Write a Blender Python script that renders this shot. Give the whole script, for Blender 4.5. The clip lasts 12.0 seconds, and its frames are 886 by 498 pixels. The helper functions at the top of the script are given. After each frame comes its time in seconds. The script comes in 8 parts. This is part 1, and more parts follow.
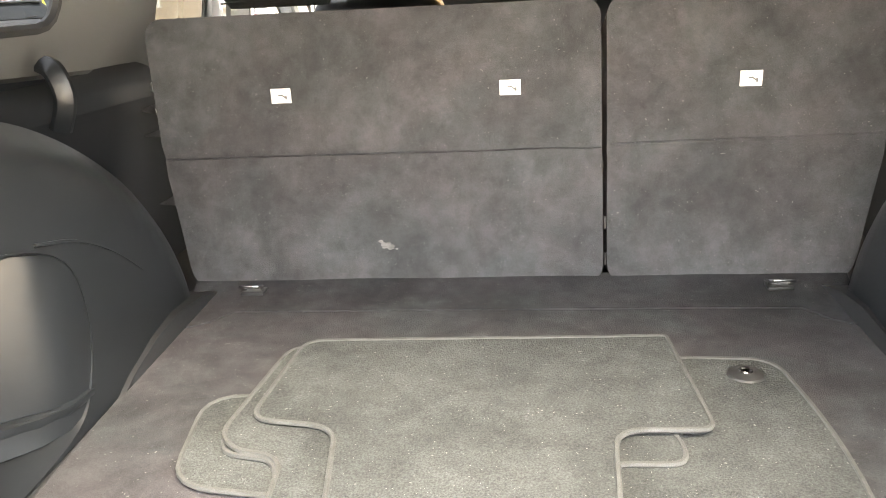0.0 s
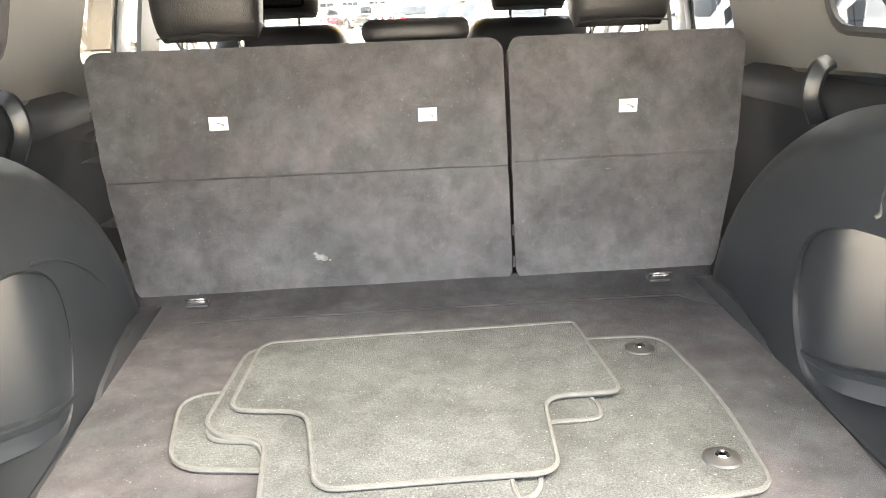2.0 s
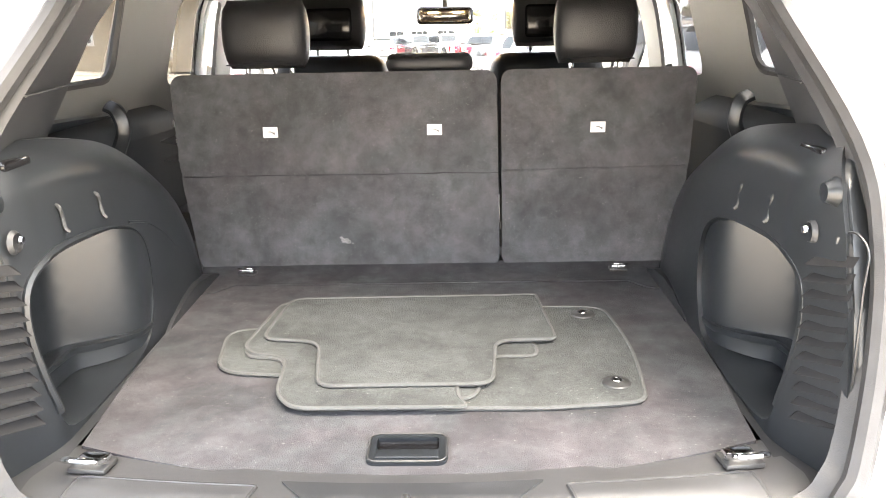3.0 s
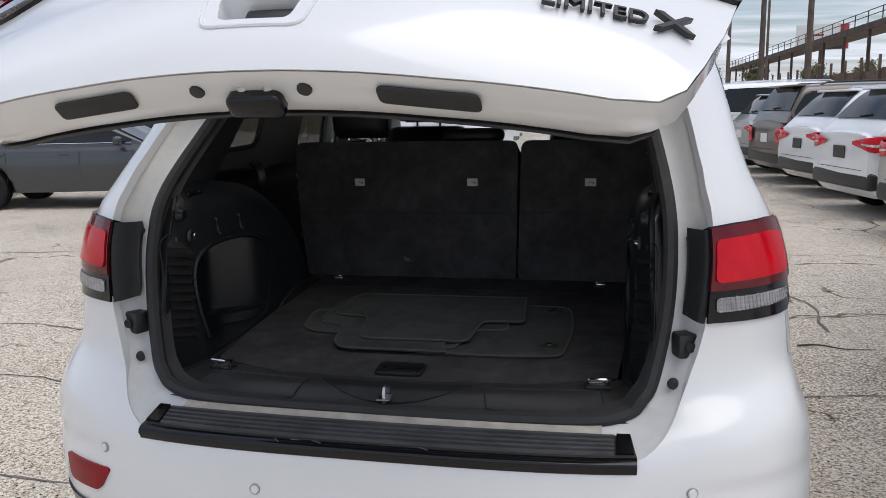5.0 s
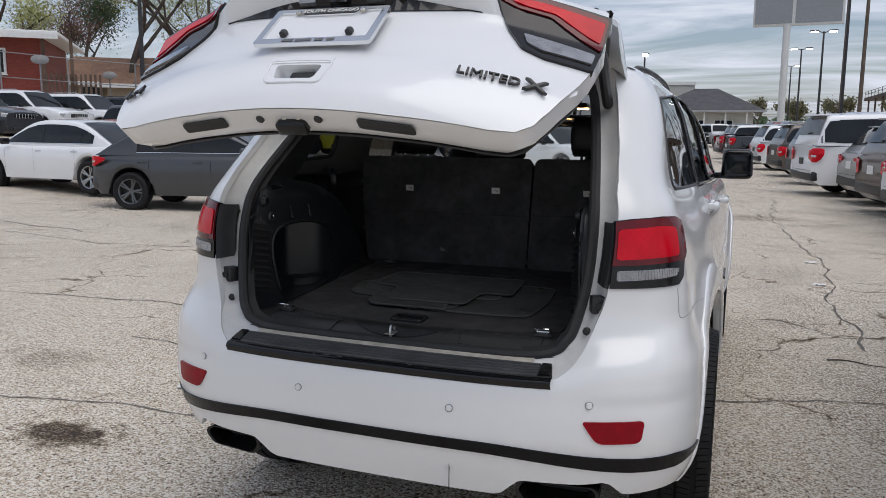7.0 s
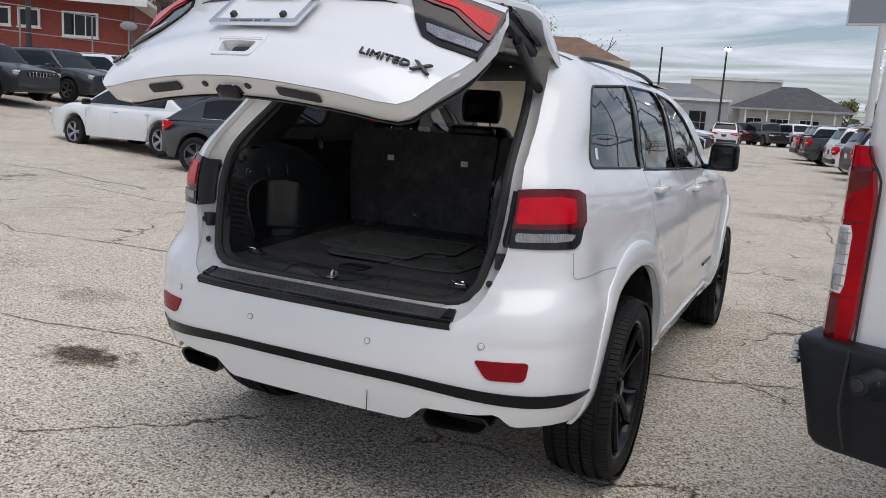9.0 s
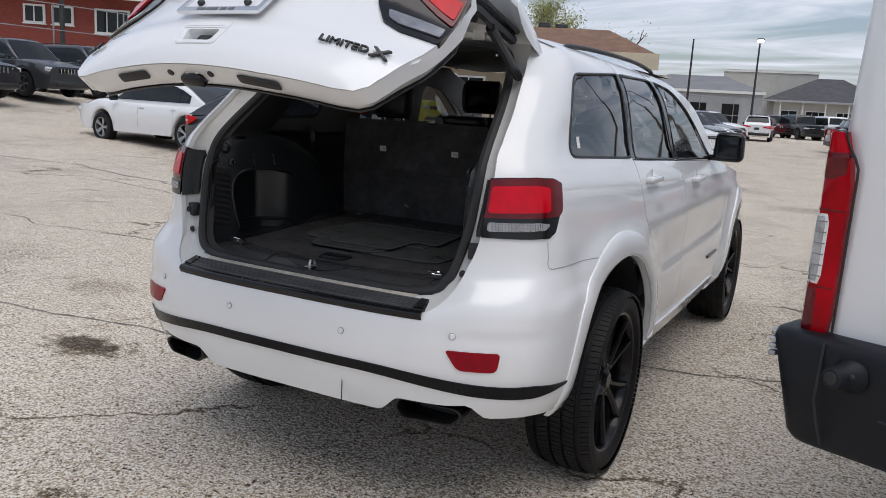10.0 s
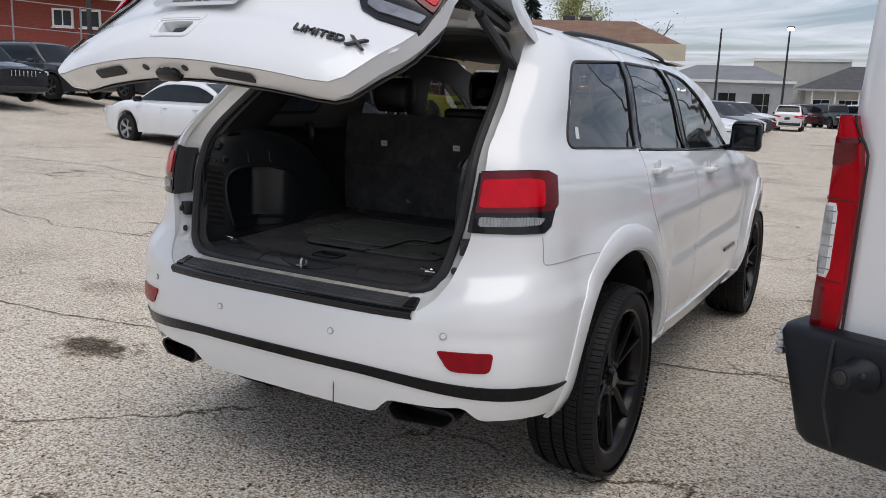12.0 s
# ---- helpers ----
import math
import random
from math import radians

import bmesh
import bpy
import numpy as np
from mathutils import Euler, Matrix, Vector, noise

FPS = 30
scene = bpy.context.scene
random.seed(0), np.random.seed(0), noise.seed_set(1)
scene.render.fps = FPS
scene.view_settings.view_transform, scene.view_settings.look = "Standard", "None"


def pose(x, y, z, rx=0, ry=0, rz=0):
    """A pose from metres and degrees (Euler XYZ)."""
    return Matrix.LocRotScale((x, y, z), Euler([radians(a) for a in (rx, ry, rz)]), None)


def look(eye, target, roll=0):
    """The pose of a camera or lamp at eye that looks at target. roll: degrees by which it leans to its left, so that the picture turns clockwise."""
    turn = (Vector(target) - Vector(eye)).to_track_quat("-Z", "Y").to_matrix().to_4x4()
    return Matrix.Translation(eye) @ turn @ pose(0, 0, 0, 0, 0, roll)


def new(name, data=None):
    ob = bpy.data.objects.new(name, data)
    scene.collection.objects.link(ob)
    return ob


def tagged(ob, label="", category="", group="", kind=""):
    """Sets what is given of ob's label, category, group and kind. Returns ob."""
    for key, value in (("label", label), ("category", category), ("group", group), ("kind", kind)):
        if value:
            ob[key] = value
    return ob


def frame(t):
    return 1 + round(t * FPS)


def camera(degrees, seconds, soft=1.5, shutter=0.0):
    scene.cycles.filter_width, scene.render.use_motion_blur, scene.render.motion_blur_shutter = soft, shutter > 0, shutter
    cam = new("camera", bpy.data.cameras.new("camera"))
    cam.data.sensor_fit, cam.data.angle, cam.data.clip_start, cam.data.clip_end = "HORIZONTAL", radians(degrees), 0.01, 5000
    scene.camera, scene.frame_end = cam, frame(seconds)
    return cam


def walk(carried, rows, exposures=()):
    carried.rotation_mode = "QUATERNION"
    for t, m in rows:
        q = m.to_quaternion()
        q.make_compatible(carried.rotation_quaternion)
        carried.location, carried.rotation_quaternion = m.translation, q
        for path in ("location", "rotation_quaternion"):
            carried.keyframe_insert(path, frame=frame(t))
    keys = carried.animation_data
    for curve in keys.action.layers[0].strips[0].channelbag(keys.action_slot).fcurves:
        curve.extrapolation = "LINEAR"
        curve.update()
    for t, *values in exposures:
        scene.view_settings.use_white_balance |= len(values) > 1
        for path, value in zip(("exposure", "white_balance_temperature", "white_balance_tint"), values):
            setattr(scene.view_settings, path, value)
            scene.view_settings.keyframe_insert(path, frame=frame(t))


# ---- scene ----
cam = camera(58.8, 12.0, soft=0.85)
PATH = [
    (0, (0.035, -0.08, 1.332), (-0.18, 1.814, 0.726), -2.9),
    (0.5, (-0.051, 0.079, 1.33), (-0.108, 1.979, 0.71), -3.0),
    (1, (-0.098, 0.094, 1.342), (0.025, 1.985, 0.701), -2.2),
    (1.5, (-0.134, -0.040, 1.361), (0.034, 1.858, 0.753), -2.1),
    (2, (-0.053, -0.249, 1.371), (0.053, 1.663, 0.794), -2.2),
    (2.5, (0.044, -0.422, 1.383), (0.086, 1.503, 0.842), -1.7),
    (3, (0.067, -0.622, 1.383), (0.023, 1.312, 0.878), -1.1),
    (3.2, (0.072, -0.711, 1.391), (-0.003, 1.224, 0.891), -1.0),
    (4.8, (0.427, -1.232, 1.425), (0.046, 0.696, 1.054), -1.1),
    (5, (0.461, -1.314, 1.428), (0.043, 0.61, 1.077), -1.1),
    (5.5, (0.567, -1.444, 1.422), (0.070, 0.467, 1.106), -0.8),
    (6, (0.718, -1.598, 1.443), (0.156, 0.298, 1.145), -0.4),
    (6.5, (0.826, -1.803, 1.436), (0.204, 0.076, 1.145), 0.1),
    (7, (0.956, -1.906, 1.434), (0.262, -0.054, 1.136), 0.5),
    (7.5, (1.145, -1.904, 1.445), (0.4, -0.076, 1.125), 0.9),
    (7.7, (1.215, -1.925, 1.426), (0.459, -0.098, 1.123), 1.7),
    (9.3, (1.562, -2.07, 1.421), (0.691, -0.305, 1.069), 3.6),
    (9.5, (1.597, -2.039, 1.42), (0.712, -0.281, 1.065), 3.5),
    (10, (1.667, -1.965, 1.412), (0.749, -0.225, 1.05), 3.3),
    (10.5, (1.714, -1.906, 1.404), (0.77, -0.181, 1.04), 2.8),
    (11, (1.732, -1.864, 1.404), (0.768, -0.151, 1.036), 2.5),
    (11.5, (1.732, -1.841, 1.401), (0.758, -0.134, 1.032), 2.3),
    (12, (1.725, -1.83, 1.402), (0.746, -0.127, 1.027), 2.2),
]
EXPOSURES = [(0, 5.10, 8000, 8), (1.0, 5.56, 8050, 8), (2.0, 5.45, 7750, 8), (2.5, 5.25, 7600, 8.5), (3.0, 4.95, 7400, 10), (3.3, 4.2, 6850, 10), (4.6, 0.78, 6450, 11), (5.2, 0.26, 6380, 10.5), (6.0, 0.10, 6380, 10.5), (7.5, 0.12, 6350, 11), (9.3, 0.22, 6400, 11), (12, 0.22, 6450, 11)]
walk(cam, [(t, look(eye, target, roll)) for t, eye, target, roll in PATH], EXPOSURES)
SKY_STRENGTH, SUN_POWER = 0.094, 1.25

# ---- daylight under broken cloud ----
world = bpy.data.worlds.new("sky")
scene.world = world
world.use_nodes = True
wn, wl = world.node_tree.nodes, world.node_tree.links
wn.clear()
SUN_EL, SUN_AZ = radians(68), radians(130)          # azimuth clockwise from +y
sky = wn.new("ShaderNodeTexSky")
sky.sky_type, sky.sun_disc = "NISHITA", False
sky.sun_elevation, sky.sun_rotation = SUN_EL, SUN_AZ
sky.air_density, sky.dust_density, sky.ozone_density = 1.0, 2.0, 1.0
tc = wn.new("ShaderNodeTexCoord")
sep = wn.new("ShaderNodeSeparateXYZ")
wl.new(tc.outputs["Generated"], sep.inputs[0])
hz = wn.new("ShaderNodeMath"); hz.operation = "MAXIMUM"; hz.inputs[1].default_value = 0.0
wl.new(sep.outputs["Z"], hz.inputs[0])
hza = wn.new("ShaderNodeMath"); hza.operation = "ADD"; hza.inputs[1].default_value = 0.09
wl.new(hz.outputs[0], hza.inputs[0])
cloud_xy = wn.new("ShaderNodeVectorMath"); cloud_xy.operation = "DIVIDE"
cmb = wn.new("ShaderNodeCombineXYZ")
for k in (0, 1, 2):
    wl.new(hza.outputs[0], cmb.inputs[k])
wl.new(tc.outputs["Generated"], cloud_xy.inputs[0])
wl.new(cmb.outputs[0], cloud_xy.inputs[1])
stretch = wn.new("ShaderNodeMapping")
stretch.inputs["Rotation"].default_value = (0, 0, radians(12))
stretch.inputs["Scale"].default_value = (0.42, 1.15, 0.0)
wl.new(cloud_xy.outputs[0], stretch.inputs["Vector"])
cn = wn.new("ShaderNodeTexNoise")
cn.inputs["Scale"].default_value, cn.inputs["Detail"].default_value = 1.25, 6.0
cn.inputs["Roughness"].default_value, cn.inputs["Distortion"].default_value = 0.60, 0.7
wl.new(stretch.outputs[0], cn.inputs["Vector"])
cover = wn.new("ShaderNodeValToRGB")
cover.color_ramp.elements[0].position, cover.color_ramp.elements[0].color = 0.38, (0.10, 0.10, 0.10, 1)
cover.color_ramp.elements[1].position, cover.color_ramp.elements[1].color = 0.66, (1, 1, 1, 1)
wl.new(cn.outputs["Fac"], cover.inputs[0])
mix = wn.new("ShaderNodeMix"); mix.data_type = "RGBA"
wl.new(cover.outputs[0], mix.inputs["Factor"])
wl.new(sky.outputs[0], mix.inputs["A"])
mix.inputs["B"].default_value = (7.2, 7.55, 8.4, 1)
bg = wn.new("ShaderNodeBackground")
bg.inputs["Strength"].default_value = SKY_STRENGTH
wl.new(mix.outputs["Result"], bg.inputs["Color"])
wo = wn.new("ShaderNodeOutputWorld")
wl.new(bg.outputs[0], wo.inputs["Surface"])

sun = new("sun", bpy.data.lights.new("sun", "SUN"))
sun.data.energy, sun.data.angle, sun.data.color = SUN_POWER, radians(55), (1.0, 0.95, 0.88)
sun.matrix_world = look((0, 0, 30), Vector((0, 0, 30)) - Vector((math.sin(SUN_AZ) * math.cos(SUN_EL), math.cos(SUN_AZ) * math.cos(SUN_EL), math.sin(SUN_EL))))

# ---- materials ----
def surface(name, colour, rough=0.5, metal=0.0, vary=0.12, scale=6.0, fine=0.0, fine_scale=400.0, bump=0.0, bump_scale=300.0,
            coat=0.0, spec=0.5, tint=None, per_object=0.0, rough_vary=0.0, coords="Object"):
    m = bpy.data.materials.new(name)
    m.use_nodes = True
    nd, ln = m.node_tree.nodes, m.node_tree.links
    b = nd["Principled BSDF"]
    b.inputs["Roughness"].default_value, b.inputs["Metallic"].default_value = rough, metal
    b.inputs["Coat Weight"].default_value, b.inputs["Coat Roughness"].default_value = coat, 0.04
    b.inputs["Specular IOR Level"].default_value = spec
    co = nd.new("ShaderNodeTexCoord")
    dark = [c * (1 - vary) for c in colour]
    light = [min(1, c * (1 + vary)) for c in (tint or colour)]
    n1 = nd.new("ShaderNodeTexNoise")
    n1.inputs["Scale"].default_value, n1.inputs["Detail"].default_value = scale, 5.0
    ln.new(co.outputs[coords], n1.inputs["Vector"])
    ramp = nd.new("ShaderNodeMapRange")
    ramp.inputs["From Min"].default_value, ramp.inputs["From Max"].default_value = 0.32, 0.68
    ln.new(n1.outputs["Fac"], ramp.inputs["Value"])
    mx = nd.new("ShaderNodeMix"); mx.data_type = "RGBA"
    mx.inputs["A"].default_value, mx.inputs["B"].default_value = (*dark, 1), (*light, 1)
    ln.new(ramp.outputs["Result"], mx.inputs["Factor"])
    out = mx.outputs["Result"]
    if fine:
        n2 = nd.new("ShaderNodeTexNoise")
        n2.inputs["Scale"].default_value, n2.inputs["Detail"].default_value = fine_scale, 3.0
        ln.new(co.outputs[coords], n2.inputs["Vector"])
        f = nd.new("ShaderNodeMapRange")
        f.inputs["From Min"].default_value, f.inputs["From Max"].default_value = 0.3, 0.7
        f.inputs["To Min"].default_value, f.inputs["To Max"].default_value = 1 - fine, 1 + fine
        ln.new(n2.outputs["Fac"], f.inputs["Value"])
        sc = nd.new("ShaderNodeVectorMath"); sc.operation = "SCALE"
        ln.new(out, sc.inputs[0]); ln.new(f.outputs["Result"], sc.inputs["Scale"])
        out = sc.outputs[0]
    if per_object:
        oi = nd.new("ShaderNodeObjectInfo")
        f = nd.new("ShaderNodeMapRange")
        f.inputs["To Min"].default_value, f.inputs["To Max"].default_value = 1 - per_object, 1 + per_object
        ln.new(oi.outputs["Random"], f.inputs["Value"])
        sc = nd.new("ShaderNodeVectorMath"); sc.operation = "SCALE"
        ln.new(out, sc.inputs[0]); ln.new(f.outputs["Result"], sc.inputs["Scale"])
        out = sc.outputs[0]
    ln.new(out, b.inputs["Base Color"])
    if rough_vary:
        f = nd.new("ShaderNodeMapRange")
        f.inputs["To Min"].default_value, f.inputs["To Max"].default_value = max(0, rough - rough_vary), min(1, rough + rough_vary)
        ln.new(n1.outputs["Fac"], f.inputs["Value"]); ln.new(f.outputs["Result"], b.inputs["Roughness"])
    if bump:
        n3 = nd.new("ShaderNodeTexNoise")
        n3.inputs["Scale"].default_value, n3.inputs["Detail"].default_value = bump_scale, 4.0
        ln.new(co.outputs[coords], n3.inputs["Vector"])
        bp = nd.new("ShaderNodeBump")
        bp.inputs["Strength"].default_value, bp.inputs["Distance"].default_value = bump, 0.01
        ln.new(n3.outputs["Fac"], bp.inputs["Height"]); ln.new(bp.outputs[0], b.inputs["Normal"])
    return m


def pile(name, colour, patch=0.30, grain=0.25, grain_scale=900.0, patch_scale=4.5, specks=0.6, bump=0.4, other=None):
    """Brushed carpet: nap lying this way and that in patches, grain, and a little lint."""
    m = bpy.data.materials.new(name)
    m.use_nodes = True
    nd, ln = m.node_tree.nodes, m.node_tree.links
    b = nd["Principled BSDF"]
    b.inputs["Roughness"].default_value, b.inputs["Specular IOR Level"].default_value = 0.95, 0.12
    b.inputs["Sheen Weight"].default_value, b.inputs["Sheen Roughness"].default_value = 0.0, 0.5
    co = nd.new("ShaderNodeTexCoord")

    def nz(scale, detail, dist=0.0, rough=0.55):
        n = nd.new("ShaderNodeTexNoise")
        for k, v in (("Scale", scale), ("Detail", detail), ("Distortion", dist), ("Roughness", rough)):
            n.inputs[k].default_value = v
        ln.new(co.outputs["Object"], n.inputs["Vector"])
        return n.outputs["Fac"]

    def to(src, a, b_, c, d):
        r = nd.new("ShaderNodeMapRange")
        for k, v in zip(("From Min", "From Max", "To Min", "To Max"), (a, b_, c, d)):
            r.inputs[k].default_value = v
        ln.new(src, r.inputs["Value"])
        return r.outputs["Result"]

    def times(x, y):
        n = nd.new("ShaderNodeMath"); n.operation = "MULTIPLY"
        ln.new(x, n.inputs[0]); ln.new(y, n.inputs[1])
        return n.outputs[0]
    k = times(to(nz(patch_scale, 4, 0.25), 0.35, 0.65, 1 - patch, 1 + patch), to(nz(patch_scale * 4, 6, 0.3, 0.7), 0.35, 0.65, 1 - patch * 0.7, 1 + patch * 0.7))
    g = nz(grain_scale, 2)
    k = times(k, to(g, 0.3, 0.7, 1 - grain, 1 + grain))
    sc = nd.new("ShaderNodeVectorMath"); sc.operation = "SCALE"
    two = nd.new("ShaderNodeMix"); two.data_type = "RGBA"
    two.inputs["A"].default_value, two.inputs["B"].default_value = (*colour, 1), (*(other or colour), 1)
    ln.new(to(nz(patch_scale * 0.9, 6, 0.6, 0.65), 0.40, 0.60, 0, 1), two.inputs["Factor"])
    ln.new(two.outputs["Result"], sc.inputs[0])
    ln.new(k, sc.inputs["Scale"])
    mx = nd.new("ShaderNodeMix"); mx.data_type = "RGBA"
    ln.new(to(nz(330, 0), 0.80, 0.82, 0, specks), mx.inputs["Factor"])
    ln.new(sc.outputs[0], mx.inputs["A"]); mx.inputs["B"].default_value = (0.42, 0.41, 0.38, 1)
    ln.new(mx.outputs["Result"], b.inputs["Base Color"])
    bp = nd.new("ShaderNodeBump")
    bp.inputs["Strength"].default_value, bp.inputs["Distance"].default_value = bump, 0.01
    ln.new(g, bp.inputs["Height"]); ln.new(bp.outputs[0], b.inputs["Normal"])
    return m


def glass(name, colour, rough=0.02):
    m = bpy.data.materials.new(name)
    m.use_nodes = True
    nd, ln = m.node_tree.nodes, m.node_tree.links
    nd.clear()
    tr = nd.new("ShaderNodeBsdfTransparent"); tr.inputs["Color"].default_value = (*colour, 1)
    gl = nd.new("ShaderNodeBsdfGlossy"); gl.inputs["Roughness"].default_value = rough
    fr = nd.new("ShaderNodeLayerWeight"); fr.inputs["Blend"].default_value = 0.5
    pw = nd.new("ShaderNodeMath"); pw.operation = "POWER"; pw.inputs[1].default_value = 3.2
    sc = nd.new("ShaderNodeMath"); sc.operation = "MULTIPLY_ADD"; sc.inputs[1].default_value, sc.inputs[2].default_value = 0.90, 0.05
    ln.new(fr.outputs["Facing"], pw.inputs[0]); ln.new(pw.outputs[0], sc.inputs[0])
    mx = nd.new("ShaderNodeMixShader"); out = nd.new("ShaderNodeOutputMaterial")
    ln.new(sc.outputs[0], mx.inputs[0]); ln.new(tr.outputs[0], mx.inputs[1]); ln.new(gl.outputs[0], mx.inputs[2])
    ln.new(mx.outputs[0], out.inputs["Surface"])
    return m


def glowing(name, colour, power):
    m = bpy.data.materials.new(name)
    m.use_nodes = True
    b = m.node_tree.nodes["Principled BSDF"]
    b.inputs["Base Color"].default_value = (*colour, 1)
    b.inputs["Emission Color"].default_value, b.inputs["Emission Strength"].default_value = (*colour, 1), power
    return m


WHITE_PAINT = surface("white_paint", (0.80, 0.81, 0.82), 0.22, vary=0.02, scale=2.0, coat=0.75, rough_vary=0.03)
DIRTY_WHITE = surface("white_paint_dusty", (0.68, 0.685, 0.68), 0.42, vary=0.05, scale=7.0, tint=(0.71, 0.705, 0.69), coat=0.35, fine=0.03, fine_scale=60.0)
TAN_DIRT = surface("dusty_sill", (0.50, 0.46, 0.40), 0.7, vary=0.2, scale=25.0)
# black rib plastic, lightened to carry the sky's highlight on the ribs
PAD_PLASTIC = surface("sky_lit_black_plastic", (0.072, 0.072, 0.075), 0.42, vary=0.25, scale=12.0, bump=0.05, bump_scale=900.0)
BLACK_PLASTIC = surface("black_plastic", (0.022, 0.023, 0.025), 0.45, vary=0.25, scale=9.0, bump=0.08, bump_scale=900.0, rough_vary=0.08)
TRIM_PLASTIC = surface("charcoal_trim", (0.0118, 0.0136, 0.0158), 0.32, vary=0.12, scale=4.0, bump=0.06, bump_scale=1200.0, rough_vary=0.05)
PILLAR_GREY = surface("grey_pillar_trim", (0.125, 0.125, 0.12), 0.45, vary=0.08, scale=4.0, bump=0.06, bump_scale=1200.0)
PILLAR_DARK = surface("charcoal_pillar_trim", (0.024, 0.0245, 0.026), 0.5, vary=0.08, scale=4.0, bump=0.06, bump_scale=1200.0)
LINING_DARK = surface("matt_charcoal_lining", (0.014, 0.015, 0.017), 0.62, vary=0.12, scale=4.0, spec=0.25, bump=0.06, bump_scale=1200.0)
BAND_BLACK = surface("gloss_black_band", (0.005, 0.0055, 0.007), 0.18, vary=0.3, scale=40.0, spec=0.22, rough_vary=0.1)
GLOSS_BLACK = surface("gloss_black", (0.007, 0.007, 0.008), 0.14, vary=0.1, coat=0.15, spec=0.35)
# dusty trim plastic, with the sheen of the sky put into its colour
SILL_PLASTIC = surface("dusty_sky_sheen_sill", (0.036, 0.036, 0.037), 0.34, spec=0.8, vary=0.2, scale=7.0, bump=0.06, bump_scale=1200.0, fine=0.1)
# matt and darkened, for the shade that slats turned from the sky have
VENT_BLACK = surface("shaded_vent_plastic", (0.010, 0.010, 0.011), 0.75, vary=0.2, spec=0.2)
RUBBER = surface("rubber_seal", (0.024, 0.024, 0.025), 0.6, vary=0.2, scale=20.0, bump=0.1, bump_scale=500.0)
TYRE = surface("tyre_rubber", (0.009, 0.009, 0.010), 0.62, vary=0.25, scale=12.0, spec=0.28, bump=0.15, bump_scale=250.0)
RIM_BLACK = surface("gloss_black_rim", (0.005, 0.005, 0.006), 0.20, vary=0.15, coat=0.05, spec=0.28)
RIM_GREY = surface("dark_grey_rim", (0.16, 0.165, 0.17), 0.32, metal=0.8, vary=0.1)
RIM_SILVER = surface("silver_rim", (0.45, 0.46, 0.47), 0.3, metal=0.9, vary=0.08)
CHROME = surface("chrome", (0.75, 0.76, 0.77), 0.12, metal=1.0, vary=0.04)
STEEL = surface("bare_steel", (0.55, 0.55, 0.54), 0.3, metal=1.0, vary=0.15, scale=40.0)
DARK_STEEL = surface("dark_steel", (0.06, 0.06, 0.06), 0.45, metal=0.6, vary=0.2)
SENSOR_GREY = surface("grey_sensor_ring", (0.34, 0.34, 0.35), 0.5, vary=0.1)
CARPET = pile("charcoal_carpet", (0.0525, 0.0490, 0.0525), 0.24, 0.21, 620.0, 7.0, 0.22, 0.3, other=(0.0480, 0.0498, 0.0525))
SEAT_CARPET = pile("seatback_carpet", (0.0812, 0.0776, 0.0808), 0.21, 0.21, 700.0, 8.5, 0.24, 0.25, other=(0.0758, 0.0776, 0.0800))
MAT_PILE = pile("grey_mat_pile", (0.0580, 0.0610, 0.0600), 0.17, 0.32, 420.0, 9.0, 0.3, 0.45)
MAT_EDGE = surface("grey_mat_binding", (0.076, 0.077, 0.075), 0.85, vary=0.1, scale=60.0, fine=0.2, fine_scale=900.0, bump=0.3, bump_scale=900.0, spec=0.2)
LEATHER = surface("black_leather", (0.018, 0.018, 0.019), 0.42, vary=0.2, scale=7.0, bump=0.22, bump_scale=420.0)
HEADLINER = surface("dark_headliner", (0.030, 0.030, 0.032), 0.9, vary=0.1, scale=5.0, fine=0.15)
LABEL_WHITE = surface("white_label", (0.78, 0.78, 0.76), 0.5, vary=0.04)
LABEL_GREY = surface("faded_label_print", (0.15, 0.15, 0.15), 0.5, vary=0.1)
LABEL_INK = surface("label_ink", (0.12, 0.12, 0.12), 0.5, vary=0.1)
STAIN = surface("pale_scuff", (0.17, 0.165, 0.16), 0.95, vary=0.3, scale=60.0)
VAN_RED = surface("van_red_lens", (0.36, 0.0015, 0.008), 0.10, vary=0.25, scale=9.0, coat=0.0, spec=0.14)
VAN_BUMPER = surface("blue_black_plastic", (0.0085, 0.0105, 0.0150), 0.48, spec=0.28, vary=0.25, scale=5.0, bump=0.1, bump_scale=700.0, rough_vary=0.1)
VAN_CLEAR = surface("clear_van_lens", (0.44, 0.45, 0.46), 0.12, metal=0.45, vary=0.30, scale=30.0, coat=0.8)
RED_LENS = surface("red_lamp_lens", (0.58, 0.003, 0.014), 0.14, vary=0.16, scale=9.0, coat=0.15, spec=0.2, fine=0.08, fine_scale=240.0)
RED_DARK = surface("dark_red_lens", (0.115, 0.002, 0.005), 0.12, vary=0.2, scale=22.0, coat=0.3, spec=0.3)
CLEAR_LENS = surface("clear_lamp_lens", (0.36, 0.36, 0.37), 0.14, metal=0.7, vary=0.18, scale=40.0, coat=0.6, fine=0.08, fine_scale=260.0)
REFLECTOR_RED = surface("red_reflector", (0.25, 0.002, 0.010), 0.2, vary=0.12, scale=30.0, coat=0.0, spec=0.2, fine=0.06, fine_scale=500.0)
TINT_GLASS = glass("tinted_glass", (0.13, 0.135, 0.14))
CLEAR_GLASS = glass("clear_glass", (0.86, 0.89, 0.88))
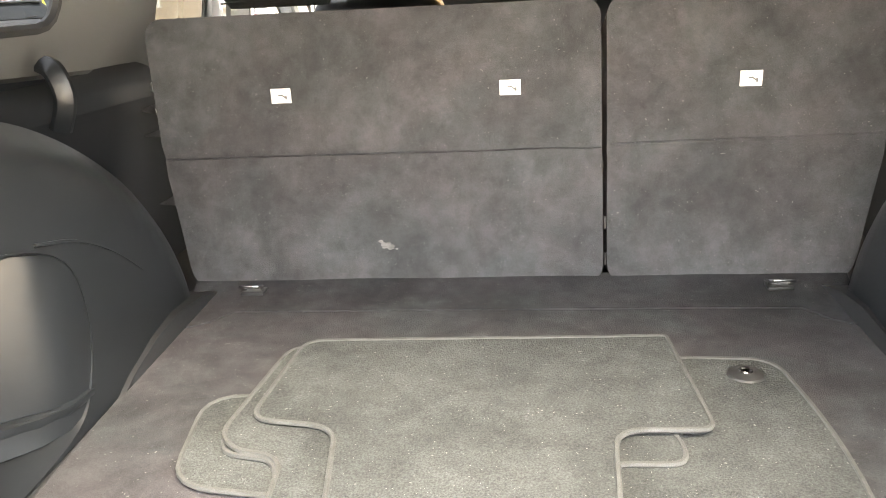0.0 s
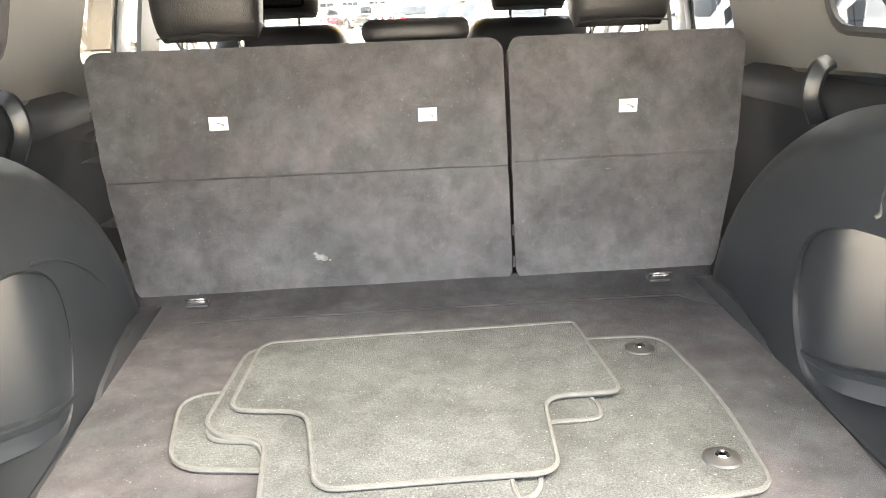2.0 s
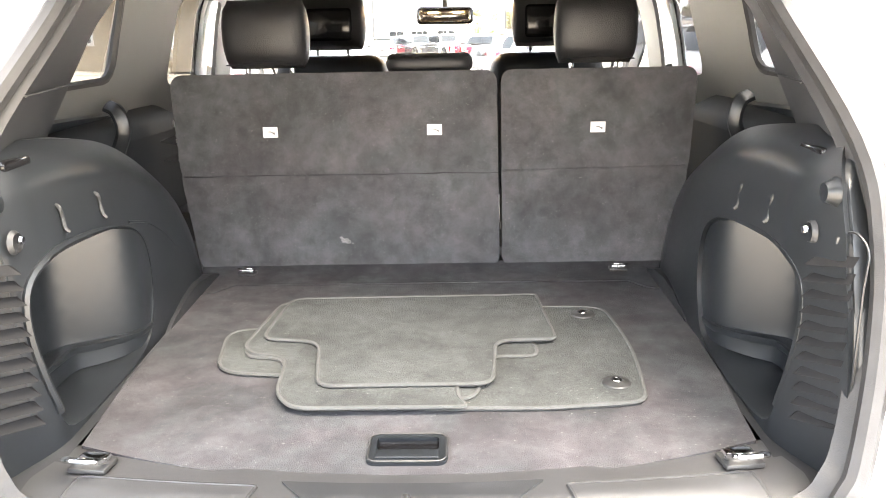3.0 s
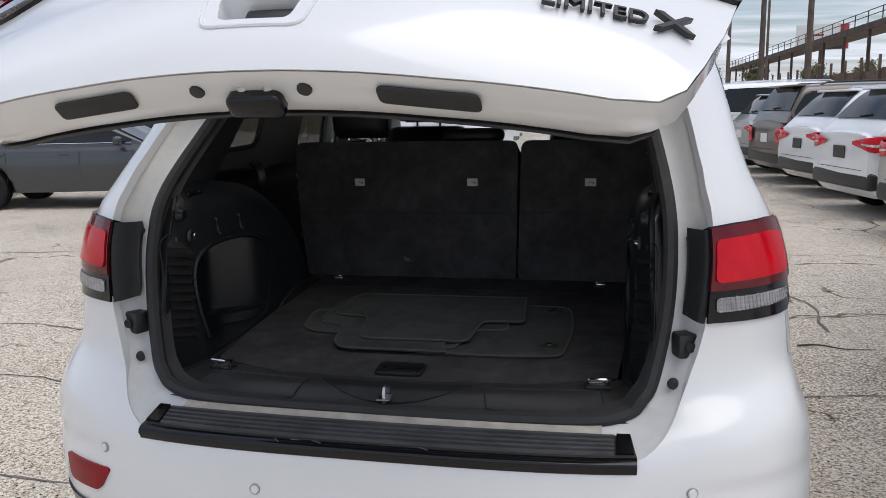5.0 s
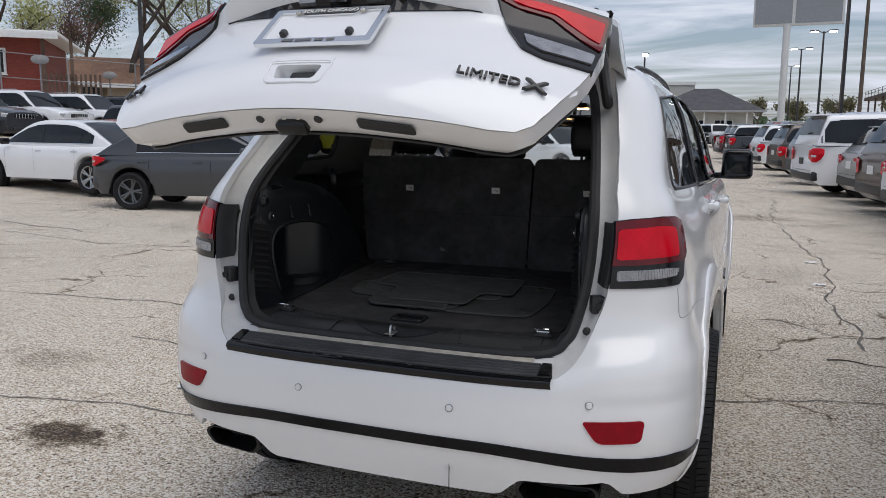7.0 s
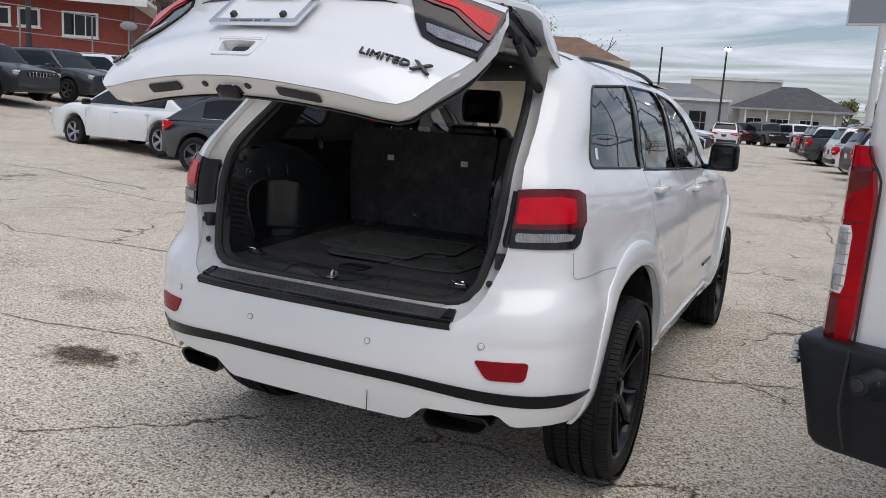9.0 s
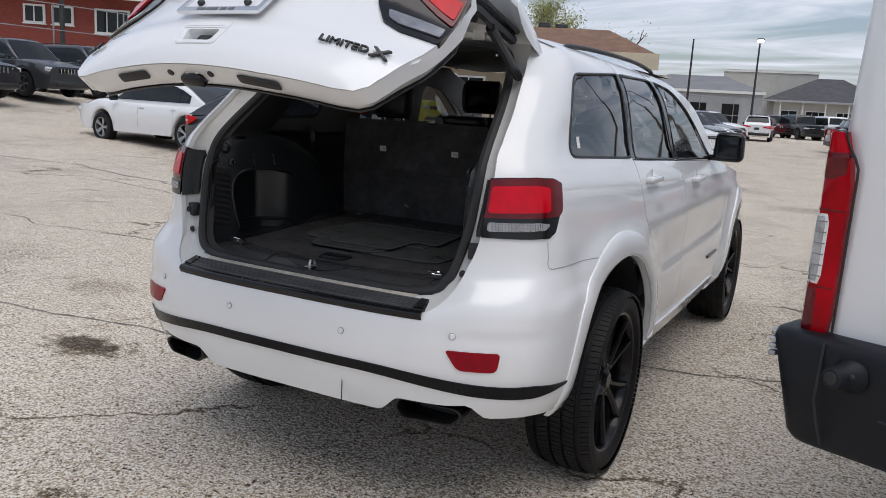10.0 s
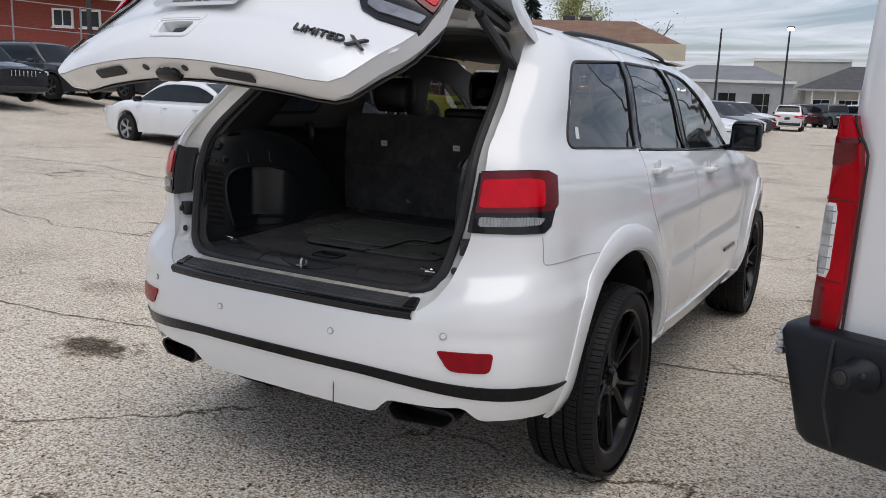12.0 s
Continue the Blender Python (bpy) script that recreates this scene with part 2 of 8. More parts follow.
DARK_GLASS = surface("dark_car_glass", (0.012, 0.015, 0.017), 0.05, vary=0.2, scale=1.2, spec=0.35)
AMBER_LIGHT = glowing("lit_map_lamp", (1.0, 0.62, 0.25), 6.0)
LAMP_LIGHT = glowing("lit_lot_lamp", (1.0, 0.98, 0.93), 14.0)
BADGE_BLACK = surface("dark_badge", (0.016, 0.016, 0.017), 0.3, vary=0.2)

# ---- building tools ----
from mathutils.geometry import delaunay_2d_cdt


def curve_of(table):
    """A smooth function through (key, value) pairs."""
    xs, ys = [a for a, _ in table], [b for _, b in table]
    n = len(xs)
    d = [(ys[i + 1] - ys[i]) / (xs[i + 1] - xs[i]) for i in range(n - 1)]
    m = [d[0]] + [(d[i - 1] + d[i]) / 2 if d[i - 1] * d[i] > 0 else 0.0 for i in range(1, n - 1)] + [d[-1]]

    def f(x):
        if x <= xs[0]:
            return ys[0]
        if x >= xs[-1]:
            return ys[-1]
        i = max(k for k in range(n - 1) if xs[k] <= x)
        h = xs[i + 1] - xs[i]
        t = (x - xs[i]) / h
        return (ys[i] * (1 + 2 * t) * (1 - t) ** 2 + h * m[i] * t * (1 - t) ** 2
                + ys[i + 1] * t * t * (3 - 2 * t) + h * m[i + 1] * t * t * (t - 1))
    return f


def ease(a, b, x):
    t = min(1.0, max(0.0, (x - a) / (b - a)))
    return t * t * (3 - 2 * t)


def part(name, bm, material, parent=None, label="", smooth=35, m=None):
    me = bpy.data.meshes.new(name)
    bmesh.ops.recalc_face_normals(bm, faces=bm.faces[:])
    bm.to_mesh(me)
    bm.free()
    for mt in (material if isinstance(material, (list, tuple)) else [material]):
        me.materials.append(mt)
    if smooth:
        for p in me.polygons:
            p.use_smooth = True
        me.set_sharp_from_angle(angle=radians(smooth))
    ob = new(name, me)
    if parent:
        ob.parent = parent
    if m is not None:
        ob.matrix_basis = m
    if label:
        tagged(ob, label)
    return ob


def reuse(name, ob, parent=None, m=None):
    c = new(name, ob.data)
    if parent:
        c.parent = parent
    if m is not None:
        c.matrix_basis = m
    return c


def thing(name, label, category, group="", m=None, kind=""):
    ob = new(name)
    if m is not None:
        ob.matrix_basis = m
    return tagged(ob, label, category, group, kind)


def densify(loop, step, closed=True):
    out = []
    n = len(loop)
    for i in range(n if closed else n - 1):
        a, b = Vector(loop[i]), Vector(loop[(i + 1) % n])
        k = max(1, int((b - a).length / step + 0.5))
        out += [a.lerp(b, j / k) for j in range(k)]
    if not closed:
        out.append(Vector(loop[-1]))
    return out


def rounded(loop, r, k=4):
    """A closed 2D loop with its corners rounded; r one radius or one for each corner."""
    out = []
    n = len(loop)
    for i in range(n):
        p, a, b = Vector(loop[i]), Vector(loop[i - 1]), Vector(loop[(i + 1) % n])
        ri = r[i] if isinstance(r, (list, tuple)) else r
        ri = min(ri, (a - p).length * 0.49, (b - p).length * 0.49)
        if ri < 1e-4:
            out.append(p)
            continue
        s, e = p + (a - p).normalized() * ri, p + (b - p).normalized() * ri
        for j in range(k + 1):
            t = j / k
            out.append(s * (1 - t) ** 2 + p * 2 * t * (1 - t) + e * t * t)
    return out


def smooth_line(points, k=6, closed=False):
    """A Catmull-Rom line through points."""
    P = [Vector(p) for p in points]
    n = len(P)
    out = []
    for i in range(n if closed else n - 1):
        if closed:
            a, b, c, d = P[i - 1], P[i], P[(i + 1) % n], P[(i + 2) % n]
        else:
            b, c = P[i], P[i + 1]
            a = P[i - 1] if i else b * 2 - c
            d = P[i + 2] if i + 2 < n else c * 2 - b
        for j in range(k):
            t = j / k
            out.append(0.5 * ((2 * b) + (c - a) * t + (2 * a - 5 * b + 4 * c - d) * t * t + (3 * b - a - 3 * c + d) * t ** 3))
    if not closed:
        out.append(P[-1])
    return out


def inside(p, loop):
    x, y = p[0], p[1]
    c = False
    n = len(loop)
    for i in range(n):
        x1, y1, x2, y2 = loop[i][0], loop[i][1], loop[i - 1][0], loop[i - 1][1]
        if (y1 > y) != (y2 > y) and x < (x2 - x1) * (y - y1) / (y2 - y1) + x1:
            c = not c
    return c


def sheet(outline, holes, f, step=0.05, thick=0.0, flip=False):
    """A curved panel: a flat outline with holes, filled and laid on the surface f(u, v)."""
    loops = [densify(outline, step)] + [densify(h, step) for h in holes]
    eps = 1e-5
    loops = [[v for i, v in enumerate(lp) if (v - lp[i - 1]).length > eps] for lp in loops]
    verts, edges = [], []
    for lp in loops:
        o = len(verts)
        verts += lp
        edges += [(o + i, o + (i + 1) % len(lp)) for i in range(len(lp))]
    allv = [Vector(v) for v in verts]
    u0, u1 = min(v[0] for v in loops[0]), max(v[0] for v in loops[0])
    v0, v1 = min(v[1] for v in loops[0]), max(v[1] for v in loops[0])
    near = step * 0.55
    cell = {}
    for v in allv:
        cell.setdefault((int(v[0] // step), int(v[1] // step)), []).append(v)
    for i in range(1, int((u1 - u0) / step) + 1):
        for j in range(1, int((v1 - v0) / step) + 1):
            p = Vector((u0 + (i + 0.5 * (j % 2)) * step, v0 + j * step))
            if not inside(p, loops[0]) or any(inside(p, h) for h in loops[1:]):
                continue
            ci, cj = int(p[0] // step), int(p[1] // step)
            if any((q - p).length < near for a in (-1, 0, 1) for b in (-1, 0, 1) for q in cell.get((ci + a, cj + b), ())):
                continue
            verts.append(p)
    vs, _, fs, _, _, _ = delaunay_2d_cdt([Vector((v[0], v[1])) for v in verts], edges, [], 0, 1e-6)
    bm = bmesh.new()
    bv = [bm.verts.new(f(v[0], v[1])) for v in vs]
    for tri in fs:
        c = sum((vs[i] for i in tri), Vector((0, 0))) / len(tri)
        if inside(c, loops[0]) and not any(inside(c, h) for h in loops[1:]):
            try:
                bm.faces.new([bv[i] for i in (reversed(tri) if flip else tri)])
            except ValueError:
                pass
    for v in [v for v in bm.verts if not v.link_faces]:
        bm.verts.remove(v)
    if thick:
        thicken(bm, thick)
    return bm


def thicken(bm, thick):
    """Gives an open sheet a back, offset against its normals, and a rim."""
    bm.normal_update()
    front = bm.faces[:]
    rim = [e for e in bm.edges if len(e.link_faces) == 1]
    twin = {v: bm.verts.new(v.co - v.normal * thick) for v in bm.verts[:]}
    for e in rim:
        lp = e.link_loops[0]
        a, b = lp.vert, lp.link_loop_next.vert
        bm.faces.new((b, a, twin[a], twin[b]))
    for fc in front:
        bm.faces.new([twin[v] for v in reversed(fc.verts)])


def loft(rows, closed=False, caps=False):
    bm = bmesh.new()
    g = [[bm.verts.new(p) for p in r] for r in rows]
    n = len(g[0])
    for i in range(len(g) - 1):
        for j in range(n if closed else n - 1):
            q = (g[i][j], g[i][(j + 1) % n], g[i + 1][(j + 1) % n], g[i + 1][j])
            try:
                bm.faces.new(q)
            except ValueError:
                pass
    if caps:
        bm.faces.new(g[0])
        bm.faces.new(list(reversed(g[-1])))
    return bm


def tube(points, r, n=8, closed=False, caps=True, squash=1.0):
    """A round bar along points; r one radius or one for each point."""
    P = [Vector(p) for p in points]
    rows = []
    k = len(P)
    up = None
    for i in range(k):
        a = P[i - 1] if (i or closed) else P[i]
        b = P[(i + 1) % k] if (i < k - 1 or closed) else P[i]
        t = (b - a).normalized()
        if up is None:
            up = t.orthogonal().normalized()
        up = (up - t * up.dot(t)).normalized()
        s = t.cross(up)
        ri = r[i] if isinstance(r, (list, tuple)) else r
        rows.append([P[i] + (up * math.cos(2 * math.pi * j / n) + s * squash * math.sin(2 * math.pi * j / n)) * ri for j in range(n)])
    if closed:
        rows.append(rows[0])
        bm = loft(rows, closed=True)
        bmesh.ops.remove_doubles(bm, verts=bm.verts[:], dist=1e-5)
        return bm
    return loft(rows, closed=True, caps=caps)


def block(sx, sy, sz, bevel=0.0, seg=2, at=(0, 0, 0), taper=(1, 1)):
    bm = bmesh.new()
    bmesh.ops.create_cube(bm, size=1)
    for v in bm.verts:
        k = taper if v.co.z > 0 else (1, 1)
        v.co = Vector((v.co.x * sx * k[0] + at[0], v.co.y * sy * k[1] + at[1], v.co.z * sz + at[2]))
    if bevel:
        bmesh.ops.bevel(bm, geom=bm.edges[:], offset=bevel, segments=seg, profile=0.5, affect="EDGES")
    return bm


def slab(outline, z0, z1, bevel=0.0, f=None):
    """A flat outline made solid between two heights, with rounded upper and lower rims."""
    pts = [Vector((p[0], p[1])) for p in outline]
    area = sum(pts[i - 1].x * pts[i].y - pts[i].x * pts[i - 1].y for i in range(len(pts)))
    if area < 0:
        pts.reverse()
    n = len(pts)

    def ring(inset, z):
        out = []
        for i in range(n):
            a, p, b = pts[i - 1], pts[i], pts[(i + 1) % n]
            e1, e2 = (p - a), (b - p)
            nrm = Vector((-(e1.y), e1.x)).normalized() + Vector((-(e2.y), e2.x)).normalized()
            nrm = nrm.normalized() if nrm.length > 1e-6 else Vector((0, 0))
            q = p + nrm * inset
            out.append((q.x, q.y, z))
        return out
    rows = [ring(bevel, z0), ring(bevel * 0.3, z0 + bevel * 0.3), ring(0, z0 + bevel), ring(0, z1 - bevel), ring(bevel * 0.3, z1 - bevel * 0.3), ring(bevel, z1)] if bevel else [ring(0, z0), ring(0, z1)]
    bm = loft(rows, closed=True, caps=True)
    if f:
        for v in bm.verts:
            v.co = f(*v.co)
    return bm


def spun(profile, n=32, axis="x"):
    """A profile of (radius, along) pairs turned about an axis."""
    rows = []
    for j in range(n):
        a = 2 * math.pi * j / n
        c, s = math.cos(a), math.sin(a)
        rows.append([{"x": (h, r * c, r * s), "y": (r * c, h, r * s), "z": (r * c, r * s, h)}[axis] for r, h in profile])
    rows.append(rows[0])
    bm = loft(rows)
    bmesh.ops.remove_doubles(bm, verts=bm.verts[:], dist=1e-5)
    return bm


def merge(*bms):
    """Several meshes of one part as one."""
    out = bms[0]
    for b in bms[1:]:
        me = bpy.data.meshes.new("piece")
        b.to_mesh(me)
        b.free()
        out.from_mesh(me)
        bpy.data.meshes.remove(me)
    return out


def moved(bm, m):
    bmesh.ops.transform(bm, matrix=m, verts=bm.verts[:])
    return bm


def lettering(name, words, size, material, parent, m, depth=0.004, label=""):
    cu = bpy.data.curves.new(name, "FONT")
    cu.body, cu.size, cu.extrude, cu.align_x, cu.align_y, cu.bevel_depth = words, size, depth, "CENTER", "CENTER", size * 0.012
    tmp = new(name, cu)
    bpy.context.view_layer.update()
    me = bpy.data.meshes.new_from_object(tmp.evaluated_get(bpy.context.evaluated_depsgraph_get()))
    bpy.data.objects.remove(tmp)
    me.materials.clear()
    me.materials.append(material)
    ob = new(name, me)
    ob.parent = parent
    ob.matrix_basis = m
    if label:
        tagged(ob, label)
    return ob

# ---- the lot ----
def ground_z(x, y):
    """Flat round the suv, rising gently to the far left and ahead."""
    a = max(0.0, -x - 6.5)
    rise = 0.0036 * min(a, 16.0) ** 2 + 0.06 * max(0.0, min(a, 40.0) - 16.0)
    return rise * ease(-12, 6, y) + 0.008 * max(0.0, min(y, 120.0) - 30.0)


def asphalt():
    m = bpy.data.materials.new("worn_asphalt")
    m.use_nodes = True
    nd, ln = m.node_tree.nodes, m.node_tree.links
    b = nd["Principled BSDF"]
    b.inputs["Roughness"].default_value, b.inputs["Specular IOR Level"].default_value = 0.88, 0.25
    co = nd.new("ShaderNodeTexCoord")

    def nz(scale, detail=4.0, rough=0.55):
        n = nd.new("ShaderNodeTexNoise")
        n.inputs["Scale"].default_value, n.inputs["Detail"].default_value, n.inputs["Roughness"].default_value = scale, detail, rough
        ln.new(co.outputs["Object"], n.inputs["Vector"])
        return n.outputs["Fac"]

    def rng_(src, a, b_, c, d):
        r = nd.new("ShaderNodeMapRange")
        for k, v in zip(("From Min", "From Max", "To Min", "To Max"), (a, b_, c, d)):
            r.inputs[k].default_value = v
        ln.new(src, r.inputs["Value"])
        return r.outputs["Result"]

    def mixc(fac, a, b_):
        x = nd.new("ShaderNodeMix"); x.data_type = "RGBA"
        ln.new(fac, x.inputs["Factor"])
        for key, v in (("A", a), ("B", b_)):
            if isinstance(v, tuple):
                x.inputs[key].default_value = (*v, 1)
            else:
                ln.new(v, x.inputs[key])
        return x.outputs["Result"]
    vor = nd.new("ShaderNodeTexVoronoi")
    vor.inputs["Scale"].default_value = 82.0
    ln.new(co.outputs["Object"], vor.inputs["Vector"])
    stone = nd.new("ShaderNodeSeparateColor")
    ln.new(vor.outputs["Color"], stone.inputs[0])
    stones = mixc(rng_(stone.outputs[0], 0.1, 0.95, 0, 1), (0.27, 0.244, 0.21), (1.0, 0.94, 0.845))
    joint = rng_(vor.outputs["Distance"], 0.30, 0.62, 0, 1)
    base = mixc(joint, stones, (0.16, 0.145, 0.124))
    base = mixc(rng_(nz(260, 2), 0.60, 0.75, 0, 0.7), base, (0.80, 0.74, 0.66))
    base = mixc(rng_(nz(0.55, 6, 0.62), 0.28, 0.50, 0, 0.34), base, (0.88, 0.79, 0.665))
    base = mixc(rng_(nz(0.16, 5, 0.6), 0.48, 0.66, 0, 0.25), base, (0.46, 0.41, 0.345))
    base = mixc(rng_(nz(3.2, 7, 0.7), 0.58, 0.75, 0, 0.55), base, (0.22, 0.20, 0.175))
    base = mixc(rng_(nz(120, 3, 0.6), 0.56, 0.66, 0, 0.85), base, (0.12, 0.108, 0.094))
    base = mixc(rng_(nz(28, 4, 0.65), 0.50, 0.70, 0, 0.50), base, (0.22, 0.198, 0.168))
    base = mixc(rng_(nz(52, 3, 0.6), 0.59, 0.67, 0, 0.85), base, (0.08, 0.072, 0.062))
    base = mixc(rng_(nz(64, 3, 0.6), 0.56, 0.66, 0, 0.85), base, (1.0, 0.95, 0.865))
    base = mixc(rng_(nz(50, 3, 0.6), 0.59, 0.645, 0, 0.85), base, (0.07, 0.062, 0.054))
    base = mixc(rng_(nz(58, 3, 0.6), 0.58, 0.64, 0, 0.8), base, (1.0, 0.95, 0.87))
    base = mixc(rng_(nz(9, 5, 0.7), 0.50, 0.68, 0, 0.42), base, (0.26, 0.232, 0.196))
    base = mixc(rng_(nz(16, 3, 0.6), 0.62, 0.72, 0, 0.5), base, (0.86, 0.79, 0.69))
    bend = nd.new("ShaderNodeVectorMath"); bend.operation = "MULTIPLY_ADD"
    wob = nd.new("ShaderNodeTexNoise"); wob.inputs["Scale"].default_value, wob.inputs["Detail"].default_value = 2.2, 5.0
    ln.new(co.outputs["Object"], wob.inputs["Vector"])
    ln.new(wob.outputs["Color"], bend.inputs[0]); bend.inputs[1].default_value = (0.7, 0.7, 0.0); ln.new(co.outputs["Object"], bend.inputs[2])
    net = nd.new("ShaderNodeTexVoronoi"); net.feature = "DISTANCE_TO_EDGE"; net.inputs["Scale"].default_value = 0.55
    ln.new(bend.outputs[0], net.inputs["Vector"])
    thin = nd.new("ShaderNodeMath"); thin.operation = "MULTIPLY"
    ln.new(rng_(net.outputs["Distance"], 0.002, 0.009, 1, 0), thin.inputs[0]); ln.new(rng_(nz(0.9, 3), 0.44, 0.56, 0, 0.75), thin.inputs[1])
    base = mixc(thin.outputs[0], base, (0.10, 0.09, 0.078))
    for sx, sy, r, amount in ((-1.97, 0.80, 0.20, 0.72), (-2.5, 2.6, 0.14, 0.40), (-0.55, -0.35, 0.10, 0.55), (-3.0, 1.7, 0.24, 0.3), (0.15, -0.15, 0.16, 0.5), (-1.2, 6.5, 0.5, 0.35), (1.1, 12.5, 0.7, 0.3)):
        off = nd.new("ShaderNodeVectorMath"); off.operation = "SUBTRACT"
        ln.new(co.outputs["Object"], off.inputs[0]); off.inputs[1].default_value = (sx, sy, 0)
        sc = nd.new("ShaderNodeVectorMath"); sc.operation = "MULTIPLY"
        ln.new(off.outputs[0], sc.inputs[0]); sc.inputs[1].default_value = (0.75, 1.25, 0)
        le = nd.new("ShaderNodeVectorMath"); le.operation = "LENGTH"
        ln.new(sc.outputs[0], le.inputs[0])
        ad = nd.new("ShaderNodeMath"); ad.operation = "ADD"
        ln.new(le.outputs["Value"], ad.inputs[0]); ln.new(rng_(nz(7, 4), 0.3, 0.7, -0.10, 0.10), ad.inputs[1])
        base = mixc(rng_(ad.outputs[0], r * 0.55, r * 1.25, amount, 0), base, (0.050, 0.047, 0.044))
    crisp = nd.new("ShaderNodeVectorMath"); crisp.operation = "MULTIPLY_ADD"
    ln.new(base, crisp.inputs[0])
    crisp.inputs[1].default_value, crisp.inputs[2].default_value = (1.78, 1.76, 1.74), (-0.205, -0.206, -0.202)
    floor_ = nd.new("ShaderNodeVectorMath"); floor_.operation = "MAXIMUM"
    ln.new(crisp.outputs[0], floor_.inputs[0]); floor_.inputs[1].default_value = (0.035, 0.032, 0.028)
    top_ = nd.new("ShaderNodeVectorMath"); top_.operation = "MINIMUM"
    ln.new(floor_.outputs[0], top_.inputs[0]); top_.inputs[1].default_value = (0.80, 0.76, 0.69)
    ln.new(top_.outputs[0], b.inputs["Base Color"])
    bp = nd.new("ShaderNodeBump")
    bp.inputs["Strength"].default_value, bp.inputs["Distance"].default_value = 0.9, 0.008
    ln.new(vor.outputs["Distance"], bp.inputs["Height"])
    ln.new(bp.outputs[0], b.inputs["Normal"])
    return m


ASPHALT = asphalt()
CRACK = surface("crack_filler", (0.045, 0.042, 0.038), 0.9, vary=0.3, scale=8.0)
CRACK_PALE = surface("weathered_crack", (0.17, 0.155, 0.136), 0.9, vary=0.3, scale=10.0)


def graded(lo, hi, near_lo, near_hi, fine_, coarse):
    v, out = lo, []
    while v < hi:
        out.append(v)
        d = max(near_lo - v, v - near_hi, 0)
        v += min(coarse, fine_ + d * 0.22)
    out.append(hi)
    return out


gx, gy = graded(-400, 400, -45, 20, 1.0, 40), graded(-200, 900, -10, 60, 1.0, 60)
ground = part("ground", loft([[(x, y, ground_z(x, y)) for x in gx] for y in gy]), ASPHALT, None, smooth=60)
tagged(ground, "worn pale asphalt car lot with cracks and oil stains", "ground", kind="structure")


def crack(points, width, seed, material):
    r = random.Random(seed)
    pts = densify([Vector((*p, 0)) for p in points], 0.09, closed=False)
    pts = [p + Vector((noise.noise(Vector((p.x * 1.7, p.y * 1.7, seed))), noise.noise(Vector((p.x * 1.7, p.y * 1.7, seed + 9))), 0)) * 0.12 + Vector((r.uniform(-1, 1), r.uniform(-1, 1), 0)) * 0.012 for p in pts]
    rows = []
    for i, p in enumerate(pts):
        t = (pts[min(i + 1, len(pts) - 1)] - pts[max(i - 1, 0)]).normalized()
        n = Vector((-t.y, t.x, 0)) * width * r.uniform(0.25, 1.0) * 0.5
        z = ground_z(p.x, p.y) + 0.004
        rows.append([(p.x - n.x, p.y - n.y, z), (p.x + n.x, p.y + n.y, z)])
    ob = part("ground_crack", loft(rows), material, ground, "open crack in the asphalt")
    return ob


crack([(0.6, 2.42), (1.0, 2.52), (1.81, 2.71), (2.9, 2.8), (4.6, 3.1)], 0.016, 1, CRACK_PALE)
crack([(-4.6, 0.55), (-3.2, 1.0), (-2.1, 1.15), (-1.0, 1.35)], 0.020, 2, CRACK_PALE)
crack([(-2.9, 2.3), (-2.0, 2.15), (-1.1, 2.4)], 0.014, 3, CRACK)
crack([(1.85, 3.9), (1.75, 5.5), (1.9, 7.2), (1.77, 9.0), (1.5, 12.5), (1.7, 17)], 0.026, 4, CRACK_PALE)
crack([(1.2, 4.6), (1.75, 4.2), (2.6, 4.4)], 0.018, 5, CRACK_PALE)
crack([(-7.5, 3.4), (-5.6, 3.0), (-3.6, 3.3), (-2.2, 3.0)], 0.020, 6, CRACK_PALE)
crack([(-9, 6.2), (-6.5, 5.7), (-4.2, 6.1), (-2.6, 5.8)], 0.024, 7, CRACK_PALE)
crack([(2.0, 6.6), (3.4, 6.4), (4.4, 6.9)], 0.018, 8, CRACK_PALE)
crack([(-16, 7.5), (-13, 6.2), (-10, 6.9), (-7.5, 6.5)], 0.05, 9, CRACK_PALE)
crack([(-0.9, 9.5), (1.0, 9.9), (2.8, 9.6)], 0.024, 10, CRACK_PALE)
crack([(-14, 4.5), (-11, 4.0), (-9, 4.3)], 0.04, 11, CRACK_PALE)

# ---- the white suv: lines of its body ----
NEXP = 3.2
rear_y = curve_of([(0.36, 0.13), (0.45, 0.10), (0.53, 0.078), (0.59, 0.062), (0.65, 0.060), (0.71, 0.066), (0.748, 0.074), (0.766, 0.082), (0.784, 0.096), (0.806, 0.117), (0.826, 0.135), (0.86, 0.147), (0.92, 0.156),
                   (1.03, 0.165), (1.18, 0.190), (1.26, 0.225), (1.40, 0.38), (1.56, 0.56), (1.63, 0.65), (1.70, 0.75)])
corner_b = curve_of([(0.36, 0.48), (0.70, 0.48), (1.03, 0.37), (1.26, 0.35), (1.56, 0.30), (1.70, 0.24)])
side_x0 = curve_of([(0.30, 0.840), (0.65, 0.850), (1.0, 0.876), (1.47, 0.893), (2.2, 0.905), (3.0, 0.905), (3.9, 0.885), (4.3, 0.83), (4.6, 0.72), (4.80, 0.50)])
lean_in = curve_of([(0.36, 0.055), (0.45, 0.020), (0.55, 0.004), (0.70, 0.0), (0.92, 0.0), (1.03, 0.014), (1.145, 0.035), (1.22, 0.062),
                    (1.27, 0.088), (1.45, 0.135), (1.55, 0.168), (1.62, 0.215), (1.66, 0.265), (1.70, 0.36)])
HUBS = ((1.0, 0.402), (3.915, 0.390))


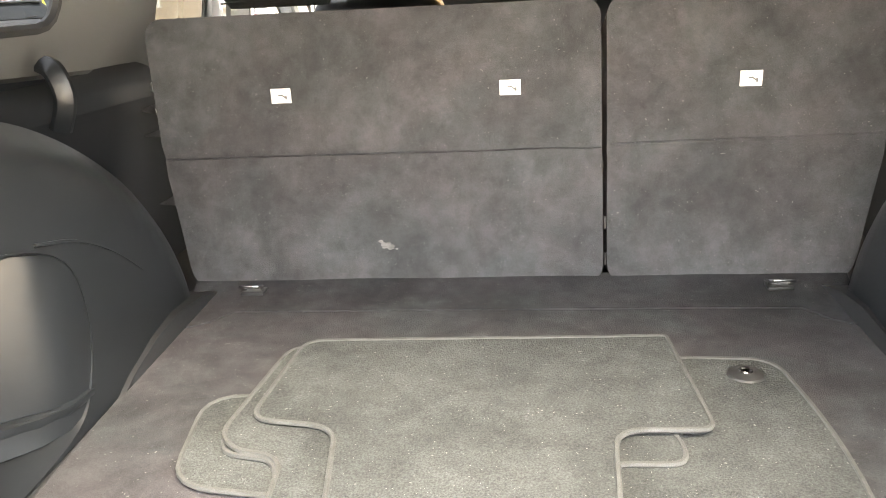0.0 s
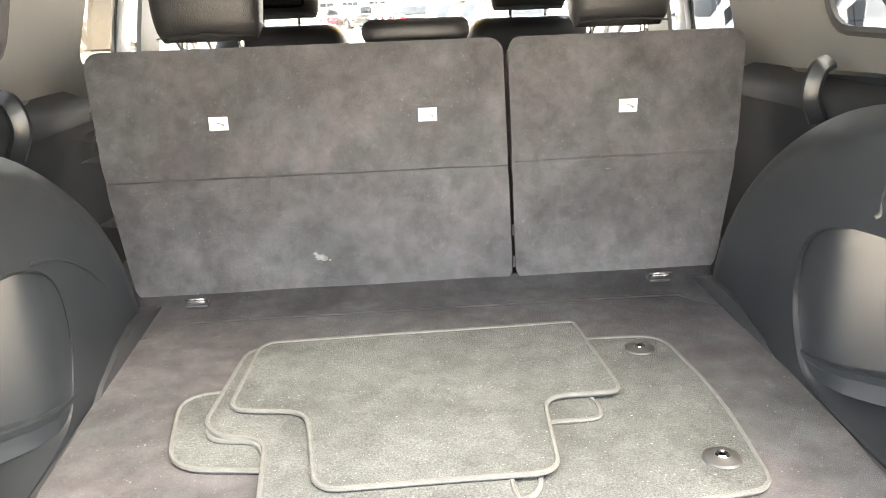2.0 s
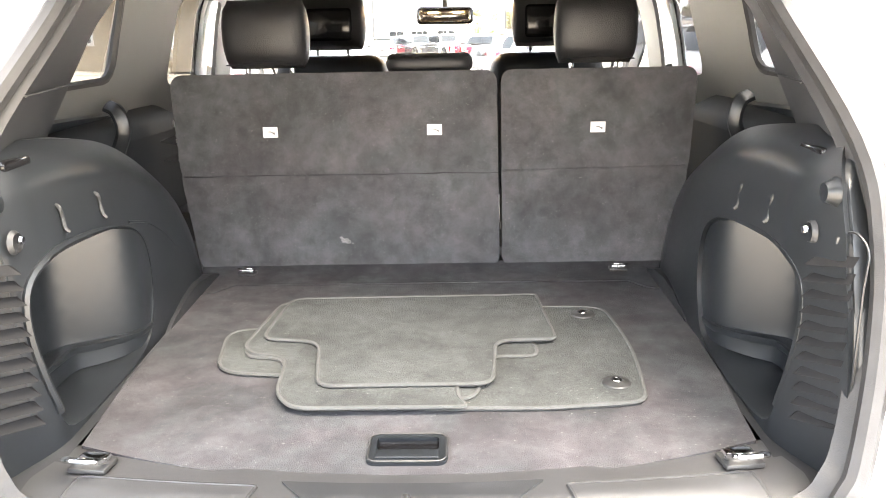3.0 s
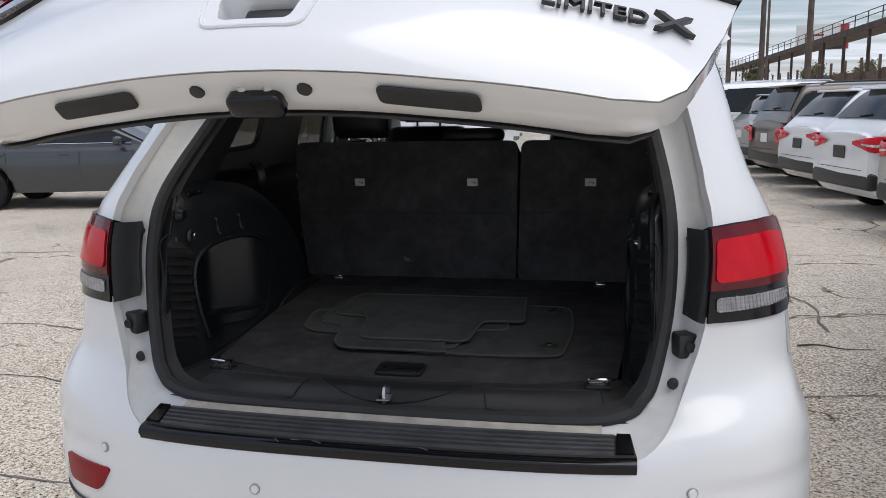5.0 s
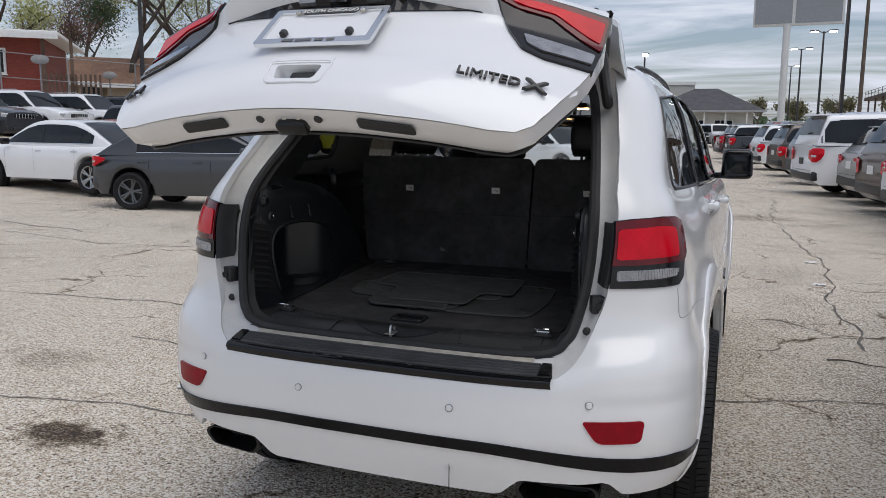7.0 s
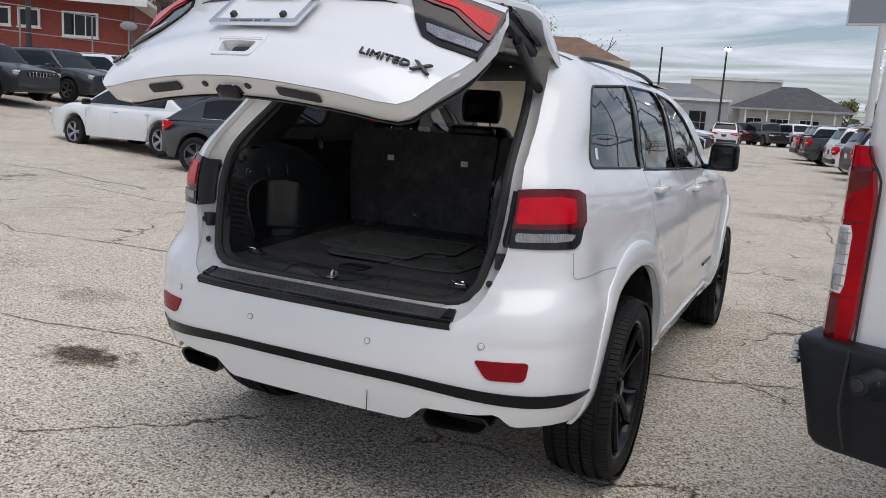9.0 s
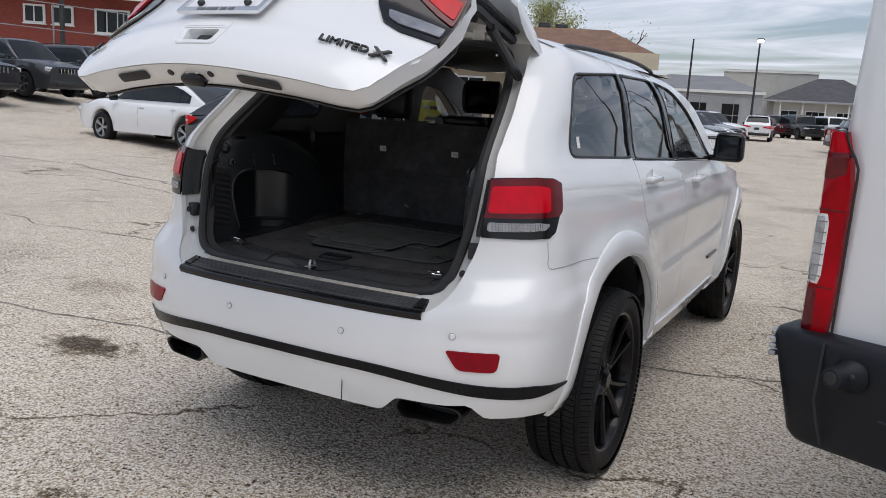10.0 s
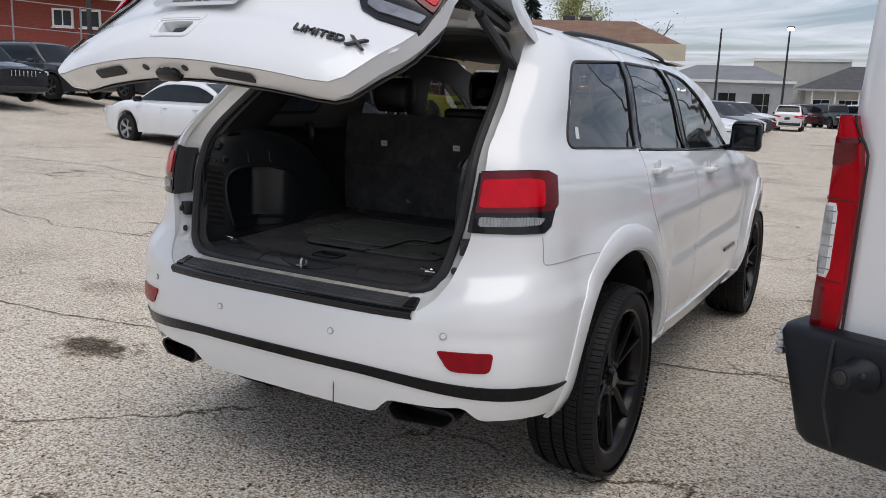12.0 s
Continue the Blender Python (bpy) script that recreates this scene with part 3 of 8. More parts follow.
def belt(y):
    return 1.262 - 0.034 * (y - 0.6)


def flare(y, z):
    out = 0.0
    for hy, hz_ in HUBS:
        d = math.hypot(y - hy, z - hz_)
        out = max(out, 0.032 * ease(0.70, 0.52, d) * ease(0.30, 0.42, z) * ease(1.02, 0.86, z))
    return out


def door_dish(y, z):
    """The hollow along the doors, with a crisp lower edge."""
    edge = 0.700 + 0.022 * (y - 1.6)
    return 0.013 * ease(1.56, 1.72, y) * ease(3.35, 3.15, y) * ease(edge, edge + 0.030, z) * ease(edge + 0.26, edge + 0.05, z)


def bumper_swell(y, z):
    """The bumper standing out below its ledge, ahead of the rear wheel."""
    return 0.016 * ease(0.850, 0.772, z) * ease(0.80, 0.58, y) * ease(0.36, 0.50, z)


def corner_end(z):
    return rear_y(z) + corner_b(z)


def side_x(y, z):
    return side_x0(y) - lean_in(z + 0.034 * (min(y, 3.2) - 0.6) * ease(1.0, 1.25, z)) + flare(y, z) + bumper_swell(y, z) - door_dish(y, z)


def crest_shift(w, z):
    """How far the bumper's upper crest, rising towards the corners, brings the skin back."""
    rise = (0.052 * ease(0.25, 0.46, w) + 0.022 * ease(0.46, 0.80, w)) * ease(0.99, 0.90, z)
    return (rear_y(z - rise) - rear_y(z)) * ease(1.0, 0.74, w) * ease(0.70, 0.74, z)


def body(w, z, out=0.0):
    """The skin: w from 0 (rear middle) to 1 (end of the rear corner), then 1 m for each metre along the side."""
    ye = corner_end(z)
    if w <= 1:
        xs = side_x(ye, z)
        a = w * math.pi / 2
        x, y = xs * math.sin(a) ** (2 / NEXP), rear_y(z) + corner_b(z) * (1 - math.cos(a) ** (2 / NEXP)) + crest_shift(w, z)
        if out:
            n = Vector((math.sin(a) ** (2 - 2 / NEXP) / xs, -math.cos(a) ** (2 - 2 / NEXP) / corner_b(z))).normalized()
            x, y = x + n.x * out, y + n.y * out
        return Vector((x, y, z))
    y = ye + w - 1
    return Vector((side_x(y, z) + out, y, z))


def w_of_x(x, z):
    return math.asin(min(1, abs(x) / side_x(corner_end(z), z)) ** (NEXP / 2)) / (math.pi / 2)


def w_of_y(y, z):
    ye = corner_end(z)
    if y >= ye:
        return 1 + y - ye
    t = max(0.0, (y - rear_y(z)) / corner_b(z))
    return math.acos(max(0, 1 - t) ** (NEXP / 2)) / (math.pi / 2)


def wy(points):
    return [Vector((w_of_y(y, z), z)) for y, z in points]


def skin(out=0.0, left=False):
    if left:
        return lambda w, z: Vector((-1, 1, 1)) * body(w, z, out)
    return lambda w, z: body(w, z, out)


def arch(hy, hz_, r, z0, n=22):
    """Points over a wheel, from behind it to before it."""
    a0 = math.acos(max(-1, min(1, (z0 - hz_) / r)))
    return [(hy - r * math.sin(a0 - 2 * a0 * i / n), hz_ + r * math.cos(a0 - 2 * a0 * i / n)) for i in range(n + 1)]


suv = thing("suv", "white five-door suv with its tailgate raised over an open cargo bay", "car")
ARCH = 0.475

quarter_window = rounded([(0.640, 1.258), (0.785, 1.545), (1.332, 1.574), (1.285, 1.238)], [0.05, 0.07, 0.015, 0.015], 5)
rear_window = rounded([(1.345, 1.234), (1.390, 1.576), (1.905, 1.578), (2.03, 1.210)], [0.015, 0.02, 0.04, 0.02], 5)
front_window = rounded([(2.105, 1.206), (1.998, 1.576), (2.30, 1.550), (2.62, 1.420), (3.08, 1.180)], [0.015, 0.03, 0.08, 0.10, 0.03], 5)

# rear edge of the body round the tailgate opening: x by height
edge_x = curve_of([(0.765, 0.515), (0.80, 0.560), (0.90, 0.610), (1.0, 0.640), (1.15, 0.655), (1.26, 0.645), (1.45, 0.610), (1.58, 0.575), (1.64, 0.545)])
edge_z = [0.775, 0.79, 0.805, 0.82, 0.835, 0.85, 0.87, 0.90, 0.95, 1.0, 1.06, 1.12, 1.18, 1.24, 1.30, 1.37, 1.44, 1.51, 1.58, 1.64]
edge_line = [Vector((w_of_x(edge_x(z), z), z)) for z in edge_z]


def bumper_low(x):
    """Height of the rear bumper's lower rim, with the notches over the tail pipes."""
    return 0.414 + 0.058 * ease(0.365, 0.430, x) * ease(0.715, 0.640, x) + 0.022 * ease(0.56, 0.74, x)


quarter = [Vector((w_of_x(x, 0.43), bumper_low(x))) for x in [i * 0.02 for i in range(0, 42)]]
quarter += wy([(0.50, 0.425), (0.56, 0.425)])
quarter += wy(arch(1.0, 0.402, ARCH, 0.425))
quarter += wy([(1.478, 0.425), (1.492, 0.55), (1.475, 0.70), (1.42, 0.85), (1.345, 0.98), (1.312, 1.08), (1.306, belt(1.3) - 0.012), (1.335, 1.36), (1.362, 1.58), (1.30, 1.635), (1.0, 1.665), (0.82, 1.672)])
quarter += list(reversed(edge_line))
quarter += [Vector((w_of_x(x, 0.768), 0.768)) for x in (0.50, 0.45, 0.3, 0.15)] + [Vector((0, 0.768))]
rear_door = wy([(1.486, 0.44), (1.499, 0.55), (1.482, 0.70), (1.427, 0.85), (1.352, 0.98), (1.319, 1.08), (1.313, belt(1.3) - 0.012), (1.60, belt(1.6) - 0.012), (2.068, belt(2.07) - 0.012), (2.072, 1.0), (2.11, 0.75), (2.10, 0.44)])
front_door = wy([(2.107, 0.44), (2.117, 0.75), (2.079, 1.0), (2.075, belt(2.07) - 0.012), (2.6, belt(2.6) - 0.012), (3.16, belt(3.1) - 0.012), (3.25, 1.0), (3.29, 0.75), (3.27, 0.55), (3.20, 0.44)])
fender = wy([(3.208, 0.425), (3.277, 0.55), (3.297, 0.75), (3.257, 1.0), (3.168, belt(3.1) - 0.012), (3.30, 1.15), (3.6, 1.10), (4.2, 1.03), (4.6, 0.95), (4.74, 0.85), (4.78, 0.60), (4.70, 0.40), (4.40, 0.40)]
            + list(reversed(arch(3.915, 0.390, ARCH, 0.40))) + [(3.42, 0.40)])
sill = wy([(1.478, 0.420), (1.480, 0.436), (2.4, 0.436), (3.20, 0.436), (3.208, 0.420), (3.42, 0.396), (3.44, 0.36), (2.4, 0.352), (1.46, 0.36), (1.44, 0.405)])
upper = wy([(1.312, belt(1.3) - 0.006), (1.342, 1.36), (1.369, 1.58), (1.31, 1.638), (1.5, 1.642), (2.0, 1.640), (2.45, 1.600), (2.75, 1.50), (3.12, 1.30), (3.34, 1.165), (3.17, belt(3.1) - 0.006), (2.2, belt(2.2) - 0.006)])
for left in (False, True):
    f = skin(0.0, left)
    part("quarter_panel", sheet([Vector((v[0], 2.6 * v[1])) for v in quarter], [[Vector((v[0], 2.6 * v[1])) for v in wy(quarter_window)]], lambda w, v, f=f: f(w, v / 2.6), 0.034, 0.018, left), WHITE_PAINT, suv, "white rear bumper and quarter panel in one skin")
    part("rear_door", sheet(rear_door, [], f, 0.022, 0.018, left), WHITE_PAINT, suv)
    part("front_door", sheet(front_door, [], f, 0.026, 0.018, left), WHITE_PAINT, suv)
    part("fender", sheet(fender, [], f, 0.05, 0.018, left), WHITE_PAINT, suv)
    part("sill", sheet(sill, [], skin(0.012, left), 0.05, 0.03, left), WHITE_PAINT, suv)
    part("door_frame", sheet(upper, [wy(rear_window), wy(front_window)], f, 0.045, 0.018, left), WHITE_PAINT, suv, "white window frame of the doors")
    for pil_ in ([(1.283, 1.240), (1.347, 1.236), (1.393, 1.578), (1.329, 1.576)], [(2.020, 1.212), (2.112, 1.208), (2.005, 1.578), (1.895, 1.580)]):
        part("pillar_cover", sheet(wy(pil_), [], skin(0.0025, left), 0.05, 0.006, left), GLOSS_BLACK, suv, "gloss black pillar between the windows")
    for nm, win, mat_ in (("quarter_glass", quarter_window, TINT_GLASS), ("rear_door_glass", rear_window, TINT_GLASS), ("front_door_glass", front_window, TINT_GLASS)):
        part(nm, sheet(wy(win), [], skin(-0.004, left), 0.06), mat_, suv, "dark tinted side glass")
        s = -1 if left else 1
        line = [Vector((s * v.x, v.y, v.z)) for v in (body(w_of_y(p[0], p[1]), p[1], 0.0) for p in densify(win, 0.05))]
        part("window_trim", tube(line, 0.0055, 6, closed=True), GLOSS_BLACK if nm != "quarter_glass" else DARK_STEEL, suv, "slim dark window trim")

# wheel arch mouldings with a crisp outer edge
for s_ in (-1, 1):
    for hy, hz_ in HUBS:
        def arc(r, out, n=48):
            pts = []
            for k in range(n + 1):
                a = math.radians(-2 + 184 * k / n)
                y, z = hy - r * math.cos(a), max(0.40, hz_ + r * math.sin(a))
                p = body(w_of_y(y, z), z, out)
                pts.append(Vector((s_ * p.x, p.y, p.z)))
            return pts
        part("arch_moulding", loft([arc(0.572, -0.010), arc(0.570, 0.004), arc(0.564, 0.007), arc(0.530, 0.006), arc(0.492, 0.006), arc(0.482, 0.003), arc(0.474, -0.008), arc(0.472, -0.03)]), WHITE_PAINT, suv, "white wheel arch moulding", 40)

for s_ in (-1, 1):
    seam = []
    for y, z in ((0.362, 1.000), (0.364, 0.955), (0.368, 0.925), (0.385, 0.914), (0.43, 0.913), (0.50, 0.912), (0.60, 0.911), (0.69, 0.909), (0.722, 0.907)):
        p = body(w_of_y(y, z), z, 0.0)
        seam.append(Vector((s_ * p.x, p.y, p.z)))
    part("bumper_seam", tube(smooth_line(seam, 5), 0.0016, 5), SENSOR_GREY, suv, "seam between bumper and quarter panel")

part("window_sticker", sheet(wy([(0.735, 1.285), (0.762, 1.285), (0.768, 1.325), (0.741, 1.325)]), [], skin(-0.0025), 0.02), LABEL_WHITE, suv, "small white sticker in the quarter glass")

# roof


def roof_z(x, y):
    return 1.712 - 0.042 * (abs(x) / 0.57) ** 2.6 - 0.05 * ease(2.2, 3.0, y) - 0.012 * ease(1.2, 0.74, y)


roof_rows = []
for i in range(29):
    y = 0.745 + i * 0.075
    wdt = side_x(max(y, 1.0), 1.648) + 0.004 if y < 2.5 else 0.60 - 0.02 * (y - 2.5)
    roof_rows.append([(wdt * k / 10, y - 0.05 * (k / 10) ** 2 * ease(0.9, 0.745, y) * -1, roof_z(wdt * k / 10, y) if abs(k) < 10 else 1.640) for k in range(-10, 11)])
part("roof", loft(roof_rows), WHITE_PAINT, suv)
hood_rows = [[(0.86 * k / 8 * (1 - 0.10 * i / 8), 3.30 + i * 0.18 - 0.10 * (k / 8) ** 2 * i / 8, 1.145 - 0.018 * i - 0.05 * ease(5, 8, i) - 0.055 * (abs(k) / 8) ** 3) for k in range(-8, 9)] for i in range(9)]
part("hood", loft(hood_rows), WHITE_PAINT, suv)
shield = [[(0.56 * k / 8 * (1 + 0.30 * i / 8), 2.80 + 0.68 * i / 8 - 0.10 * (k / 8) ** 2, 1.652 - 0.50 * i / 8 - 0.01 * (k / 8) ** 2) for k in range(-8, 9)] for i in range(9)]
g = part("windshield", loft(shield), CLEAR_GLASS, suv, "clear windshield")
g.visible_shadow = False
front_face = [[(0.78 * k / 8, 4.80 - 0.28 * (abs(k) / 8) ** 2.4, 0.42 + 0.56 * i / 5) for k in range(-8, 9)] for i in range(6)]
part("front_bumper", loft(front_face), WHITE_PAINT, suv)
for s in (-1, 1):
    rail = smooth_line([(s * 0.585, 0.94, 1.650), (s * 0.595, 1.06, 1.668), (s * 0.600, 1.5, 1.676), (s * 0.598, 2.0, 1.670), (s * 0.592, 2.28, 1.652), (s * 0.590, 2.36, 1.636)], 6)
    part("roof_rail", tube([p - Vector((0, 0, 0.006)) for p in rail], 0.010, 8, squash=0.9), DARK_STEEL, suv, "dark grey roof rail")
fin = loft([[(s * 0.030 * (1 - i / 5) ** 0.6, 0.90 + 0.03 * i + (0.20 - 0.028 * i) * j / 5, 1.700 + 0.016 * i - 0.014 * i * (j / 5) * (i / 5)) for j in range(6)] for s in (-1, 1) for i in ((0, 1, 2, 3, 4, 5) if s < 0 else (5, 4, 3, 2, 1, 0))])
part("roof_antenna", fin, DARK_STEEL, suv, "grey shark-fin antenna")

# under the car, so that no daylight shows through the gaps
part("underbody", block(1.50, 4.2, 0.16, 0.03, 2, (0, 2.45, 0.44)), BLACK_PLASTIC, suv, "dark underbody")
for hy, hz_ in HUBS:
    for s in (-1, 1):
        rows = [[(s * xx, hy + 0.49 * math.cos(a), hz_ + 0.49 * math.sin(a)) for a in [math.pi * (0.02 + 0.96 * j / 18) for j in range(19)]] for xx in (0.50, 0.70, 0.862)]
        rows.insert(0, [(s * 0.50, hy, hz_) for j in range(19)])
        part("wheel_liner", loft(rows), BLACK_PLASTIC, suv, "black wheel arch liner")

# bumper step pad, with ribs coloured lighter than their grooves as painted highlights
def pad_point(u, v):
    y0, y1 = body(w_of_x(u, 0.765), 0.765).y + 0.004, 0.150 + 0.06 * u * u
    return Vector((u, y1 + (y0 - y1) * v, 0.796 - 0.020 * v))


def pad_lip(u, k):
    """The glossy front of the pad, rolling down on to the bumper."""
    a = pad_point(u, 1.0)
    p = body(w_of_x(u, 0.752), 0.752, 0.004)
    d = [(0, 0.0), (0.010, -0.001), (0.017, -0.006), (0.020, -0.014)][k] if k < 4 else None
    return a + Vector((0, -d[0], d[1])) if d else Vector((u, p.y, p.z if k == 4 else p.z - 0.004))


us = [0.516 * k / 24 for k in range(-24, 25)]
pad = rounded([(-0.505, 0.0), (0.505, 0.0), (0.516, 1.0), (-0.516, 1.0)], [0.015, 0.015, 0.003, 0.003])
pad_ob = part("step_pad", merge(sheet(pad, [], lambda u, v: pad_point(u, v), 0.05), loft([[pad_point(sg * (0.505 + 0.011 * v), v) + Vector((sg * 0.004 * k, 0, -0.032 * k)) for v in (0, 0.25, 0.5, 0.75, 1.0)] for sg in (-1,) for k in (0, 1)]), loft([[pad_point(0.505 + 0.011 * v, v) + Vector((0.004 * k, 0, -0.032 * k)) for v in (0, 0.25, 0.5, 0.75, 1.0)] for k in (0, 1)])), RUBBER, suv, "black ribbed plastic step pad with scratches")
for k in range(5):
    v = 0.11 + 0.190 * k
    us_ = [u / 20 * 0.474 for u in range(-20, 21)]
    part("rib", loft([[pad_point(u, v + dv) + Vector((0, 0, dz)) for u in us_] for dv, dz in ((-0.060, -0.001), (-0.048, 0.0048), (0.030, 0.0048), (0.040, -0.001))]), PAD_PLASTIC, pad_ob)
for sgn in (-1, 1):
    part("end_block", sheet(rounded([(sgn * 0.478, 0.03), (sgn * 0.504, 0.03), (sgn * 0.511, 0.92), (sgn * 0.478, 0.92)], 0.004), [], lambda u, v: pad_point(u, v) + Vector((0, 0, 0.006)), 0.03, -0.008), GLOSS_BLACK, pad_ob)
part("pad_lip", loft([[pad_lip(u, k) for u in us] for k in range(6)]), GLOSS_BLACK, pad_ob, "glossy black rolled lip", 60)
for x, v, ang in ((-0.20, 1.0, 0.9), (-0.165, 1.0, -0.5), (-0.12, 0.98, 0.2), (0.10, 0.93, 0.4), (-0.30, 0.55, 0.6)):
    a_ = pad_point(x, v) + Vector((0, -0.004, 0.0008))
    part("scratch", tube([a_, a_ + Vector((0.022 * math.cos(ang), -0.012 * math.sin(ang) - 0.004, -0.001))], 0.0008, 4), STAIN, pad_ob)

# black band across the bumper, lower line, reflectors, sensors, tail pipes
for left in (False, True):
    s = -1 if left else 1
    band = [Vector((w_of_x(x, 0.56), 0.583 - 0.030 * ease(0.3, 0.84, x))) for x in [i * 0.04 for i in range(0, 22)]] + wy([(0.50, 0.530)])
    band += list(reversed([Vector((w_of_x(x, 0.54), 0.550 - 0.040 * ease(0.3, 0.84, x))) for x in [i * 0.04 for i in range(0, 22)]]))
    part("bumper_band", sheet(band, [], skin(0.005, left), 0.03, 0.012, left), BAND_BLACK, suv, "gloss black band across the rear bumper")
    refl = [Vector((w_of_x(x, z), z)) for x, z in rounded([(0.600, 0.667), (0.757, 0.668), (0.750, 0.606), (0.640, 0.606)], [0.012, 0.012, 0.02, 0.02])]
    part("reflector", sheet(refl, [], skin(0.005, left), 0.02, 0.012, left), REFLECTOR_RED, suv, "red bumper reflector")
    for sx, sz in ((0.240, 0.672), (0.618, 0.711)):
        p = body(w_of_x(sx, sz), sz, 0.002)
        part("parking_sensor", spun([(0.0, -0.003), (0.008, -0.003), (0.0098, 0.0), (0.0098, 0.006)], 16, "y"), WHITE_PAINT, suv, "round white parking sensor", m=Matrix.Translation((s * p.x, p.y, p.z)) @ pose(0, 0, 0, 0, 0, s * 25 * (sx > 0.4)))
        part("sensor_ring", spun([(0.0100, -0.001), (0.0113, -0.001), (0.0113, 0.006), (0.0100, 0.006)], 16, "y"), SENSOR_GREY, suv, m=Matrix.Translation((s * p.x, p.y, p.z)) @ pose(0, 0, 0, 0, 0, s * 25 * (sx > 0.4)))
    # tail pipe: a flattened dark trumpet
    tip = [rounded([(0.43, 0.468), (0.635, 0.463), (0.655, 0.440), (0.62, 0.405), (0.44, 0.405), (0.415, 0.44)], 0.02, 3)]
    rows = []
    for y, k in ((0.34, 0.80), (0.16, 0.98), (0.118, 1.0), (0.118, 0.90), (0.22, 0.82)):
        rows.append([(s * (0.535 + (p[0] - 0.535) * k), y + (p[0] - 0.41) * 0.16, 0.436 + (p[1] - 0.436) * k) for p in tip[0]])
    part("tail_pipe", loft(rows, closed=True), GLOSS_BLACK, suv, "dark flattened exhaust tip")
    part("pipe_inside", slab([(0.535 + (p[0] - 0.535) * 0.82, 0.436 + (p[1] - 0.436) * 0.8) for p in tip[0]], 0, 0.004, 0, f=lambda a, b, c: Vector((s * a, 0.23 + c, b))), RUBBER, suv)
part("tow_cover_seam", block(0.0014, 0.004, 0.125, 0, 1, (0.232, body(w_of_x(0.232, 0.49), 0.49, 0.0).y, 0.482)), RUBBER, suv)
low_valance = loft([[(x, 0.16 + 0.25 * x * x, 0.44) for x in [k * 0.08 for k in range(-9, 10)]], [(x, 0.30 + 0.2 * x * x, 0.40) for x in [k * 0.08 for k in range(-9, 10)]], [(x, 0.75, 0.40) for x in [k * 0.08 for k in range(-9, 10)]]])
part("valance", low_valance, BLACK_PLASTIC, suv, "dark underside valance")

# ---- frame of the tailgate opening ----
seal_half = [(0, 0.195, 0.804), (0.22, 0.197, 0.805), (0.42, 0.205, 0.809), (0.500, 0.222, 0.824), (0.525, 0.228, 0.850), (0.546, 0.245, 0.885), (0.572, 0.282, 1.01), (0.579, 0.315, 1.14), (0.570, 0.375, 1.255),
             (0.532, 0.575, 1.430), (0.500, 0.690, 1.555), (0.450, 0.748, 1.615), (0.34, 0.770, 1.638), (0.17, 0.778, 1.646), (0, 0.780, 1.648)]
edge_half = [tuple(body(w_of_x(x, 0.768), 0.768, -0.003)) for x in (0, 0.28, 0.50)]
for z in (0.788, 0.832, 0.88, 1.0, 1.13, 1.26, 1.44, 1.57):
    p = body(w_of_x(edge_x(z) + 0.010, z), z, -0.008)
    edge_half.append((p.x, p.y, p.z))
edge_half += [(0.535, 0.735, 1.655), (0.40, 0.765, 1.683), (0.20, 0.770, 1.694), (0, 0.772, 1.698)]


def around(half, k=5):
    """A closed loop from its right half, bottom to top."""
    r = smooth_line(half, k)
    return r + [Vector((-p.x, p.y, p.z)) for p in reversed(r[1:-1])]


seal_loop, edge_loop = around(seal_half), around(edge_half)
mid_loop = [a.lerp(b, 0.45) + Vector((0, 0.030 * ease(0.78, 0.95, a.z) * ease(1.66, 1.5, a.z), 0)) for a, b in zip(edge_loop, seal_loop)]
lip_loop = [a.lerp(b, 0.85) + Vector((0, 0.012, 0)) for a, b in zip(edge_loop, seal_loop)]
part("opening_frame", loft([edge_loop, mid_loop, lip_loop, seal_loop], closed=True), DIRTY_WHITE, suv, "dusty white painted frame round the tailgate opening", smooth=60)
part("sill_dirt", loft([[(x, 0.146 + 0.05 * x * x, 0.7955) for x in [k * 0.05 for k in range(-9, 10)]], [(x, 0.190 + 0.05 * x * x, 0.8065) for x in [k * 0.05 for k in range(-9, 10)]]]), TAN_DIRT, suv, "tan dust on the sill under the seal")
part("door_seal", tube([p + Vector((0, -0.006, 0)) for p in seal_loop], 0.0155, 8, closed=True), RUBBER, suv, "black rubber seal round the opening")
inner_loop = [Vector((p.x * 0.965, p.y + 0.03, p.z + (0.012 if p.z < 0.9 else -0.012 if p.z > 1.6 else 0))) for p in seal_loop]
part("seal_flange", loft([seal_loop, inner_loop], closed=True), RUBBER, suv, "black inner flange of the seal")
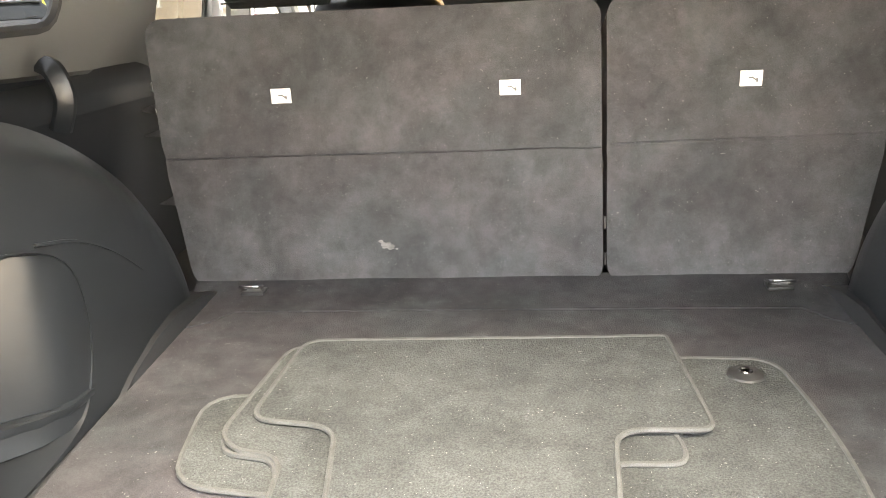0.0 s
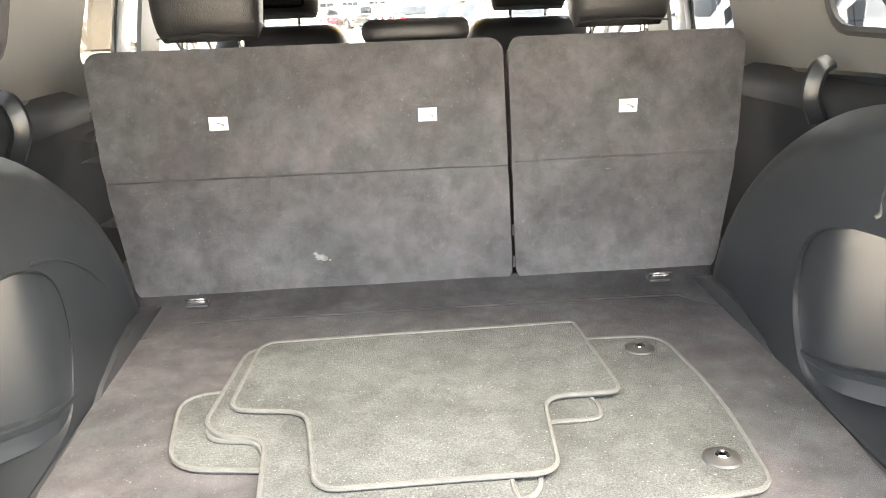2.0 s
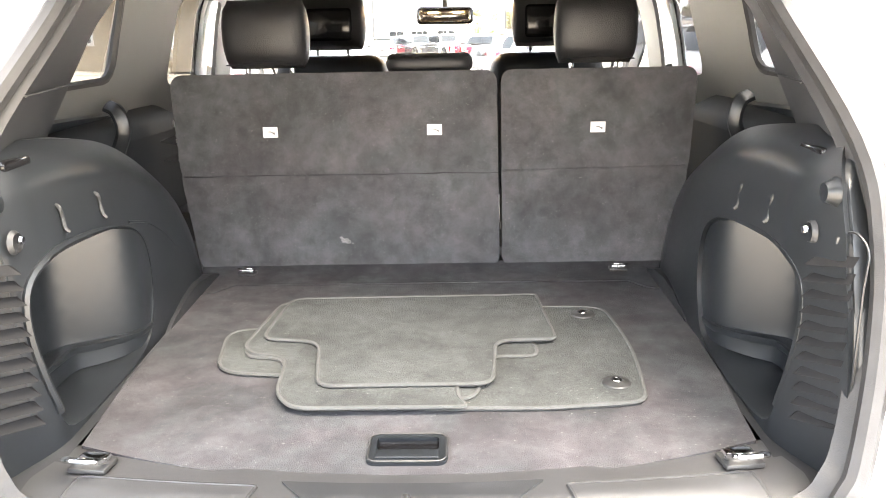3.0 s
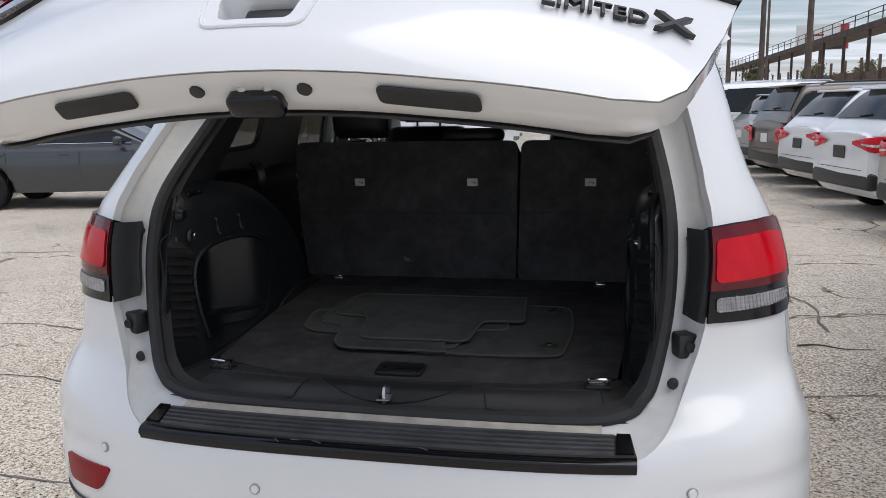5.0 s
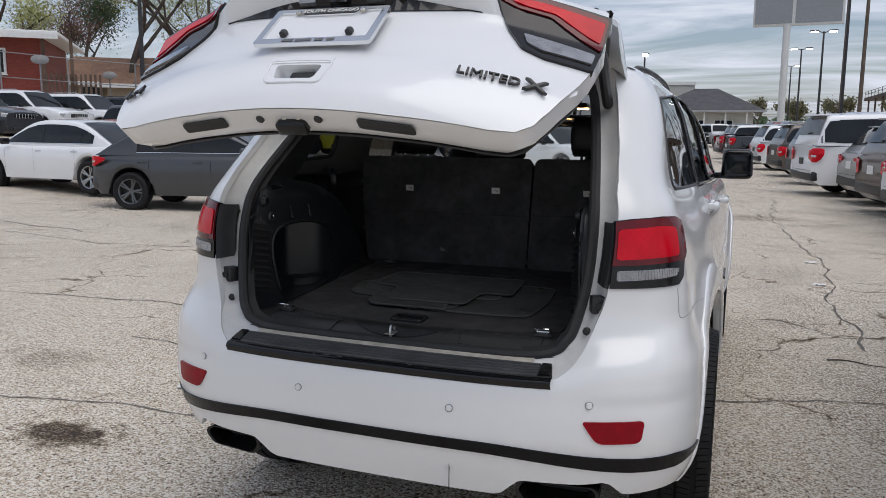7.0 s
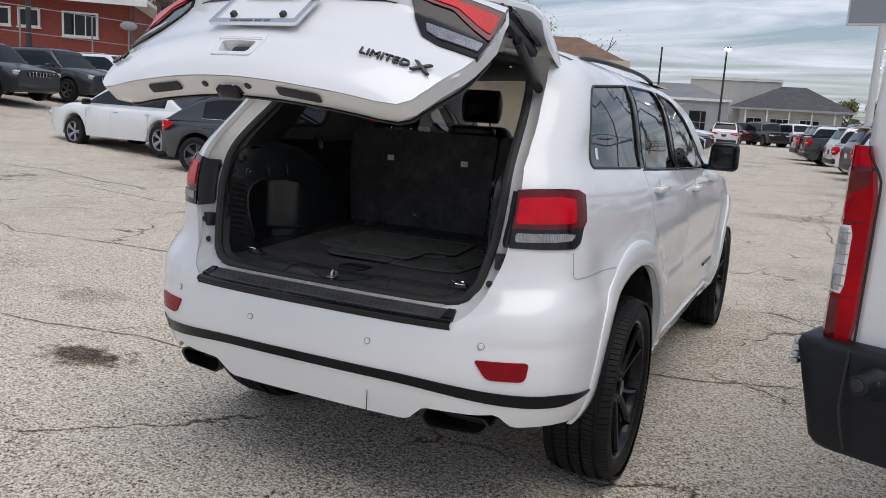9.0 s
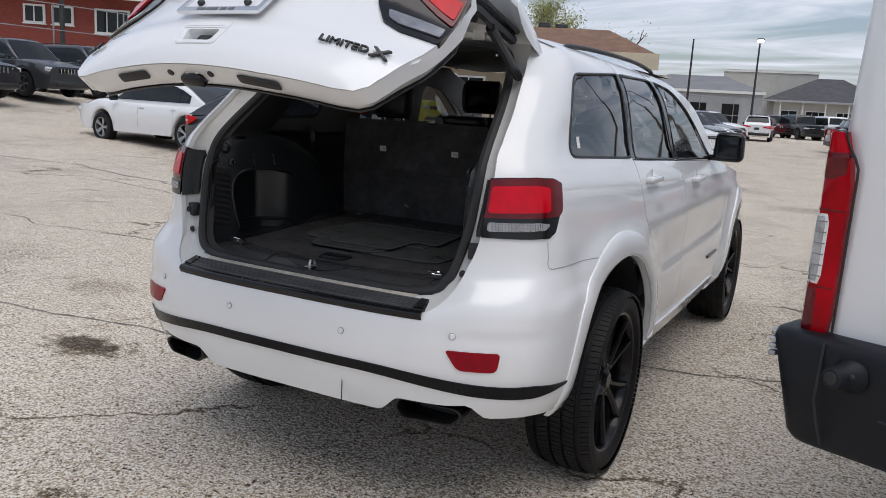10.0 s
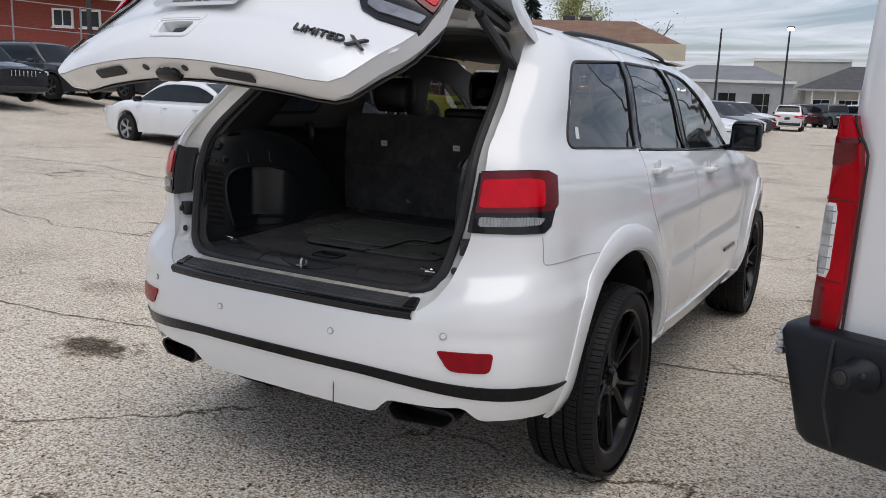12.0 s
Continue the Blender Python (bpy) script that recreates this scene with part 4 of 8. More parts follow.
for s in (-1, 1):
    # lamp in the body side
    def at_lamp(pts):
        return [Vector((w_of_x(a, b), b)) if a < 0.70 else Vector((w_of_y(a - 0.70, b), b)) for a, b in pts]
    sk = skin(0.006, s < 0)
    lamp_out = [(0.643, 1.194), (0.69, 1.199)] + [(0.70 + y, z) for y, z in ((0.36, 1.202), (0.43, 1.198), (0.466, 1.184), (0.445, 1.11), (0.395, 1.030), (0.365, 1.013), (0.30, 1.012))] + [(0.643, 1.012)]
    lamp = part("tail_lamp", sheet(at_lamp(lamp_out), [], sk, 0.03, 0.03, s < 0), GLOSS_BLACK, suv, "red and clear tail lamp in the body side")
    red = [(0.645, 1.192), (0.69, 1.197)] + [(0.70 + y, z) for y, z in ((0.36, 1.200), (0.430, 1.196), (0.463, 1.182), (0.438, 1.096), (0.415, 1.080), (0.33, 1.078))] + [(0.645, 1.074)]
    part("red_lens", sheet(at_lamp(red), [], skin(0.0105, s < 0), 0.03, 0.006, s < 0), RED_DARK, lamp, "dark red lens")
    red2 = [(0.654, 1.172)] + [(0.70 + y, z) for y, z in ((0.34, 1.178), (0.390, 1.172), (0.372, 1.096), (0.32, 1.094))] + [(0.654, 1.090)]
    part("bright_lens", sheet(at_lamp(rounded(red2, 0.012)), [], skin(0.0135, s < 0), 0.03, 0.004, s < 0), RED_LENS, lamp, "bright red inner lens")
    clr = [(0.658, 1.061)] + [(0.70 + y, z) for y, z in ((0.33, 1.063), (0.372, 1.059), (0.352, 1.040), (0.30, 1.036))] + [(0.658, 1.033)]
    part("clear_lens", sheet(at_lamp(rounded(clr, 0.008)), [], lambda w, z: Vector((s, 1, 1)) * body(w, z, 0.0095 + 0.0010 * math.cos(w * 420) + 0.0005 * math.cos(z * 700)), 0.0026, 0.004, s < 0), CLEAR_LENS, lamp, "ribbed clear reversing lens")
    seal_x = curve_of([(q[2], q[0]) for q in seal_half[3:9]])
    seal_y_ = curve_of([(q[2], q[1]) for q in seal_half[3:9]])

    def on_frame(k, z, out=0.004):
        e = body(w_of_x(edge_x(z), z), z, -0.006)
        q = Vector((seal_x(z), seal_y_(z), z))
        p = e.lerp(q, k) + Vector((0, 0.030 * ease(0, 0.45, k) * ease(1.0, 0.45, k), 0))
        return Vector((s * p.x, p.y - out, z))
    bracket = rounded([(0.0, 1.186), (0.50, 1.180), (0.585, 1.160), (0.570, 1.10), (0.585, 1.040), (0.48, 1.014), (0.0, 1.010)], [0, 0.03, 0.02, 0.05, 0.03, 0.03, 0])
    part("lamp_bracket", sheet(bracket, [], on_frame, 0.03, 0.012, s < 0), BLACK_PLASTIC, suv, "black lamp mounting")
    part("lamp_bracket_ridge", tube([on_frame(0.20 - 0.08 * math.cos(k * 1.05), 1.015 + 0.160 * k / 6, 0.010) for k in range(7)], 0.008, 6), BLACK_PLASTIC, suv)
    part("lamp_screw", spun([(0.0, -0.006), (0.007, -0.006), (0.009, 0.0), (0.009, 0.01)], 10, "y"), BLACK_PLASTIC, suv, m=Matrix.Translation(on_frame(0.47, 1.160, 0.006)))
    part("bump_stop", block(0.050, 0.040, 0.050, 0.006, 2), BLACK_PLASTIC, suv, "black rubber bump stop", m=pose(s * 0.612, 0.262, 0.957, 0, 0, s * 20))
    part("stop_hole", spun([(0.0, -0.002), (0.009, -0.002), (0.011, 0.002)], 12, "y"), RUBBER, suv, m=pose(s * 0.618, 0.236, 0.957, 0, 0, s * 20))
    part("rubber_plug", spun([(0.0, -0.008), (0.006, -0.007), (0.011, -0.002), (0.012, 0.004)], 12, "y"), RUBBER, suv, "round black plug", m=pose(s * 0.586, 0.226, 0.885, 0, 0, s * 20))
    # door handles, mirror
    for hy, hz_ in ((1.47, 1.145), (2.36, 1.100)):
        hx = side_x(hy, hz_)
        part("door_handle", merge(block(0.030, 0.185, 0.030, 0.012, 3, (s * (hx + 0.024), hy, hz_)), block(0.03, 0.03, 0.026, 0.008, 2, (s * (hx + 0.008), hy - 0.075, hz_)), block(0.03, 0.03, 0.026, 0.008, 2, (s * (hx + 0.008), hy + 0.075, hz_))), WHITE_PAINT, suv, "white door handle")
        part("handle_cup", spun([(0.0, 0.002), (0.03, 0.001), (0.045, -0.003)], 20, "x"), WHITE_PAINT, suv, m=pose(s * (hx + 0.001), hy, hz_))
    mir = part("door_mirror", block(0.175, 0.10, 0.172, 0.035, 4, (s * 0.942, 2.95, 1.258), (0.92, 0.9)), GLOSS_BLACK, suv, "gloss black door mirror")
    part("mirror_glass", block(0.140, 0.004, 0.138, 0.02, 2, (s * 0.942, 2.897, 1.258)), DARK_GLASS, mir, "mirror glass")
    part("mirror_arm", block(0.10, 0.06, 0.035, 0.012, 2, (s * 0.868, 2.97, 1.190)), GLOSS_BLACK, mir)
    part("door_moulding", block(0.012, 0.30, 0.018, 0.003, 1, (s * (side_x(2.95, 0.60) + 0.004), 2.98, 0.610)), BADGE_BLACK, suv, "dark badge bar low on the door")

# ---- wheels ----
def tyre_mesh(r=0.369, w=0.248, rim=0.279):
    c = r - 0.012
    prof = [(rim - 0.01, -w * 0.40), (rim + 0.006, -w * 0.45), (rim + 0.014, -w * 0.480), (rim + 0.018, -w * 0.490), (r - 0.055, -w * 0.50), (r - 0.032, -w * 0.478), (c - 0.008, -w * 0.44), (c, -w * 0.36)]
    prof += [(a_, -b_) for a_, b_ in reversed(prof)]
    return spun(prof, 56, "x")


def rim_mesh(r=0.273, w=0.236, pairs=5):
    """Barrel, lip, hub and twin spokes; the face looks towards +x."""
    out = spun([(r, -w * 0.45), (r - 0.012, -w * 0.3), (r - 0.02, w * 0.30), (r - 0.004, w * 0.44), (r + 0.008, w * 0.455), (r + 0.008, w * 0.42)], 48, "x")
    hub = spun([(0.0, w * 0.36), (0.030, w * 0.36), (0.034, w * 0.34), (0.060, w * 0.31), (0.078, w * 0.26), (0.078, w * 0.10)], 30, "x")
    out = merge(out, hub)
    for k in range(pairs):
        for d in (-1, 1):
            a = 2 * math.pi * k / pairs + d * 0.14
            b = 2 * math.pi * k / pairs + d * 0.26
            pts = [Vector((w * 0.24, 0.055 * math.cos(a), 0.055 * math.sin(a))), Vector((w * 0.30, 0.14 * math.cos(a * 0.45 + b * 0.55), 0.14 * math.sin(a * 0.45 + b * 0.55))), Vector((w * 0.36, (r - 0.008) * math.cos(b), (r - 0.008) * math.sin(b)))]
            out = merge(out, tube(smooth_line(pts, 3), [0.019, 0.018, 0.017, 0.016, 0.016, 0.017, 0.019], 7, squash=0.72))
    return out


def tread_mesh(r=0.369, w=0.248, n=104):
    """Rows of tread blocks, the shoulders slanted against the middle."""
    out = bmesh.new()
    for row, (cx_, wx_, skew) in enumerate(((-0.107, 0.036, 0.5), (-0.049, 0.038, -0.6), (0.0, 0.036, 0.3), (0.049, 0.038, 0.6), (0.107, 0.036, -0.5))):
        for k in range(n):
            a0 = 2 * math.pi * (k + 0.5 * (row % 2)) / n
            da = 2 * math.pi / n * 0.43
            vs = []
            for rr in (r - 0.014, r + (0.002 if abs(cx_) < 0.1 else -0.003)):
                for xs, az in ((-1, -1), (1, -1), (1, 1), (-1, 1)):
                    a = a0 + az * da + xs * skew * da * 0.5
                    drop = 0.010 if abs(cx_) > 0.1 and xs * cx_ > 0 else 0.0
                    vs.append(out.verts.new((cx_ + xs * wx_ / 2, (rr - drop) * math.cos(a), (rr - drop) * math.sin(a))))
            for f_ in ((4, 5, 6, 7), (0, 1, 5, 4), (1, 2, 6, 5), (2, 3, 7, 6), (3, 0, 4, 7)):
                out.faces.new([vs[i] for i in f_])
    return out


tread_master = None
tyre_master = rim_master = nuts_master = disc_master = None
for hy, hz_ in HUBS:
    for s in (-1, 1):
        m = pose(s * 0.796, hy, 0.369, 37 * hy, 0, 0) if s > 0 else pose(s * 0.796, hy, 0.369, 0, 0, 180)
        if tyre_master is None:
            wheel = tyre_master = part("wheel", tyre_mesh(), TYRE, suv, "wide black tyre on a gloss black rim", 30, m)
            tread_master = part("tread", tread_mesh(), TYRE, wheel)
            tagged(tread_master, "ring of black tread blocks", kind="stuff")
            rim_master = part("rim", rim_mesh(), RIM_BLACK, wheel, "gloss black twin-spoke rim")
            nuts_master = [part("wheel_nut", spun([(0, 0.012), (0.008, 0.010), (0.010, 0.0)], 8, "x"), DARK_STEEL, wheel, m=pose(0.071, 0.056 * math.cos(k * 1.2566 + 0.3), 0.056 * math.sin(k * 1.2566 + 0.3))) for k in range(5)]
            disc_master = part("brake_disc", spun([(0.03, 0.03), (0.165, 0.03), (0.17, 0.02), (0.17, 0.0), (0.03, 0.0)], 32, "x"), STEEL, wheel, "steel brake disc")
        else:
            wheel = tagged(reuse("wheel", tyre_master, suv, m), "wide black tyre on a gloss black rim")
            for nm, o in (("rim", rim_master), ("brake_disc", disc_master), ("tread", tread_master)):
                c_ = reuse(nm, o, wheel)
                if nm == "tread":
                    tagged(c_, "ring of black tread blocks", kind="stuff")
            for o in nuts_master:
                reuse("wheel_nut", o, wheel, o.matrix_basis.copy())

# ---- tailgate, drawn shut and then swung up about its hinge ----
GATE_ANGLE = 46.5
HINGE_Y, HINGE_Z = 0.74, 1.714
gate_base = curve_of([(0.73, 0.150), (0.76, 0.132), (0.82, 0.122), (0.90, 0.124), (0.94, 0.134), (1.00, 0.140), (1.10, 0.150), (1.25, 0.155), (1.40, 0.335), (1.56, 0.54), (1.64, 0.645)])
lip_out = curve_of([(1.135, 0.0), (1.148, 0.045), (1.19, 0.052), (1.25, 0.0)])


def gate(x, z, out=0.0):
    y = gate_base(z) + 0.335 * x * x - (lip_out(z) * ease(0.46, 0.30, abs(x)) if 1.135 < z < 1.25 else 0)
    return Vector((x, y - out, z))


def mirror_loop(half):
    """A closed loop from its right half, bottom to top."""
    return [Vector(p) for p in half] + [Vector((-p[0], p[1])) for p in reversed(half)]


gate_half = [(0.0, 0.744), (0.25, 0.744), (0.46, 0.750), (0.515, 0.758), (0.548, 0.782), (0.572, 0.83), (0.600, 0.90), (0.628, 1.0), (0.645, 1.12), (0.642, 1.20), (0.634, 1.256), (0.30, 1.262), (0.0, 1.263)]
swing = Matrix.Translation((0, HINGE_Y, HINGE_Z)) @ pose(0, 0, 0, -GATE_ANGLE, 0, 0) @ Matrix.Translation((0, -HINGE_Y, -HINGE_Z))
recess_hole = rounded([(-0.060, 0.868), (0.060, 0.868), (0.050, 0.822), (-0.050, 0.822)], 0.012)
tailgate = part("tailgate", sheet(mirror_loop(gate_half), [recess_hole], gate, 0.026, 0.012), WHITE_PAINT, suv, "white tailgate skin, swung half open", m=swing)
G = tailgate
# handle
part("handle_frame", tube([gate(p[0], p[1], 0.0005) for p in densify(rounded([(-0.083, 0.882), (0.083, 0.882), (0.070, 0.808), (-0.070, 0.808)], 0.016), 0.02)], 0.0030, 6, closed=True), WHITE_PAINT, G, "white handle surround")
part("handle_recess", sheet(recess_hole, [], lambda x, z: gate(x, z, -0.035), 0.03), DIRTY_WHITE, G)
part("handle_recess_wall", loft([[gate(p[0], p[1]) for p in densify(recess_hole, 0.02)], [gate(p[0], p[1], -0.036) for p in densify(recess_hole, 0.02)]], closed=True), WHITE_PAINT, G)
part("handle_grip", block(0.074, 0.012, 0.020, 0.005, 2, (0.012, gate(0, 0.852).y + 0.022, 0.853)), BLACK_PLASTIC, G, "dark grip in the handle recess")
part("handle_panel", sheet(rounded([(-0.083, 0.900), (0.083, 0.900), (0.083, 0.874), (-0.083, 0.874)], 0.008), [], lambda x, z: gate(x, z, 0.002), 0.04, 0.004), WHITE_PAINT, G)
# black strip under the lip, camera and lamps
strip = [Vector((x, 1.139 - 0.006 * (x / 0.36) ** 2)) for x in [k * 0.03 for k in range(-12, 13)]] + [Vector((x, 1.139 - 0.040 * (1 - (x / 0.36) ** 2))) for x in [k * 0.03 for k in range(12, -13, -1)]][1:-1]
part("lip_recess", sheet(strip, [], lambda x, z: gate(x, z, 0.004), 0.03, 0.006), GLOSS_BLACK, G, "black recess under the lip")
part("camera_eye", spun([(0.0, -0.012), (0.008, -0.012), (0.012, -0.004), (0.013, 0.01)], 14, "y"), GLOSS_BLACK, G, "reversing camera", m=Matrix.Translation(gate(0.0, 1.128, 0.012)))
part("camera_hood", block(0.05, 0.035, 0.028, 0.008, 2), GLOSS_BLACK, G, m=Matrix.Translation(gate(0.0, 1.130, 0.004)))
for x in (-0.095, 0.095):
    part("plate_lamp", block(0.05, 0.016, 0.010, 0.003, 1), CLEAR_LENS, G, "small plate lamp", m=Matrix.Translation(gate(x, 1.134, 0.012)))
# plate frame with a blank white plate
tilt = pose(0, 0, 0, 84, 0, 0)
pf = Matrix.Translation(gate(0.0, 1.012, 0.014)) @ tilt
po = rounded([(-0.155, -0.078), (0.155, -0.078), (0.155, 0.078), (-0.155, 0.078)], 0.010)
ph = rounded([(-0.138, -0.056), (0.138, -0.056), (0.138, 0.064), (0.075, 0.064), (0.065, 0.050), (-0.065, 0.050), (-0.075, 0.064), (-0.138, 0.064)], 0.005)
part("plate_frame", sheet(po, [ph], lambda u, v: Vector((u, v, 0.008)), 0.02, 0.010), CHROME, G, "chromed licence plate frame", m=pf)
part("plate_blank", block(0.292, 0.140, 0.003, 0.001, 1), WHITE_PAINT, G, "empty white plate area", m=pf)
part("frame_tab", sheet(rounded([(-0.082, 0.073), (0.082, 0.073), (0.070, 0.050), (-0.070, 0.050)], 0.006), [], lambda u, v: Vector((u, v, 0.0095)), 0.02, 0.002), BLACK_PLASTIC, G, m=pf)
lettering("frame_lettering", "SOUTH CHICAGO", 0.0185, LABEL_WHITE, G, pf @ pose(0, 0.062, 0.0100), 0.0006, "white words on the plate frame")
for k, wd in ((-0.062, 0.030), (-0.020, 0.042), (0.022, 0.022), (0.052, 0.020)):
    part("frame_bar", block(wd, 0.009, 0.0012, 0, 1), LABEL_INK, G, m=pf @ pose(k, -0.067, 0.0086))
for x in (-0.088, 0.088):
    part("plate_bolt", block(0.018, 0.020, 0.016, 0.004, 1), BLACK_PLASTIC, G, "black plate bolt", m=pf @ pose(x, -0.034, 0.008))
    part("plate_screw", spun([(0, 0.008), (0.006, 0.006), (0.008, 0.0)], 10, "z"), CHROME, G, m=pf @ pose(x, 0.060, 0.008))
# badges: maker's badge as plain shapes, model words
badge = None
for bx, bw, bh, dz in ((-0.064, 0.022, 0.064, 0.006), (-0.030, 0.040, 0.042, -0.004), (0.016, 0.040, 0.042, -0.004), (0.062, 0.040, 0.056, -0.012)):
    b = moved(spun([(bh * 0.26, -0.007), (bh * 0.5, -0.007), (bh * 0.5, 0.004), (bh * 0.26, 0.004)], 18, "y") if bx > -0.05 else block(bw, 0.010, bh, 0.005, 2), Matrix.Translation(gate(bx, 1.195 + dz, 0.004)))
    badge = b if badge is None else merge(badge, b)
part("maker_badge", badge, BADGE_BLACK, G, "raised black maker's badge")
lettering("model_badge", "LIMITED", 0.031, BADGE_BLACK, G, Matrix.Translation(gate(0.435, 0.888, 0.006)) @ pose(0, 0, 0, 90, 0, 17) @ Matrix.Diagonal((1.28, 1, 1, 1)), 0.003, "raised dark model lettering")
lettering("model_cross", "X", 0.047, BADGE_BLACK, G, Matrix.Translation(gate(0.535, 0.886, 0.008)) @ pose(0, 0, 0, 90, 0, 20) @ Matrix.Diagonal((1.55, 1, 1, 1)), 0.004, "large raised dark letter")
lettering("drive_badge", "4x4", 0.040, BADGE_BLACK, G, Matrix.Translation(gate(-0.540, 0.880, 0.007)) @ pose(0, 0, 0, 90, 0, -20) @ Matrix.Diagonal((1.45, 1, 1, 1)), 0.003, "raised dark drive badge")
# lamps in the tailgate
for s in (-1, 1):
    fl = lambda o: (lambda x, z: gate(s * x, z, o))
    out = [(0.652, 1.197), (0.645, 1.205), (0.50, 1.214), (0.415, 1.214), (0.385, 1.195), (0.395, 1.165), (0.430, 1.09), (0.475, 1.025), (0.53, 1.004), (0.636, 1.003)]
    part("gate_lamp", sheet(rounded(out, 0.010), [], fl(0.008), 0.03, 0.02, s < 0), GLOSS_BLACK, G, "red and clear lamp in the tailgate")
    red = [(0.646, 1.190), (0.50, 1.205), (0.415, 1.205), (0.393, 1.188), (0.402, 1.158), (0.52, 1.150), (0.59, 1.105), (0.641, 1.080)]
    part("gate_red_lens", sheet(rounded(red, 0.008), [], fl(0.0125), 0.03, 0.006, s < 0), RED_DARK, G, "dark red lens")
    red2 = [(0.640, 1.172), (0.50, 1.186), (0.425, 1.186), (0.425, 1.168), (0.53, 1.160), (0.60, 1.120), (0.636, 1.105)]
    part("gate_bright_lens", sheet(rounded(red2, 0.008), [], fl(0.0155), 0.03, 0.004, s < 0), RED_LENS, G, "bright red inner lens")
    clr = [(0.632, 1.062), (0.47, 1.075), (0.485, 1.042), (0.52, 1.026), (0.630, 1.024)]
    part("gate_clear_lens", sheet(rounded(clr, 0.006), [], fl(0.0125), 0.02, 0.005, s < 0), CLEAR_LENS, G, "ribbed clear reversing lens")
# rear window, wiper, spoiler, high brake lamp
pane = mirror_loop([(0.0, 1.268), (0.30, 1.267), (0.628, 1.262), (0.600, 1.40), (0.552, 1.575), (0.50, 1.605), (0.0, 1.615)])
part("rear_glass", sheet(pane, [], lambda x, z: gate(x, z, -0.002), 0.05), TINT_GLASS, G, "dark tinted rear window").visible_shadow = False
part("glass_band", sheet(mirror_loop([(0.0, 1.535), (0.40, 1.525), (0.566, 1.50), (0.550, 1.575), (0.50, 1.605), (0.0, 1.615)]), [], lambda x, z: gate(x, z, -0.006), 0.05), GLOSS_BLACK, G, "black band at the top of the rear window")
for s in (-1, 1):
    edge = [gate(s * (0.634 - 0.085 * k / 8), 1.258 + 0.33 * k / 8, -0.004) for k in range(9)]
    part("glass_edge", tube(edge, 0.010, 6), GLOSS_BLACK, G, "black edge of the rear window")
arm = smooth_line([gate(-0.02, 1.292, 0.035), gate(0.06, 1.300, 0.045), gate(0.20, 1.300, 0.030), gate(0.40, 1.285, 0.022)], 5)
part("wiper_arm", tube(arm, [0.020 - 0.0009 * k for k in range(len(arm))], 8, squash=0.55), BLACK_PLASTIC, G, "black wiper arm")
part("wiper_pivot", spun([(0.0, -0.055), (0.022, -0.05), (0.028, -0.02), (0.028, 0.02)], 14, "y"), BLACK_PLASTIC, G, m=Matrix.Translation(gate(0.0, 1.292)))
part("wiper_blade", tube([gate(0.10 + 0.30 * k / 8, 1.283 - 0.004 * k / 8, 0.012) for k in range(9)], 0.008, 6), RUBBER, G, "rubber wiper blade")
prof = [(0.462, 1.598), (0.452, 1.612), (0.458, 1.630), (0.52, 1.662), (0.62, 1.690), (0.735, 1.708), (0.735, 1.690), (0.66, 1.640), (0.585, 1.608), (0.52, 1.596)]
rows = []
for k in range(-14, 15):
    x = 0.600 * k / 14
    e = abs(k) / 14
    dip = 0.028 * e ** 2.5 + 0.03 * ease(0.93, 1.0, e)
    notch = 0.014 * ease(0.30, 0.20, abs(x) / 0.6)
    rows.append([Vector((x, y + 0.24 * x * x, z - dip * (1.2 if z > 1.65 else 1.0) + (notch if j in (0, 9) else 0))) for j, (y, z) in enumerate(prof)])
part("spoiler", loft(rows, closed=True, caps=True), WHITE_PAINT, G, "white roof spoiler", 50)
part("brake_lamp", block(0.205, 0.02, 0.020, 0.006, 2, (0, 0.462, 1.614)), RED_DARK, G, "dark red high brake lamp")
part("washer_jet", spun([(0.0, -0.008), (0.007, -0.006), (0.009, 0.0)], 10, "z"), BLACK_PLASTIC, G, m=pose(0.16, 0.50, 1.590))
# inside of the tailgate: white rim, black lining, latch
def inner(half, k):
    return [Vector((p[0] * k, 1.0 + (p[1] - 1.0) * k)) for p in half]
ring0 = [gate(p[0], p[1], -0.003) for p in densify(mirror_loop(gate_half), 0.05)]
ring1 = [gate(p[0] * 0.985, 1.0 + (p[1] - 1.0) * 0.985, -0.06) for p in densify(mirror_loop(gate_half), 0.05)]
ring2 = [gate(p[0] * 0.93, 1.0 + (p[1] - 1.0) * 0.90, -0.105) for p in densify(mirror_loop(gate_half), 0.05)]
part("inner_rim", loft([ring0, ring1, ring2], closed=True), WHITE_PAINT, G, "white painted inner rim")
lining = [Vector((p[0] * 0.94, 1.0 + (p[1] - 1.0) * 0.91)) for p in mirror_loop(gate_half)]
part("lining", sheet(lining, [], lambda x, z: gate(x, z, -0.108), 0.06, 0.006), BLACK_PLASTIC, G, "black tailgate lining")
part("latch", block(0.082, 0.040, 0.046, 0.012, 3, (0.004, 0.196, 0.750), (0.86, 0.9)), GLOSS_BLACK, G, "black tailgate latch")
for x in (-0.012, 0.024):
    part("latch_screw", spun([(0, -0.006), (0.006, -0.005), (0.008, 0.0)], 10, "y"), STEEL, G, m=pose(x, 0.176, 0.750))
for x in (-0.235, 0.235):
    slot = rounded([(-0.065, -0.020), (0.065, -0.020), (0.065, 0.020), (-0.065, 0.020)], 0.012)
    part("pull_slot", slab(slot, 0, 0.006, 0.002, f=lambda a, b, c: Vector((x + a, gate_base(0.745) + 0.036 + 0.335 * (x + a) ** 2 + b * 0.8, 0.7450 + b * 0.08 - c * 0.7))), RUBBER, G, "dark pull recess in the lower rim")
